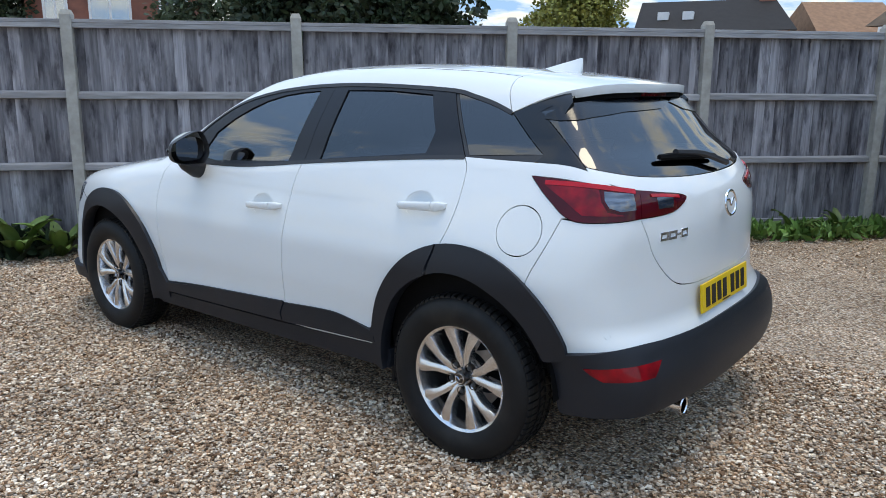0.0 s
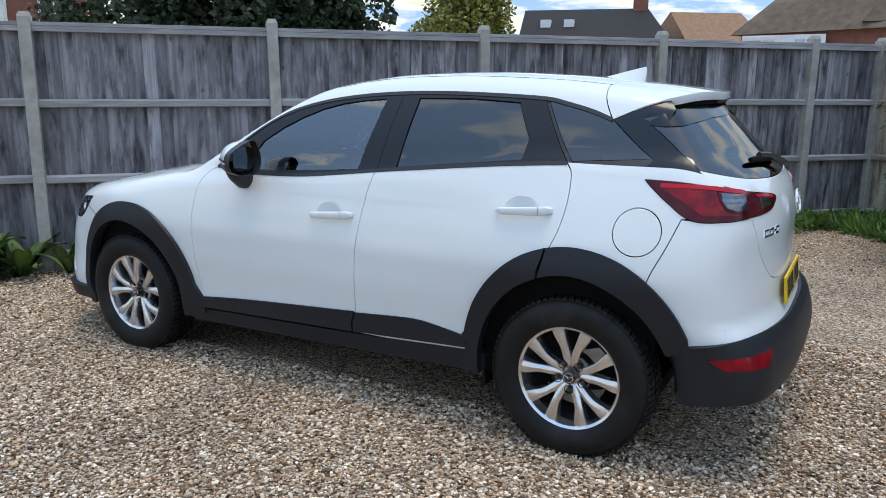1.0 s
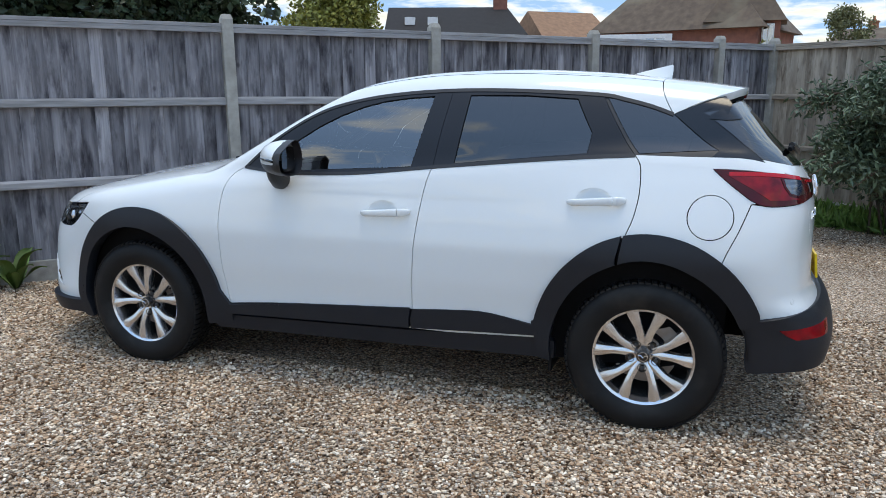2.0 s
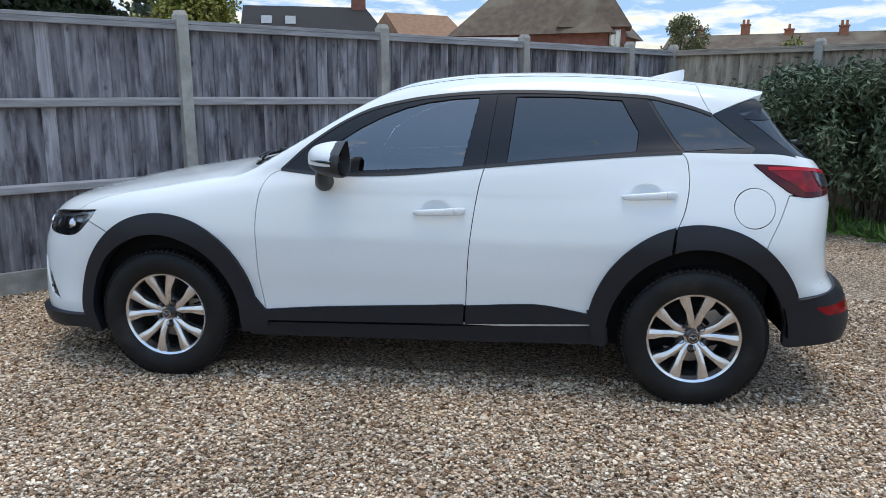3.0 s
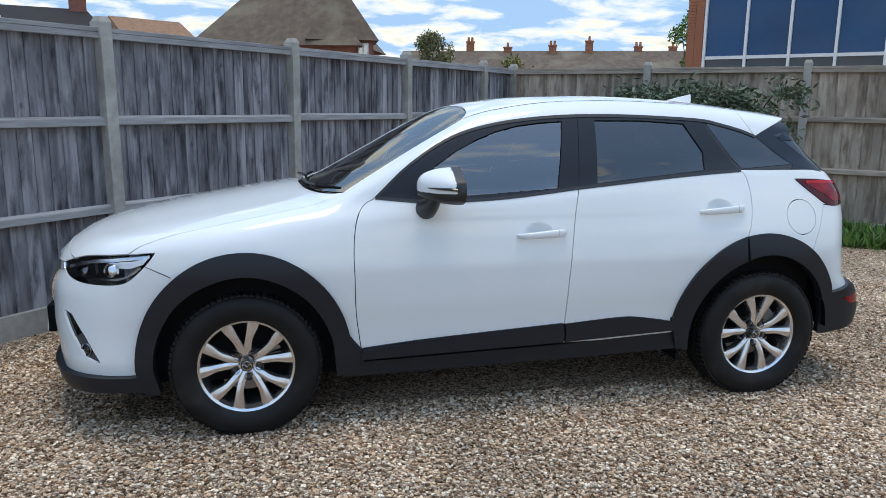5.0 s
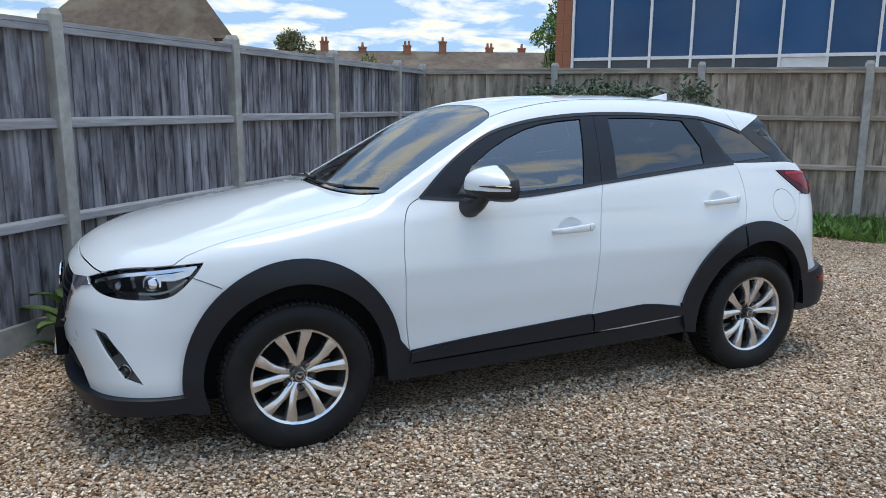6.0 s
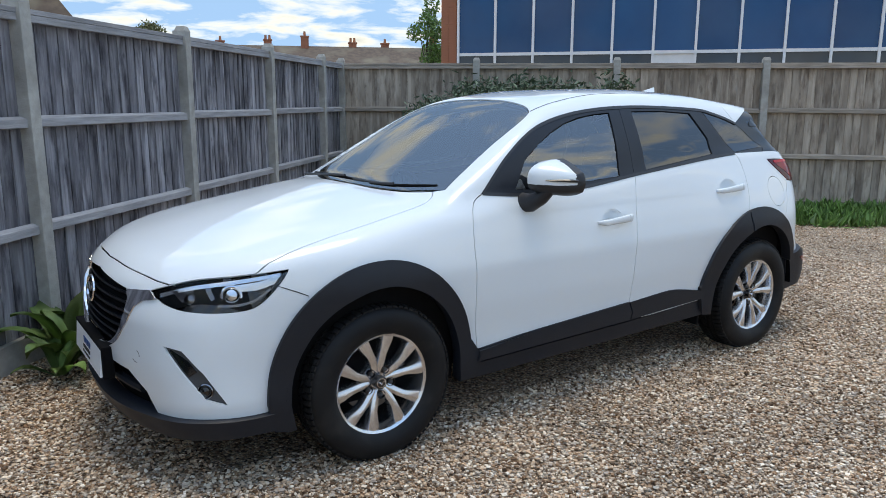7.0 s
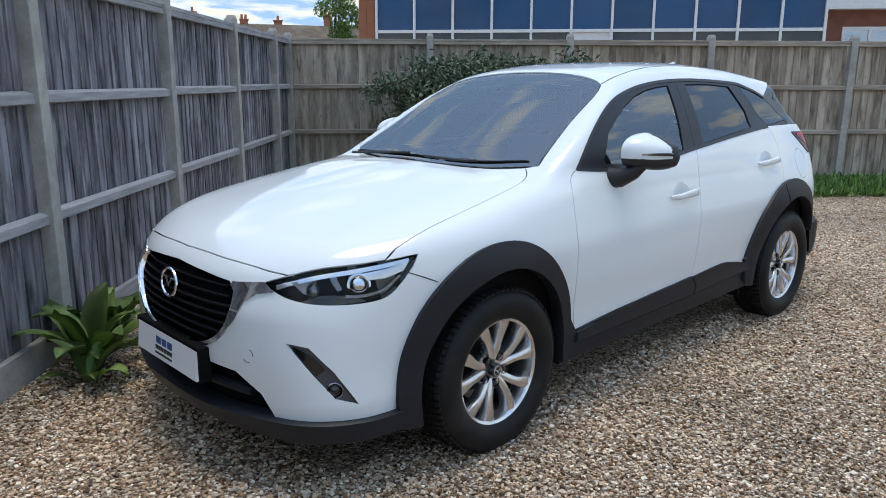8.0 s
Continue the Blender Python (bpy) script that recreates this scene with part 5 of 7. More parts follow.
# ---- door handles ----
def handle(pair, x0, x1, z0, z1):
    """A bar over its cup, thin and pointed ahead, fuller behind, with a fixed cap past a narrow seam."""
    y = float(on_side([(x0 - 0.02, z0), (x1 + 0.02, z1)], smooth=False)[:, 1].mean())
    made = None
    for name, u0, u1 in (("door_handle", 0.0, 0.79), ("handle_cap", 0.802, 1.0)):
        bm = bmesh.new()
        rings = []
        for k in range(15):
            u = u0 + (u1 - u0) * k / 14
            x, z = x0 + (x1 - x0) * u, z0 + (z1 - z0) * u
            away = 0.030 * min(1, math.sin(math.pi * u) * 2.4) ** 0.7
            tall = (0.0125 + 0.0065 * u) * min(1, math.sin(math.pi * (0.03 + 0.94 * u)) * 2.6) ** 0.6 + 0.001
            rings.append([bm.verts.new((x, y - away - 0.010 * math.copysign(abs(math.cos(a)) ** 0.7, math.cos(a)), z + tall * math.copysign(abs(math.sin(a)) ** 0.7, math.sin(a)))) for a in [2 * math.pi * i / 14 for i in range(14)]])
        for a, b in zip(rings, rings[1:]):
            for i in range(14):
                bm.faces.new((a[i], a[(i + 1) % 14], b[(i + 1) % 14], b[i]))
        bm.faces.new(rings[0])
        bm.faces.new(rings[-1])
        if made is None:
            made = part(name, bm, PAINT, pair[0], smooth=True)
            made = (made, twin(made, pair[1]))
        else:
            cap = part(name, bm, PAINT, made[0], smooth=True)
            twin(cap, made[1])


handle(fdoors, -0.027, 0.219, 0.872, 0.886)
handle(rdoors, 0.933, 1.179, 0.966, 0.982)

# ---- mirrors ----
def mirror(side, parent):
    def egg(a, v):
        """The shell at turn a round its section, from the rear top over the front to the rear foot, and v from the door outwards."""
        end = min(1.0, 6.0 * v, 14.0 * (1 - v)) ** 0.5
        front = -0.517 + 0.165 * max(0.0, (v - 0.25) / 0.75) ** 1.7
        top = 1.205 - 0.012 * (1 - min(1, v / 0.3)) ** 2 - 0.062 * max(0.0, (v - 0.3) / 0.7) ** 1.3
        foot = 1.042 + 0.030 * max(0.0, (v - 0.6) / 0.4) ** 1.5
        mid = foot + (top - foot) * 0.46
        c, s_ = math.cos(a), math.sin(a)
        z = mid + (top - mid if c > 0 else mid - foot) * math.copysign(abs(c) ** 0.72, c) * end
        return Vector((-0.330 + (front + 0.330) * s_ ** 0.85 * (0.45 + 0.55 * end), (-0.795 - 0.215 * v) * side, z))
    na, nb = 90, 40
    def shell(keep, grow=0.0):
        bm = bmesh.new()
        grid = [[bm.verts.new(egg(math.pi * i / na, 0.5 - 0.5 * math.cos(math.pi * j / nb))) for j in range(nb + 1)] for i in range(na + 1)]
        for i in range(na):
            for j in range(nb):
                q = (grid[i][j], grid[i][j + 1], grid[i + 1][j + 1], grid[i + 1][j])
                mid = sum((v.co for v in q), Vector()) / 4
                if keep(mid):
                    bm.faces.new(q)
        bmesh.ops.delete(bm, geom=[v for v in bm.verts if not v.link_faces], context="VERTS")
        bmesh.ops.remove_doubles(bm, verts=bm.verts, dist=1e-5)
        bmesh.ops.solidify(bm, geom=bm.faces[:], thickness=-0.003)
        return bm
    cut = 1.098
    root = part("door_mirror", shell(lambda c: c.z > cut and c.x < -0.372), PAINT, parent, "white door mirror with black base", smooth=True)
    part("mirror_base", shell(lambda c: c.z <= cut or c.x >= -0.372), SEAL, root, "gloss black lower shell", smooth=True)
    bm = bmesh.new()
    tube(bm, [(-0.44, -0.90 * side, 1.075), (-0.45, -0.86 * side, 1.035), (-0.46, -0.80 * side, 1.005), (-0.465, -0.745 * side, 1.000)], [0.026, 0.032, 0.042, 0.048], 14)
    part("mirror_foot", bm, SEAL, root, "gloss black foot", smooth=True)
    bm = bmesh.new()
    rounded = [(math.copysign(abs(math.cos(t)) ** 0.6, math.cos(t)), math.copysign(abs(math.sin(t)) ** 0.6, math.sin(t))) for t in [2 * math.pi * k / 32 for k in range(32)]]
    rows = [[bm.verts.new((-0.349 - 0.018 * u * r, (-0.893 + 0.088 * u * r) * side, 1.120 + 0.056 * w * r)) for u, w in rounded] for r in (0.02, 1.0)]
    for k in range(32):
        bm.faces.new((rows[0][k], rows[0][(k + 1) % 32], rows[1][(k + 1) % 32], rows[1][k]))
    part("mirror_glass", bm, MIRRORGLASS, root, "mirror glass darkened for a dim reflection")
    bm = bmesh.new()
    pts = []
    for u in np.linspace(0, 1, 9):
        pts.append(egg(1.52 - 0.12 * u, 0.55 + 0.40 * u) + Vector((-0.002, -0.002 * side, 0)))
    tube(bm, pts, [0.002, 0.003, 0.004, 0.005, 0.006, 0.0065, 0.007, 0.007, 0.006], 6)
    part("indicator", bm, GLOSSBLACK, root, "slim clear indicator strip", smooth=True)
    return root


mirror(1, fdoors[0])
mirror(-1, fdoors[1])

# ---- wipers ----
def wiper(name, wrap, pts, away, thick, arm=None):
    path = near(pts, wrap, 5)
    n = slope(path)
    bm = bmesh.new()
    tube(bm, path + n * away, [thick * (0.5 + 0.5 * math.sin(math.pi * (0.1 + 0.8 * k / (len(path) - 1)))) for k in range(len(path))], 6)
    root = part(name, bm, BLACK, car, "black wiper blade", smooth=True)
    if arm:
        bm = bmesh.new()
        path = near(arm, wrap, 5)
        tube(bm, path + slope(path) * (away + 0.012), thick * 0.9, 6)
        part("wiper_arm", bm, SEAL, root, smooth=True)
    return root


wiper("wiper", CROWN, [(-0.90, 0.56, 1.06), (-0.955, 0.20, 1.06), (-0.965, -0.15, 1.06)], 0.012, 0.008, [(-0.965, 0.05, 1.06), (-0.985, 0.28, 1.05), (-0.99, 0.50, 1.05)])
wiper("wiper", CROWN, [(-0.965, -0.20, 1.06), (-0.92, -0.38, 1.07), (-0.83, -0.58, 1.075)], 0.012, 0.008, [(-0.93, -0.38, 1.065), (-0.97, -0.25, 1.05), (-0.99, -0.08, 1.05)])
wiper("rear_wiper", TAILWRAP, [(1.815, -0.35, 1.165), (1.83, -0.15, 1.16), (1.86, 0.10, 1.145)], 0.016, 0.015, [(1.822, -0.24, 1.168), (1.84, -0.05, 1.155), (1.885, 0.09, 1.120), (1.888, 0.13, 1.112)])

# ---- wheels ----
def wheel(x, side):
    at = Matrix.Translation((x, 0, HUB)) @ Matrix.Diagonal((1, side, 1, 1))
    root = new("wheel")
    root.parent = car
    bm = bmesh.new()
    turns = 144
    prof = [(0.207, -0.842), (0.214, -0.853), (0.235, -0.866), (0.262, -0.873), (0.288, -0.871), (0.308, -0.862), (0.319, -0.850), (0.325, -0.836), (0.328, -0.818), (0.329, -0.800), (0.325, -0.798), (0.325, -0.790), (0.329, -0.788), (0.3295, -0.765), (0.326, -0.763), (0.326, -0.755), (0.3295, -0.753), (0.3295, -0.728), (0.326, -0.726), (0.326, -0.718), (0.329, -0.716), (0.326, -0.690), (0.320, -0.672), (0.300, -0.655), (0.262, -0.650), (0.207, -0.680)]
    lathe(bm, prof, turns, at)
    tyre = part("tyre", bm, RUBBER, root, "black road tyre", smooth=True)
    for rows_, count, skew in ((((0.3305, -0.851), (0.3365, -0.836), (0.3375, -0.802)), 74, 0.008), (((0.3375, -0.786), (0.3382, -0.776), (0.3382, -0.766)), 66, 0.014), (((0.3382, -0.751), (0.3382, -0.740), (0.3382, -0.730)), 66, -0.014), (((0.3375, -0.714), (0.3365, -0.700), (0.3305, -0.688)), 74, -0.008)):
        bm = bmesh.new()
        for k in range(count):
            a0 = 2 * math.pi * k / count
            wide = 2 * math.pi / count * 0.80
            cells = []
            for i, (r, y) in enumerate(rows_):
                e = a0 + skew * (i - 1)
                cells.append([bm.verts.new(at @ Vector((rr * math.cos(e + f), y, rr * math.sin(e + f)))) for f, rr in ((0, r - 0.010), (0.004, r - 0.002), (wide - 0.004, r - 0.002), (wide, r - 0.010))])
            for p, q in zip(cells, cells[1:]):
                for i in range(3):
                    bm.faces.new((p[i], p[i + 1], q[i + 1], q[i]))
            bm.faces.new(cells[0])
            bm.faces.new(cells[-1][::-1])
        part("tread", bm, RUBBER, tyre)
    bm = bmesh.new()
    lathe(bm, [(0.198, -0.668), (0.192, -0.72), (0.190, -0.79), (0.1945, -0.815), (0.1985, -0.832), (0.2010, -0.842), (0.2120, -0.849), (0.2155, -0.851), (0.2172, -0.846), (0.2140, -0.838), (0.207, -0.83), (0.205, -0.70)], 72, at)
    rim = part("rim", bm, ALLOY, root, "silver alloy rim", smooth=True)

    def spoke(mid, lean):
        bm = bmesh.new()
        rows = []
        for u in np.linspace(0, 1, 15):
            r = 0.030 + 0.179 * u
            a = radians(mid + lean * float(np.interp(r, [0.03, 0.06, 0.10, 0.125, 0.145, 0.172, 0.21], [9.0, 11.0, 12.0, 13.0, 14.6, 16.4, 17.4])))
            half = float(np.interp(r, [0.03, 0.06, 0.10, 0.125, 0.150, 0.172, 0.21], [0.013, 0.0165, 0.0163, 0.0165, 0.0195, 0.0235, 0.0268]))
            y = -0.812 - 0.028 * math.sin(math.pi * 0.5 * u ** 0.8)
            e, t = Vector((math.cos(a), 0, math.sin(a))), Vector((-math.sin(a), 0, math.cos(a))) * lean
            base = e * r
            rows.append([bm.verts.new(at @ (base + t * k * half + Vector((0, yy, 0)))) for k, yy in ((-1.06, y + 0.042), (-1.0, y + 0.006), (-0.93, y + 0.0035), (-0.12, y - 0.0035), (-0.05, y - 0.0035), (0.93, y + 0.0025), (1.0, y + 0.005), (1.06, y + 0.042))])
        for p, q in zip(rows, rows[1:]):
            for i in range(7):
                bm.faces.new((p[i], p[i + 1], q[i + 1], q[i]))
        part("spoke", bm, ALLOY, rim, smooth=True)

    start = 97 if x < 0 else 88
    for k in range(5):
        for lean in (-1, 1):
            spoke(start + 72 * k, lean)
    bm = bmesh.new()
    lathe(bm, [(0.001, -0.812), (0.030, -0.812), (0.058, -0.814), (0.072, -0.808), (0.080, -0.792), (0.080, -0.76)], 40, at)
    part("hub", bm, ALLOY, rim, smooth=True)
    bm = bmesh.new()
    lathe(bm, [(0.001, -0.8365), (0.020, -0.836), (0.0275, -0.833), (0.0290, -0.810)], 32, at)
    part("centre_cap", bm, GLOSSBLACK, rim, "gloss black cap with silver badge", smooth=True)
    bm = bmesh.new()
    lathe(bm, [(0.0175, -0.8355), (0.0182, -0.8375), (0.0208, -0.8375), (0.0214, -0.8350)], 28, at)
    for s in (-1, 1):
        tube(bm, [at @ Vector((s * 0.018, -0.837, 0.004)), at @ Vector((s * 0.008, -0.8375, 0.005)), at @ Vector((0, -0.8375, -0.006))], 0.0020, 5)
    part("cap_badge", bm, CHROME, rim, smooth=True)
    for k in range(5):
        a = radians(start + 36 + 72 * k)
        m = at @ Matrix.Translation((0.056 * math.cos(a), -0.811, 0.056 * math.sin(a)))
        bm = bmesh.new()
        lathe(bm, [(0.0185, 0.004), (0.0185, -0.013), (0.0160, -0.013), (0.0155, -0.004), (0.001, -0.003)], 20, m)
        part("bolt_socket", bm, GLOSSBLACK, rim, smooth=True)
        bm = bmesh.new()
        lathe(bm, [(0.001, -0.0155), (0.006, -0.015), (0.0085, -0.012), (0.0095, 0.0)], 6, m)
        part("wheel_nut", bm, FOGGREY, rim)
    bm = bmesh.new()
    lathe(bm, [(0.04, -0.768), (0.070, -0.768), (0.075, -0.755), (0.138, -0.755), (0.140, -0.750), (0.138, -0.745), (0.05, -0.745)], 48, at)
    part("brake_disc", bm, DARKMETAL, root, "worn brake disc", smooth=True)
    bm = bmesh.new()
    for k in range(7):
        a0, a1 = radians(20 + 10 * k), radians(30 + 10 * k)
        q = [(0.100, a0), (0.160, a0), (0.160, a1), (0.100, a1)]
        f = [bm.verts.new(at @ Vector((r * math.cos(a), -0.772, r * math.sin(a)))) for r, a in q]
        b = [bm.verts.new(at @ Vector((r * math.cos(a), -0.690, r * math.sin(a)))) for r, a in q]
        bm.faces.new(f)
        for i in range(4):
            bm.faces.new((f[i], f[(i + 1) % 4], b[(i + 1) % 4], b[i]))
    bmesh.ops.remove_doubles(bm, verts=bm.verts, dist=1e-4)
    part("brake_caliper", bm, DARKMETAL, root, "dull brake caliper")
    bm = bmesh.new()
    lathe(bm, [(0.001, -0.70), (0.20, -0.70)], 32, at)
    part("backing_plate", bm, BLACK, root)
    bm = bmesh.new()
    tube(bm, [at @ Vector((0.2125 * math.cos(1.3 + 0.02 * k), -0.8505, 0.2125 * math.sin(1.3 + 0.02 * k))) for k in range(4)], 0.003, 5)
    part("balance_weight", bm, DARKMETAL, rim)
    return root


for x in (FRONT, REAR):
    for side in (1, -1):
        wheel(x, side)

# ---- interior ----
def cushion(name, lo, hi, m, parent, mat=SEATFAB, label=""):
    bm = bmesh.new()
    box(bm, lo, hi, m, bevel=0.05)
    return part(name, bm, mat, parent, label, smooth=True)


for y in (-0.36, 0.36):
    seat = cushion("front_seat", (-0.05, -0.25, 0.42), (0.45, 0.25, 0.58), Matrix.Translation((-0.18, y, 0)), car, label="dark cloth front seat")
    tilt = Matrix.Translation((0.22, y, 0.55)) @ Matrix.Rotation(radians(20), 4, "Y")
    cushion("backrest", (-0.06, -0.24, 0), (0.08, 0.24, 0.58), tilt, seat)
    cushion("headrest", (-0.04, -0.13, 0.61), (0.06, 0.13, 0.78), tilt, seat)
bench = cushion("rear_seat", (0.75, -0.60, 0.42), (1.15, 0.60, 0.58), Matrix(), car, label="dark cloth rear bench")
cushion("backrest", (-0.05, -0.60, 0), (0.09, 0.60, 0.56), Matrix.Translation((1.15, 0, 0.55)) @ Matrix.Rotation(radians(18), 4, "Y"), bench)
for y in (-0.38, 0.38):
    cushion("headrest", (-0.03, -0.12, 0.57), (0.06, 0.12, 0.70), Matrix.Translation((1.15, y, 0.55)) @ Matrix.Rotation(radians(18), 4, "Y"), bench)
bm = bmesh.new()
box(bm, (-0.92, -0.64, 0.62), (-0.50, 0.64, 0.985), bevel=0.05)
part("dashboard", bm, DASH, car, "black dashboard", smooth=True)
bm = bmesh.new()
centre = Matrix.Translation((-0.36, 0.36, 0.90)) @ Matrix.Rotation(radians(65), 4, "Y")
tube(bm, [centre @ Vector((0.18 * math.cos(k * math.pi / 18), 0.18 * math.sin(k * math.pi / 18), 0)) for k in range(37)], 0.015, 8)
for a in (0, 180, 270):
    tube(bm, [centre @ Vector((0, 0, -0.02)), centre @ Vector((0.18 * math.sin(radians(a)), 0.18 * math.cos(radians(a)), 0))], 0.018, 6)
part("steering_wheel", bm, DASH, car, "black steering wheel", smooth=True)
for y in (-0.70, 0.70):
    bm = bmesh.new()
    box(bm, (-0.62, y - 0.02, 0.35), (1.20, y + 0.02, 1.0), bevel=0.01)
    part("door_lining", bm, TRIM, car)
bm = bmesh.new()
tube(bm, [(-0.30, 0, 1.385), (-0.33, 0, 1.35)], 0.008)
box(bm, (-0.345, -0.12, 1.315), (-0.32, 0.12, 1.37), bevel=0.01)
part("rear_view_mirror", bm, DASH, car, "black rear-view mirror")

# towing eye cover on the front bumper
tow = near([(-2.135 + 0.0 * k, -0.462 + 0.024 * math.cos(k * math.pi / 10), 0.505 + 0.024 * math.sin(k * math.pi / 10)) for k in range(20)], NOSEWRAP, smooth=False)
for k in (6, 14):
    strip("towing_cover_edge", np.vstack([tow, tow])[k:k + 5], 0.0012, NOSEWRAP, SEAL, bumper_f, 0.0006, "faint round cover line")

strip("bumper_seam", near([(-1.695, -0.788, 0.782), (-1.642, -0.805, 0.760), (-1.588, -0.820, 0.736)], FLANK), 0.0018, FLANK, SEAL, bumper_f, 0.0012, both=bumper_f)
strip("cladding_joint", on_side([(1.175, 0.832), (1.169, 0.790), (1.162, 0.726)]), 0.004, FLANK, BLACK, car, 0.012, both=car)
strip("cladding_joint", on_side([(0.226, 0.428), (0.224, 0.385), (0.222, 0.345)]), 0.006, FLANK, BLACK, car, 0.005, both=car)

# ---- ground ----
bm = bmesh.new()
for v in ((-300, -300, 0), (300, -300, 0), (300, 300, 0), (-300, 300, 0)):
    bm.verts.new(v)
bm.faces.new(bm.verts)
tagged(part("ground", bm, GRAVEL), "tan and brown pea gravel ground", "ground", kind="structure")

A0, A1, B1 = Vector((-3.480, 0.050, 0)), Vector((2.192, 6.169, 0)), Vector((6.430, 2.442, 0))
ALONG_A, ALONG_B = (A1 - A0).normalized(), (B1 - A1).normalized()
IN_A, IN_B = Vector((ALONG_A.y, -ALONG_A.x, 0)), Vector((ALONG_B.y, -ALONG_B.x, 0))


def pebbles(count, lo, hi, small, large, keep, seed, lift):
    rng = np.random.default_rng(seed)
    ico = np.array([(x, y, z) for x in (-1, 1) for y in (-1, 1) for z in (-1, 1)]) / math.sqrt(3)
    tri = np.array([(0, 1, 3), (0, 3, 2), (4, 6, 7), (4, 7, 5), (0, 4, 5), (0, 5, 1), (2, 3, 7), (2, 7, 6), (0, 2, 6), (0, 6, 4), (1, 5, 7), (1, 7, 3)])
    xy = rng.uniform(lo, hi, (count, 2))
    xy = xy[keep(xy, rng)]
    n = len(xy)
    size = small + (large - small) * rng.random(n) ** 1.8
    v = ico[None] * (1.08 + rng.uniform(-0.30, 0.30, (n, 8, 3)))
    v = v * np.stack([size * rng.uniform(1.0, 1.55, n), size * rng.uniform(0.75, 1.05, n), size * rng.uniform(0.40, 0.70, n)], 1)[:, None]
    tilt, turn = rng.normal(0, 0.36, n), rng.uniform(0, 6.283, n)
    c, s = np.cos(tilt)[:, None], np.sin(tilt)[:, None]
    v = np.stack([v[..., 0], c * v[..., 1] - s * v[..., 2], s * v[..., 1] + c * v[..., 2]], 2)
    c, s = np.cos(turn)[:, None], np.sin(turn)[:, None]
    v = np.stack([c * v[..., 0] - s * v[..., 1], s * v[..., 0] + c * v[..., 1], v[..., 2]], 2)
    v += np.column_stack([xy, rng.uniform(0, lift, n) + size * 0.12])[:, None]
    f = (tri[None] + 8 * np.arange(n)[:, None, None]).reshape(-1, 3)
    me = bpy.data.meshes.new("gravel_stones")
    me.vertices.add(n * 8)
    me.vertices.foreach_set("co", v.reshape(-1).astype(np.float32))
    me.loops.add(len(f) * 3)
    me.loops.foreach_set("vertex_index", f.reshape(-1).astype(np.int32))
    me.polygons.add(len(f))
    me.polygons.foreach_set("loop_start", np.arange(0, len(f) * 3, 3, dtype=np.int32))
    me.polygons.foreach_set("loop_total", np.full(len(f), 3, dtype=np.int32))
    me.update(calc_edges=True)
    me.shade_flat()
    me.materials.append(STONE)
    return tagged(new("gravel_stones", me), "loose tan, brown and grey pea gravel stones", "gravel", kind="stuff")


def in_yard(xy):
    a = (xy[:, 0] - A0.x) * IN_A.x + (xy[:, 1] - A0.y) * IN_A.y
    b = (xy[:, 0] - A1.x) * IN_B.x + (xy[:, 1] - A1.y) * IN_B.y
    return (a > 0.03) & (b > 0.35)


def close_by(xy, rng):
    r = np.hypot(xy[:, 0], xy[:, 1])
    under = (np.abs(xy[:, 0]) < 1.9) & (np.abs(xy[:, 1]) < 0.6)
    return in_yard(xy) & (r < 4.3) & ~under & ~((xy[:, 1] > 1.2) & (xy[:, 0] > -2.2))


def farther(xy, rng):
    r = np.hypot(xy[:, 0], xy[:, 1])
    return in_yard(xy) & (r >= 3.9) & (r < 8.5) & (xy[:, 1] > -3.2)


pebbles(400000, (-4.6, -4.6), (4.6, 3.0), 0.0046, 0.0108, close_by, 1, 0.010)
pebbles(80000, (-5, -3.5), (8.5, 6), 0.0055, 0.0120, farther, 2, 0.008)


# ---- fences ----
def board_mesh(name, w, h, thick, taper, mat, seed):
    rng = random.Random(seed)
    bm = bmesh.new()
    box(bm, (0, -thick, 0), (w, 0, h))
    for v in bm.verts:
        if v.co.x > w / 2 and v.co.y < -thick / 2:
            v.co.y += taper
        if v.co.z > h / 2:
            v.co.z += rng.uniform(-0.008, 0.004)
        v.co.x += rng.uniform(-0.0015, 0.0015)
    me = bpy.data.meshes.new(name)
    bm.to_mesh(me)
    bm.free()
    me.materials.append(mat)
    return me


GREYBOARDS = [board_mesh("board", 0.118, 1.76, 0.013, 0.006, PLANK, k) for k in range(4)]
BROWNBOARDS = [board_mesh("board", 0.118, 1.76, 0.013, 0.006, PLANKB, k) for k in range(4)]


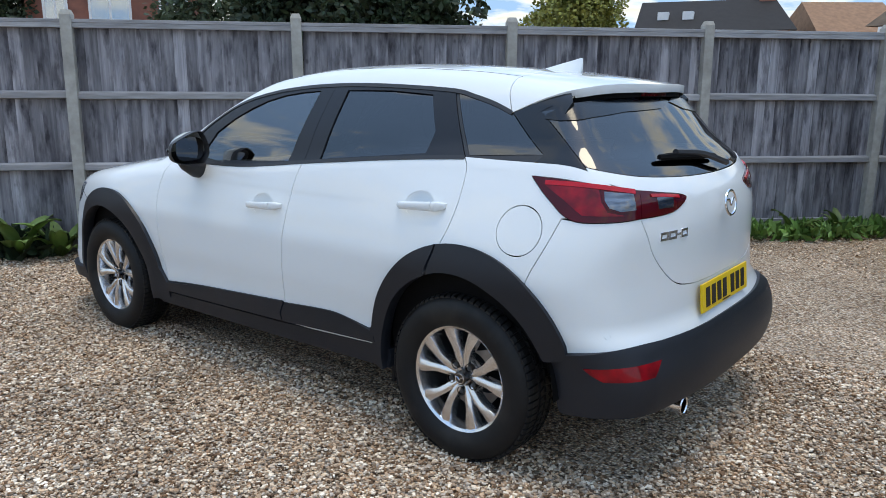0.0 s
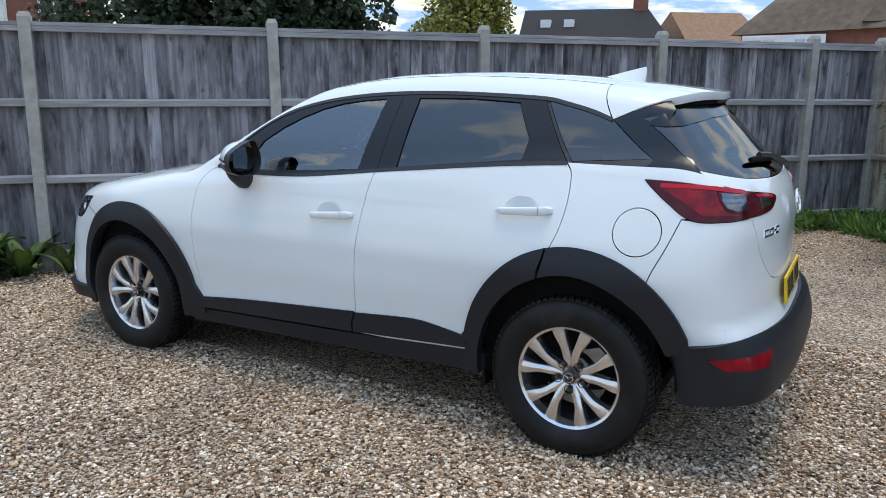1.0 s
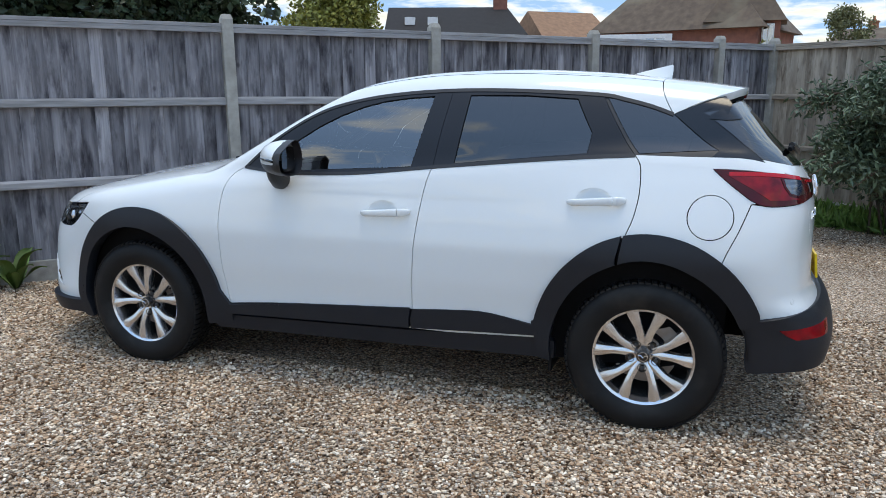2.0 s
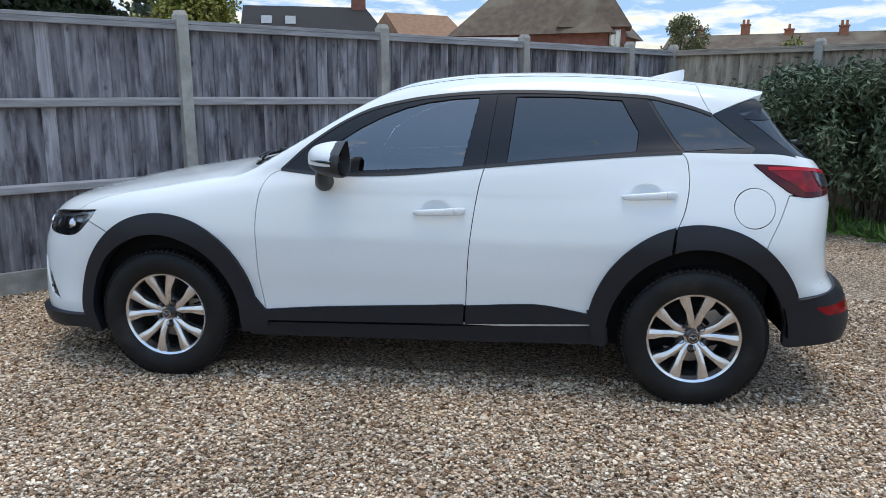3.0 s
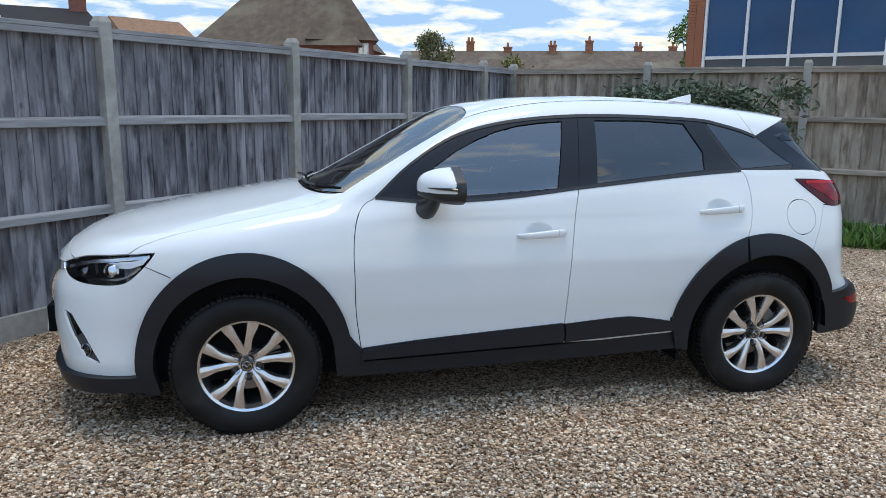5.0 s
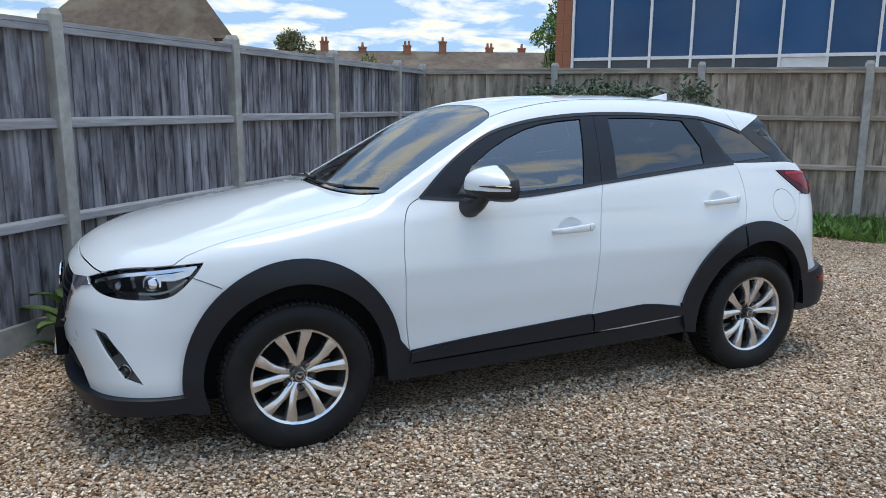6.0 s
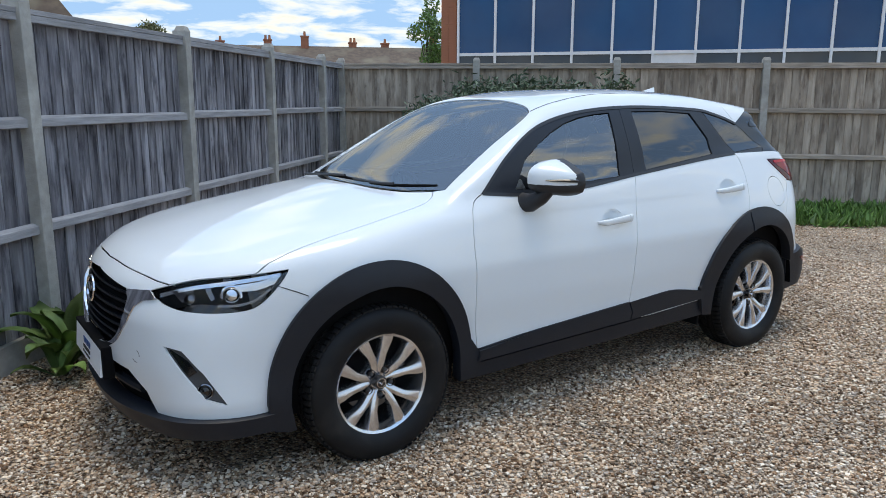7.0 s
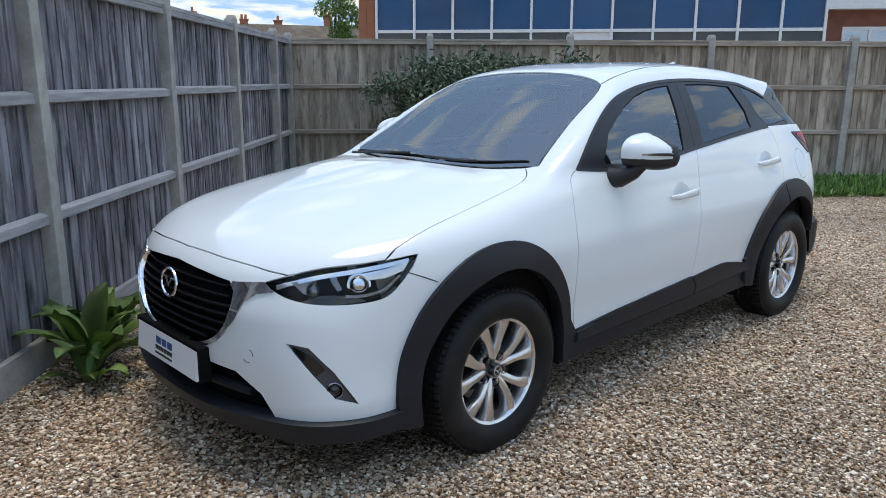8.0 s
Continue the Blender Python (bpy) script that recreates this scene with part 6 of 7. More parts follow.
def fence_panel(fence, p, q, boards, rail_mat, label, seed):
    rng = random.Random(seed)
    length = (q - p).length
    turn = math.atan2((q - p).y, (q - p).x)
    root = new("fence_panel")
    root.parent = fence
    root["label"] = label
    root.matrix_basis = Matrix.Translation(p) @ Matrix.Rotation(turn, 4, "Z")
    a, b = 0.030, length - 0.030
    n = max(1, round((b - a) / 0.103))
    for k in range(n):
        ob = new("board", rng.choice(boards))
        ob.parent = root
        x = a + (b - a - 0.015) * k / n
        ob.matrix_basis = Matrix.Translation((x, 0.030 + rng.uniform(-0.003, 0.003), 0.155)) @ Matrix.Rotation(rng.uniform(-0.004, 0.004), 4, "Y") @ Matrix.Rotation(0.02 + rng.uniform(-0.012, 0.012), 4, "Z") @ Matrix.Diagonal(((b - a) / n / 0.103, 1, 1, 1))
    for z in (0.74, 1.335):
        bm = bmesh.new()
        box(bm, (a - 0.02, -0.030, z - 0.034), (b + 0.02, 0.014, z + 0.034), bevel=0.004)
        for v in bm.verts:
            v.co.z += 0.006 * math.sin(v.co.x * 2 + seed)
            if v.co.y < -0.02:
                v.co.z -= 0.014 if v.co.z > z else -0.006
        part("rail", bm, rail_mat, root)
    bm = bmesh.new()
    box(bm, (a - 0.01, -0.030, 1.875), (b + 0.01, 0.014, 1.915), bevel=0.003)
    part("top_rail", bm, rail_mat, root)
    bm = bmesh.new()
    box(bm, (a - 0.01, -0.032, 1.916), (b + 0.01, 0.045, 1.945), bevel=0.003)
    part("capping", bm, rail_mat, root)
    bm = bmesh.new()
    box(bm, (a - 0.02, -0.015, -0.05), (b + 0.02, 0.022, 0.16), bevel=0.004)
    part("gravel_board", bm, rail_mat if seed % 2 else CONCRETE, root)
    return root


bm = bmesh.new()
box(bm, (-0.045, -0.052, -0.3), (0.045, 0.055, 1.985), bevel=0.006)
tops = [v for v in bm.verts if v.co.z > 1.9]
made = bmesh.ops.create_cone(bm, cap_ends=True, segments=4, radius1=0.064, radius2=0.044, depth=0.035, matrix=Matrix.Translation((0, -0.005, 2.0)) @ Matrix.Rotation(radians(45), 4, "Z"))
post_mesh = bpy.data.meshes.new("fence_post")
bm.to_mesh(post_mesh)
bm.free()
post_mesh.materials.append(CONCRETE)


def fence_post(fence, p, turn, lean):
    ob = new("fence_post", post_mesh)
    ob.parent = fence
    ob["label"] = "grey concrete post"
    ob.matrix_basis = Matrix.Translation(p) @ Matrix.Rotation(turn, 4, "Z") @ Matrix.Rotation(lean, 4, "Y")


turn_a, turn_b = math.atan2(ALONG_A.y, ALONG_A.x), math.atan2(ALONG_B.y, ALONG_B.x)
grey_fence = tagged(new("fence"), "weathered grey close-board timber fence with concrete posts", "fence")
brown_fence = tagged(new("fence"), "weathered brown close-board timber fence with concrete posts", "fence")
stops_a = [-3.72, -1.86, 0.0, 1.872, 3.726, 5.596, 7.410, 8.343]
for k, s in enumerate(stops_a):
    fence_post(grey_fence, A0 + ALONG_A * s, turn_a, (0.012, -0.008, 0.006, -0.010, 0.004, -0.004, 0.006, 0.0)[k])
for k, (s, e) in enumerate(zip(stops_a, stops_a[1:])):
    fence_panel(grey_fence, A0 + ALONG_A * s, A0 + ALONG_A * e, GREYBOARDS, RAIL, "grey boarded panel", 10 + k)
stops_b = [0.0, 1.87, 3.72, 5.64, 7.53, 9.40, 11.25]
for k, s in enumerate(stops_b[1:]):
    fence_post(brown_fence, A1 + ALONG_B * s, turn_b, (0.0, 0.004, -0.008, 0.02, -0.006, 0.004)[k])
for k, (s, e) in enumerate(zip(stops_b, stops_b[1:])):
    fence_panel(brown_fence, A1 + ALONG_B * s, A1 + ALONG_B * e, BROWNBOARDS, RAILB, "brown boarded panel", 30 + k)


# ---- plants ----
def leaf_cloud(name, centres, normals, size, aspect, mat, rng, parent=None, label=""):
    """Many small folded leaves in one mesh."""
    n = len(centres)
    d = rng.normal(size=(n, 3)) + normals
    d /= np.linalg.norm(d, axis=1, keepdims=True)
    u = np.cross(d, rng.normal(size=(n, 3)))
    u /= np.linalg.norm(u, axis=1, keepdims=True) + 1e-9
    s = (size * rng.uniform(0.6, 1.4, n))[:, None]
    side = np.cross(u, d) * s * aspect
    a = centres - d * s * 0.1
    v = np.stack([a, centres + side + d * s * 0.45, centres + d * s + u * s * 0.12, centres - side + d * s * 0.45], 1).reshape(-1, 3)
    k = 4 * np.arange(n)
    f = np.concatenate([np.stack([k, k + 1, k + 2], 1), np.stack([k, k + 2, k + 3], 1)])
    return link(name, v, f, mat, parent, label, smooth=False)


def clumps(rng, blobs, per):
    """Points on the shells of uneven blobs (x, y, z, r)."""
    out, nor = [], []
    for x, y, z, r in blobs:
        k = int(per * r * r)
        d = rng.normal(size=(k, 3))
        d /= np.linalg.norm(d, axis=1, keepdims=True)
        q = r * (0.55 + 0.5 * rng.random((k, 1)) ** 0.5) * (1 + 0.25 * np.sin(5 * d[:, :1] + x) * np.cos(4 * d[:, 1:2] + y))
        out.append(np.array([x, y, z]) + d * q)
        nor.append(d * 0.8 + np.array([0, 0, 0.1]))
    return np.vstack(out), np.vstack(nor)


def tree(base, height, spread, mat, label, seed, leaf=0.16, per=420, blobs=26, name="tree", category="tree", low=0.35):
    rng = np.random.default_rng(seed)
    root = tagged(new(name), label, category)
    bm = bmesh.new()
    bx, by = base
    tube(bm, [(bx, by, -0.1), (bx + 0.1, by, height * 0.3), (bx - 0.1, by + 0.1, height * 0.65), (bx, by, height * 0.9)], [spread * 0.09, spread * 0.07, spread * 0.045, 0.02], 9)
    part("trunk", bm, BARK, root, smooth=True)
    parts_ = []
    for k in range(blobs):
        a, u = rng.uniform(0, 6.283), rng.uniform(low, 1.0)
        wide = spread * (0.25 + 0.85 * math.sin(math.pi * (0.15 + 0.8 * (u - low) / (1 - low))))
        r = rng.uniform(0.22, 0.42) * spread
        rad = wide * rng.uniform(0.2, 0.85)
        parts_.append((bx + rad * math.cos(a), by + rad * math.sin(a), height * u - r * 0.5, r))
    for k in range(6):
        x, y, z, r = parts_[k]
        bm = bmesh.new()
        tube(bm, [(bx, by, height * 0.3 + 0.05 * k), ((bx + x) / 2, (by + y) / 2, (height * 0.35 + z) / 2), (x, y, z)], [spread * 0.035, spread * 0.025, 0.01], 6)
        part("limb", bm, BARK, root, smooth=True)
    c, n = clumps(rng, parts_, per)
    leaf_cloud("crown", c, n, leaf, 0.35, mat, rng, root)
    return root


tree((-14.0, 11.0), 7.5, 1.9, LEAFDARK, "tall dark green leafy tree behind the fence", 3, leaf=0.2, per=900, blobs=34, low=0.2)
tree((-24.3, 7.1), 6.5, 1.5, LEAFDARK, "dark green leafy tree beside the brick house", 25, leaf=0.2, per=800, blobs=30, low=0.2)
tree((-12.6, 12.5), 8.0, 2.0, LEAFDARK, "tall dark green leafy tree behind the fence", 4, leaf=0.2, per=900, blobs=34, low=0.2)
tree((-11.3, 13.7), 7.0, 1.7, LEAFDARK, "dark green leafy tree behind the fence", 5, leaf=0.2, per=900, blobs=34, low=0.2)
tree((-15.9, 9.9), 6.4, 1.5, LEAFGREY, "grey-green leafy tree behind the fence", 15, leaf=0.16, per=900, blobs=30, low=0.2)
tree((-18.3, 35.0), 7.6, 3.3, LEAFLIGHT, "yellow-green leafy tree beyond the fence", 6, leaf=0.20, per=520, blobs=36, low=0.3)
tree((7.07, 35.08), 5.1, 1.25, LEAFOLIVE, "rounded olive-green bush beyond the fence", 7, leaf=0.11, per=2200, name="bush", category="bush", low=0.2)
tree((4.2, 41.0), 4.7, 1.2, LEAFLIGHT, "small green tree beyond the fence", 8, leaf=0.2, per=300)


def shrub_of_canes(base, label, seed):
    """An arching shrub with long narrow leaves and brown flower spikes."""
    rng = np.random.default_rng(seed)
    root = tagged(new("bush"), label, "bush")
    pts, nor, tips = [], [], []
    for k in range(42):
        a = rng.uniform(0, 6.283)
        reach, tall = rng.uniform(0.2, 0.7), rng.uniform(0.7, 1.66)
        p0 = Vector((base[0] + rng.normal(0, 0.12), base[1] + rng.normal(0, 0.12), 0))
        away = Vector((math.cos(a), math.sin(a), 0))
        away = away if away.dot(IN_B) > -0.25 else away - IN_B * away.dot(IN_B) * 1.6
        p1 = p0 + away * reach * 0.45 + Vector((0, 0, tall * 0.75))
        p2 = p0 + away * reach + Vector((0, 0, tall))
        p3 = p2 + away * 0.28 - Vector((0, 0, 0.10))
        path = [Vector(q) for q in curve([p0, p1, p2, p3], 5)]
        bm = bmesh.new()
        tube(bm, path, [0.012 - 0.0006 * i for i in range(len(path))], 5)
        part("cane", bm, BARK, root)
        for i, q in enumerate(path[4:]):
            m = 32
            pts.append(np.array(q) + rng.normal(0, 0.075, (m, 3)))
            nor.append(np.tile(np.array(away * 0.5 + Vector((0, 0, -0.25))), (m, 1)))
        tips.append((p2, p3 + away * 0.10 - Vector((0, 0, 0.06))))
    pts, nor = np.vstack(pts), np.vstack(nor)
    pts[:, 2] = np.maximum(pts[:, 2], 0.05)
    back_ = (pts[:, 0] - A1.x) * IN_B.x + (pts[:, 1] - A1.y) * IN_B.y
    ok = (back_ > 0.06) | (pts[:, 2] > 2.0)
    leaf_cloud("leaves", pts[ok], nor[ok], 0.074, 0.18, LEAFGREY, rng, root)
    for a, b in tips[:16]:
        bm = bmesh.new()
        tube(bm, [a, (a + b) / 2 + Vector((0, 0, 0.02)), b], [0.010, 0.016, 0.004], 6)
        part("seed_head", bm, DEADFLOWER, root)


for s, d in ((2.0, 0.45), (2.75, 0.5)):
    p = A1 + ALONG_B * s + IN_B * d
    shrub_of_canes((p.x, p.y), "arching grey-green shrub with long narrow leaves against the fence", int(s * 100))


def weeds(name, label, count, place, height, mat, seed, aspect=0.10):
    rng = np.random.default_rng(seed)
    c = place(rng, count)
    n = np.tile((0, 0, 1.3), (len(c), 1)) + 0.0
    ob = leaf_cloud(name, c, n, height, aspect, mat, rng)
    tagged(ob, label, "weeds", kind="stuff")


def bed_b(rng, k):
    s = rng.uniform(0.2, 11, k)
    d = rng.random(k) ** 1.3 * (0.62 + 0.07 * s + 0.12 * np.sin(2.3 * s))
    xy = np.array([A1.x, A1.y]) + s[:, None] * np.array(ALONG_B)[:2] + (d[:, None] + 0.04) * np.array(IN_B)[:2]
    return np.column_stack([xy, rng.uniform(0.0, 0.06, k) * (1.2 - d)])


def bed_a(s0, s1, wide):
    def f(rng, k):
        s = rng.uniform(s0, s1, k)
        d = 0.04 + rng.random(k) ** 1.6 * (wide + 0.08 * np.sin(3 * s))
        xy = np.array([A0.x, A0.y]) + s[:, None] * np.array(ALONG_A)[:2] + d[:, None] * np.array(IN_A)[:2]
        return np.column_stack([xy, rng.uniform(0, 0.10, k)])
    return f


weeds("grass_weeds", "bright green grass and weeds along the brown fence", 15000, bed_b, 0.145, LEAFWEED, 11)
weeds("grass_weeds", "broad green weeds at the foot of the brown fence", 2600, bed_b, 0.13, LEAFWEED, 12, 0.33)
weeds("ground_weeds", "low dark green weeds at the foot of the grey fence", 1500, bed_a(5.4, 8.2, 0.34), 0.10, LEAFWEED, 13, 0.28)
weeds("ground_weeds", "low dark green weeds at the foot of the grey fence", 1300, bed_a(-3.2, -0.2, 0.34), 0.17, LEAFDARK, 14, 0.34)


def dock_leaf_mesh(seed):
    rng = random.Random(seed)
    bm = bmesh.new()
    rows = []
    for k in range(9):
        u = k / 8
        w = 0.055 * math.sin(math.pi * min(1, 0.08 + 0.92 * u ** 0.8)) ** 0.8
        x, z = 0.30 * u, 0.20 * math.sin(1.9 * u) - 0.02 * u
        rows.append([bm.verts.new((x, s * w, z + (0.018 * abs(s)) + 0.006 * math.sin(9 * u + 3 * s + seed))) for s in (-1, -0.5, 0, 0.5, 1)])
    for a, b in zip(rows, rows[1:]):
        for i in range(4):
            bm.faces.new((a[i], a[i + 1], b[i + 1], b[i]))
    bmesh.ops.solidify(bm, geom=bm.faces[:], thickness=0.0012)
    me = bpy.data.meshes.new("leaf")
    bm.to_mesh(me)
    bm.free()
    me.shade_smooth()
    me.materials.append(LEAFDOCK)
    return me


DOCK = [dock_leaf_mesh(k) for k in range(3)]


def dock_plant(p, size, n, seed):
    rng = random.Random(seed)
    root = tagged(new("dock_plant"), "broad-leaved green dock weed at the foot of the fence", "weed", "dock weeds by the fence")
    root.matrix_basis = Matrix.Translation(p)
    for k in range(n):
        ob = new("leaf", rng.choice(DOCK))
        ob.parent = root
        a = 2.4 * k + rng.uniform(-0.3, 0.3)
        s = size * rng.uniform(0.7, 1.2)
        ob.matrix_basis = Matrix.Rotation(a, 4, "Z") @ Matrix.Rotation(radians(rng.uniform(-28, 14)), 4, "Y") @ Matrix.Translation((0.015, 0, 0.0)) @ Matrix.Diagonal((s, s, s, 1))


for s, d, size, n in ((1.72, 0.22, 1.15, 17), (1.98, 0.20, 0.95, 12), (1.50, 0.30, 0.8, 9), (-0.15, 0.20, 1.1, 12), (-0.45, 0.25, 1.2, 14), (-0.85, 0.2, 1.0, 11), (-1.3, 0.25, 1.1, 11), (0.18, 0.18, 0.9, 9), (7.0, 0.2, 0.8, 9), (6.5, 0.22, 0.8, 9)):
    p = A0 + ALONG_A * s + IN_A * d
    dock_plant(p, size, n, int(100 * s) + 500)

# ---- houses and far things ----
def wall_box(root, name, size, m, mat, label=""):
    bm = bmesh.new()
    box(bm, (-size[0] / 2, -size[1] / 2, 0), (size[0] / 2, size[1] / 2, size[2]), m)
    return part(name, bm, mat, root, label)


def house_window(root, m, w, h, bars=1):
    """White-framed window; m at its sill's middle, looking along -y."""
    bm = bmesh.new()
    box(bm, (-w / 2, -0.02, 0), (w / 2, 0.10, h), m)
    win = part("window", bm, HOUSEGLASS, root, "dark glass")
    for lo, hi in (((-w / 2, -0.08, 0), (w / 2, 0.04, 0.09)), ((-w / 2, -0.06, h - 0.09), (w / 2, 0.04, h)), ((-w / 2, -0.06, 0.09), (-w / 2 + 0.08, 0.04, h - 0.09)), ((w / 2 - 0.08, -0.06, 0.09), (w / 2, 0.04, h - 0.09))):
        bm = bmesh.new()
        box(bm, lo, hi, m)
        part("frame", bm, WHITE, win, "white frame")
    for k in range(bars):
        x = -w / 2 + w * (k + 1) / (bars + 1)
        bm = bmesh.new()
        box(bm, (x - 0.035, -0.055, 0.09), (x + 0.035, 0.04, h - 0.09), m)
        part("mullion", bm, WHITE, win, "white bar")
    return win


def hip_roof(root, m, w, d, z0, z1, ridge, mat, over=0.35):
    bm = bmesh.new()
    w2, d2, r2 = w / 2 + over, d / 2 + over, ridge / 2
    b = [bm.verts.new(m @ Vector(p)) for p in ((-w2, -d2, z0), (w2, -d2, z0), (w2, d2, z0), (-w2, d2, z0))]
    t = [bm.verts.new(m @ Vector(p)) for p in ((-r2, 0, z1), (r2, 0, z1))]
    for f in ((b[0], b[1], t[1], t[0]), (b[1], b[2], t[1]), (b[2], b[3], t[0], t[1]), (b[3], b[0], t[0]), (b[3], b[2], b[1], b[0])):
        bm.faces.new(f)
    return part("roof", bm, mat, root)


def chimney(root, m, w, h, pots, brick=BRICKO):
    bm = bmesh.new()
    box(bm, (-w / 2, -w / 3, 0), (w / 2, w / 3, h), m)
    box(bm, (-w / 2 - 0.06, -w / 3 - 0.06, h), (w / 2 + 0.06, w / 3 + 0.06, h + 0.12), m)
    stack = part("chimney", bm, brick, root, "brick chimney stack")
    for k in range(pots):
        x = (k - (pots - 1) / 2) * w / max(pots, 1)
        bm = bmesh.new()
        tube(bm, [m @ Vector((x, 0, h + 0.1)), m @ Vector((x, 0, h + 0.5))], [0.13, 0.10], 8)
        part("chimney_pot", bm, POT, stack, "terracotta pot")


def facing(p, turn=0.0):
    """A pose at p whose -y looks to the yard's middle."""
    d = Vector((p[0], p[1] + 1.0, 0))
    return Matrix.Translation((p[0], p[1], 0)) @ Matrix.Rotation(math.atan2(d.y, d.x) - math.pi / 2 + turn, 4, "Z")


# brick house with white windows, behind the trees
house = tagged(new("house"), "red brick house with white-framed windows beyond the fence", "house")
m = Matrix.Translation((-22.3, 10.2, 0)) @ Matrix.Rotation(radians(62), 4, "Z")
wall_box(house, "wall", (5.5, 6.0, 6.6), m @ Matrix.Translation((0.55, 3.0, 0)), BRICK)
hip_roof(house, m @ Matrix.Translation((0.55, 3.0, 0)), 5.5, 6.0, 6.6, 9.0, 2.0, TILEBROWN)
for x, w in ((-1.33, 0.75), (0.31, 1.32), (2.32, 0.95)):
    house_window(house, m @ Matrix.Translation((x, -0.02, 3.35)), w, 1.5)
    house_window(house, m @ Matrix.Translation((x, -0.02, 0.9)), w, 1.4)

# dark slate house with roof lights and a chimney
house = tagged(new("house"), "far house with dark slate roof, roof lights and brick chimney", "house")
m = facing((-16.1, 50.4))
wall_box(house, "wall", (9.0, 7.0, 5.0), m, BRICK)
bm = bmesh.new()
pts = [(-5.0, -3.9, 4.9), (4.9, -3.9, 4.9), (3.6, 0, 7.15), (-5.0, 0, 7.15), (-5.0, 3.9, 4.9), (4.9, 3.9, 4.9)]
v = [bm.verts.new(m @ Vector(p)) for p in pts]
for f in ((0, 1, 2, 3), (3, 2, 5, 4), (1, 5, 2), (0, 3, 4), (0, 4, 5, 1)):
    bm.faces.new([v[i] for i in f])
part("roof", bm, TILEDARK, house, "dark slate roof")
for x in (-3.3, -1.7):
    bm = bmesh.new()
    box(bm, (x - 0.35, -2.5, 5.75), (x + 0.35, -1.6, 6.27), m)
    part("roof_light", bm, WHITE, house, "white-framed roof light")
chimney(house, m @ Matrix.Translation((3.1, 0, 6.6)), 1.0, 1.5, 2, BRICK)

house = tagged(new("house"), "far house with orange-brown gabled roof", "house")
m = facing((-9.8, 57.0), 0.5)
wall_box(house, "wall", (5.5, 6.0, 5.0), m, WHITE)
hip_roof(house, m, 5.5, 6.0, 5.0, 7.2, 5.6, TILEORANGE)

# brown hipped house with red brick upper wall
house = tagged(new("house"), "brick house with tall brown hipped tile roof", "house")
m = facing((0.6, 45.5), -0.30)
wall_box(house, "wall", (9.2, 8.0, 4.6), m, BRICK)
hip_roof(house, m, 9.2, 8.0, 4.55, 9.6, 1.6, TILEBROWN, 0.45)
m2 = facing((3.2, 42.4))
wall_box(house, "side_wing", (3.6, 3.0, 4.9), m2, BRICK, "red brick wing")
hip_roof(house, m2, 3.6, 3.0, 4.9, 8.0, 0.3, TILEBROWN, 0.3)
for x in (-0.95, 0.2, 1.2):
    house_window(house, m2 @ Matrix.Translation((x, -1.52, 3.5)), 0.62, 1.25)
wing = facing((-2.6, 41.2))
wall_box(house, "bay", (4.0, 1.2, 4.35), wing, WHITE, "white boarded bay")
house_window(house, wing @ Matrix.Translation((-1.0, -0.62, 3.45)), 1.3, 0.75)
house_window(house, wing @ Matrix.Translation((1.1, -0.62, 3.45)), 1.2, 0.75)
chimney(house, m @ Matrix.Translation((0.2, 1.0, 8.6)), 0.9, 1.6, 2)

# terrace with many chimneys
terrace = tagged(new("terraced_houses"), "long far terrace with brown roofs and orange chimneys", "houses")
mid = Vector((27.0, 61.0, 0))
m = Matrix.Translation(mid) @ Matrix.Rotation(math.atan2(57.0 - 63.1, 33.1 - 18.4), 4, "Z")
wall_box(terrace, "wall", (34, 7, 4.3), m, BRICK)
bm = bmesh.new()
v = [bm.verts.new(m @ Vector(p)) for p in ((-17, -3.9, 4.2), (17, -3.9, 4.2), (17, 0, 6.1), (-17, 0, 6.1), (-17, 3.9, 4.2), (17, 3.9, 4.2))]
for f in ((0, 1, 2, 3), (3, 2, 5, 4), (0, 3, 4), (1, 5, 2), (0, 4, 5, 1)):
    bm.faces.new([v[i] for i in f])
part("roof", bm, TILEBROWN, terrace, "brown tiled roof")
for k in range(9):
    chimney(terrace, m @ Matrix.Translation((-14.5 + 3.7 * k + 0.5 * math.sin(3 * k), 0.4 * math.cos(k), 5.55)), 0.68, 1.0 + 0.3 * math.sin(2 * k), 1 + k % 2)
tree((20.0, 60.5), 5.3, 2.0, LEAFLIGHT, "low green tree in front of the far terrace", 21, leaf=0.3, per=150)

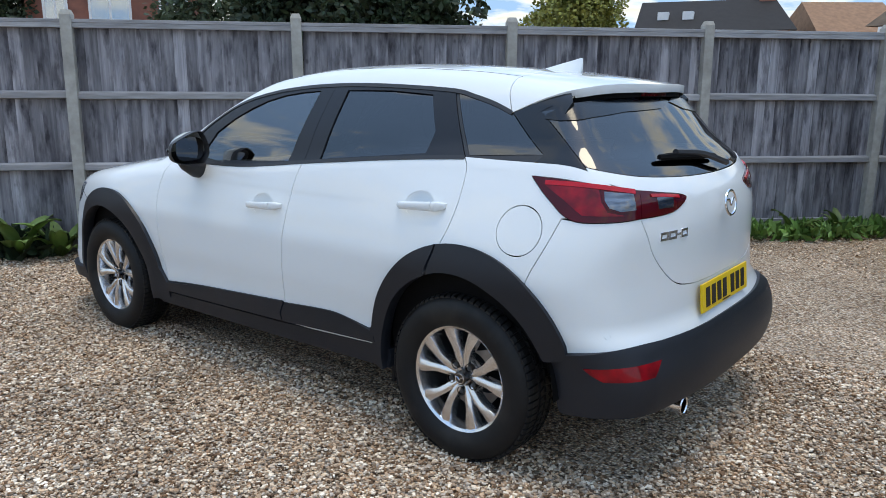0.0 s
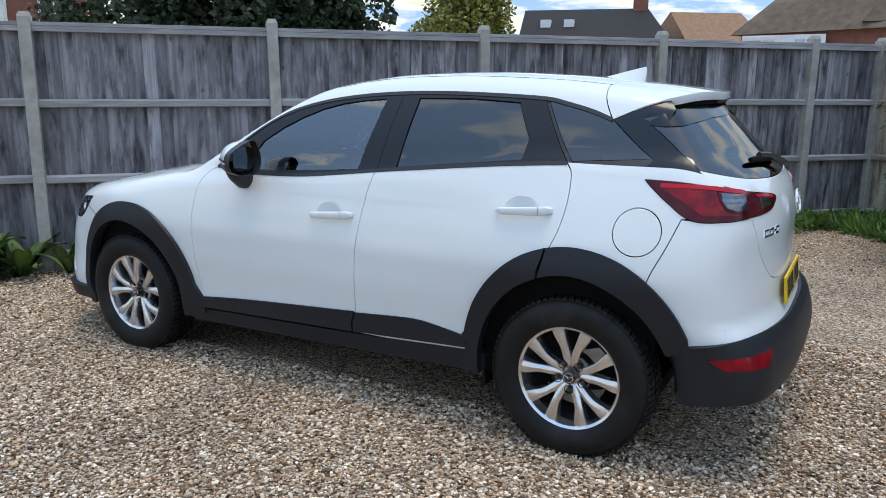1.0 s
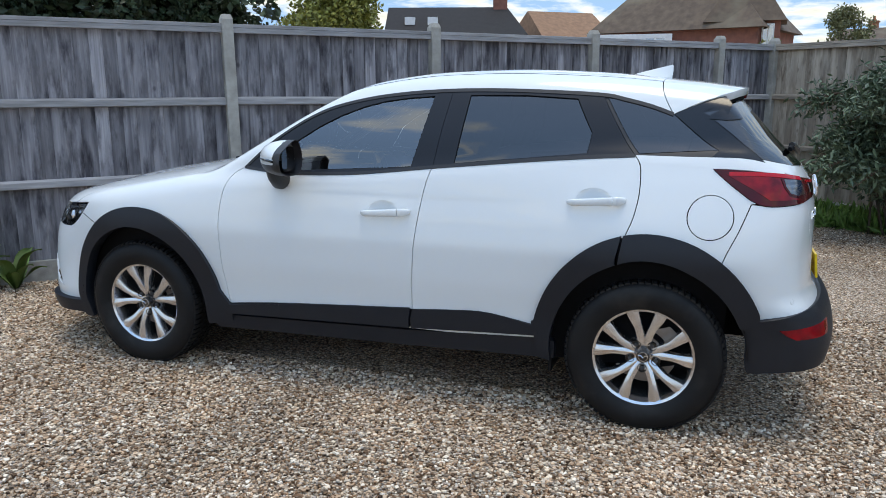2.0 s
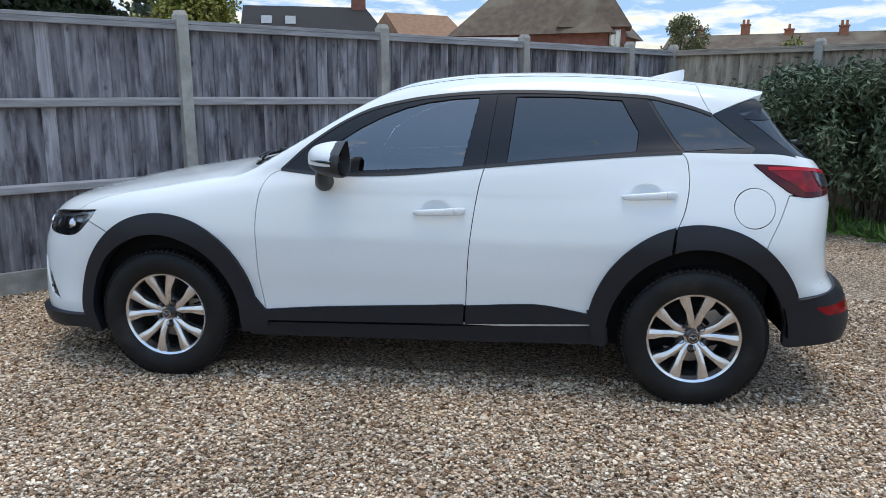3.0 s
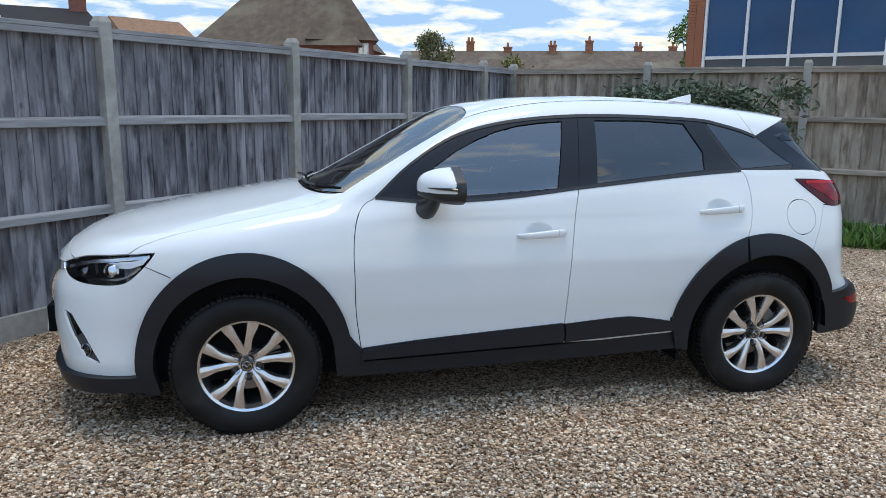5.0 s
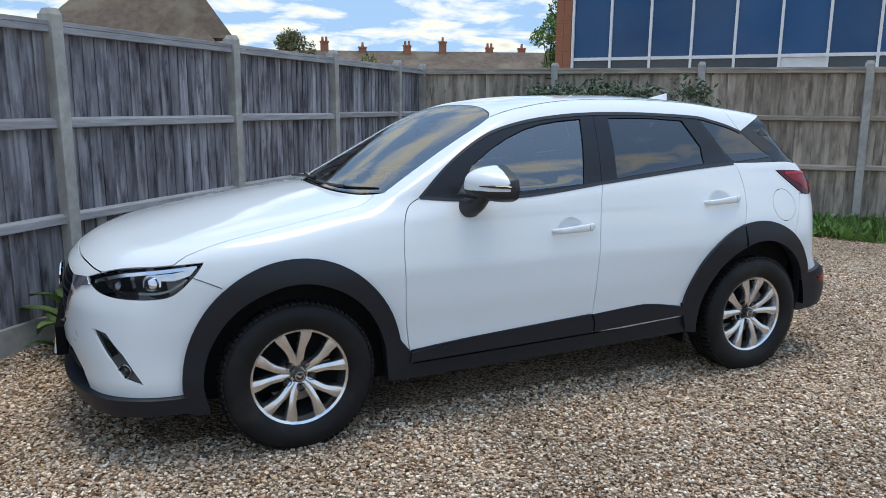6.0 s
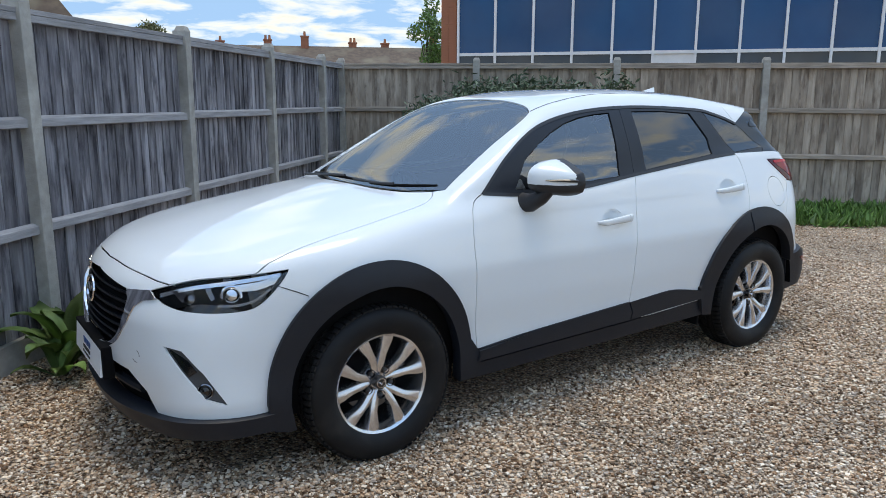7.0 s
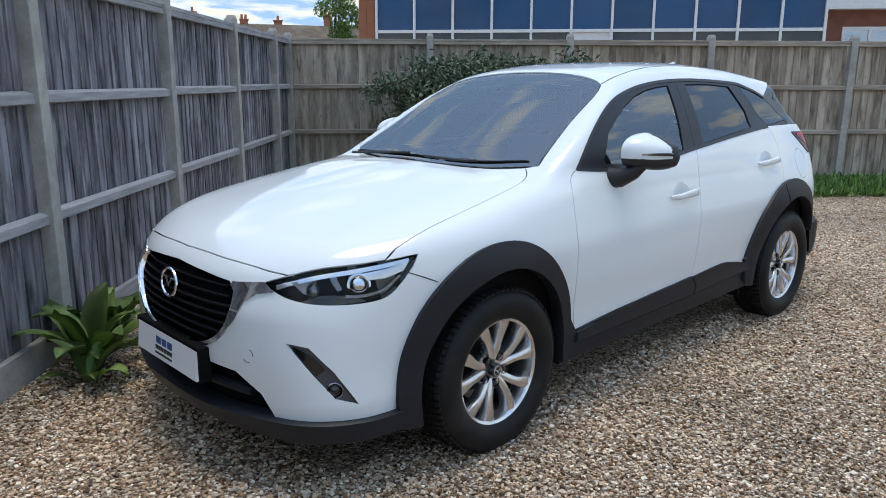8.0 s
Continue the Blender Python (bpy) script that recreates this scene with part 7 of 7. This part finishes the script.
# office with blue glass panels
office = tagged(new("office_building"), "office building with dark blue glass panels in white frames", "building")
C0, C1 = Vector((9.946, 14.08, 0)), Vector((13.815, 9.168, 0))
way = (C1 - C0).normalized()
m = Matrix.Translation(C0) @ Matrix.Rotation(math.atan2(way.y, way.x), 4, "Z")
PITCH, PANES = 1.043, 11
bm = bmesh.new()
box(bm, (0, 0.12, 0), (PITCH * PANES, 8, 6.6), m)
part("core_wall", bm, WHITE, office)
for k in range(PANES):
    bm = bmesh.new()
    box(bm, (PITCH * k + 0.03, 0.02, 2.72), (PITCH * (k + 1) - 0.03, 0.10, 4.95), m)
    part("glass_panel", bm, BLUEPANEL, office, "dark blue glass panel")
    bm = bmesh.new()
    box(bm, (PITCH * k + 0.03, 0.02, 2.30), (PITCH * (k + 1) - 0.03, 0.10, 2.64), m)
    part("lower_panel", bm, WHITE if k == 5 else OFFICEGLASS, office, "white panel" if k == 5 else "dark glass")
    bm = bmesh.new()
    box(bm, (PITCH * k + 0.03, 0.02, 5.03), (PITCH * (k + 1) - 0.03, 0.10, 6.4), m)
    part("glass_panel", bm, BLUEPANEL, office, "dark blue glass panel")
for k in range(PANES + 1):
    bm = bmesh.new()
    box(bm, (PITCH * k - 0.032, -0.05, 0.2), (PITCH * k + 0.032, 0.11, 6.5), m)
    part("mullion", bm, WHITE, office, "white mullion")
for z in (2.64, 4.95, 6.4):
    bm = bmesh.new()
    box(bm, (-0.03, -0.03, z), (PITCH * PANES + 0.03, 0.105, z + 0.08), m)
    part("transom", bm, WHITE, office, "white transom")
pier = part("brick_pier", box(bmesh.new(), (-0.50, 0.02, 0), (-0.06, 0.8, 6.6), m), BRICKO, office, "orange brick corner")
course = bpy.data.meshes.new("brick")
bm = bmesh.new()
box(bm, (0, -0.012, 0), (0.205, 0.01, 0.062))
bm.to_mesh(course)
bm.free()
course.materials.append(BRICKO)
for j in range(32):
    for i in range(2):
        ob = new("brick", course)
        ob.parent = pier
        ob.matrix_basis = m @ Matrix.Translation((-0.495 + 0.218 * i - (0.0 if j % 2 else 0.004), 0.02, 2.3 + 0.075 * j))
m3 = Matrix.Translation(C0 + way * (PITCH * PANES + 0.1) - Vector((way.y, -way.x, 0)) * -0.0) @ Matrix.Rotation(math.atan2(way.y, way.x), 4, "Z")
annex = tagged(new("annex_building"), "low red brick building with white fascia beside the office", "building")
wall_box(annex, "wall", (9, 5, 3.35), m3 @ Matrix.Translation((4.6, 5.2, 0)), BRICK)
bm = bmesh.new()
box(bm, (-0.2, 2.2, 3.35), (9.3, 8.0, 3.75), m3)
part("fascia", bm, WHITE, annex, "white fascia")
house_window(annex, m3 @ Matrix.Translation((2.3, 2.68, 1.9)), 2.2, 1.0, 2)
tree((14.2, 21.8), 5.2, 0.95, LEAFWEED, "slim green tree beside the office", 23, leaf=0.09, per=2600, blobs=22)
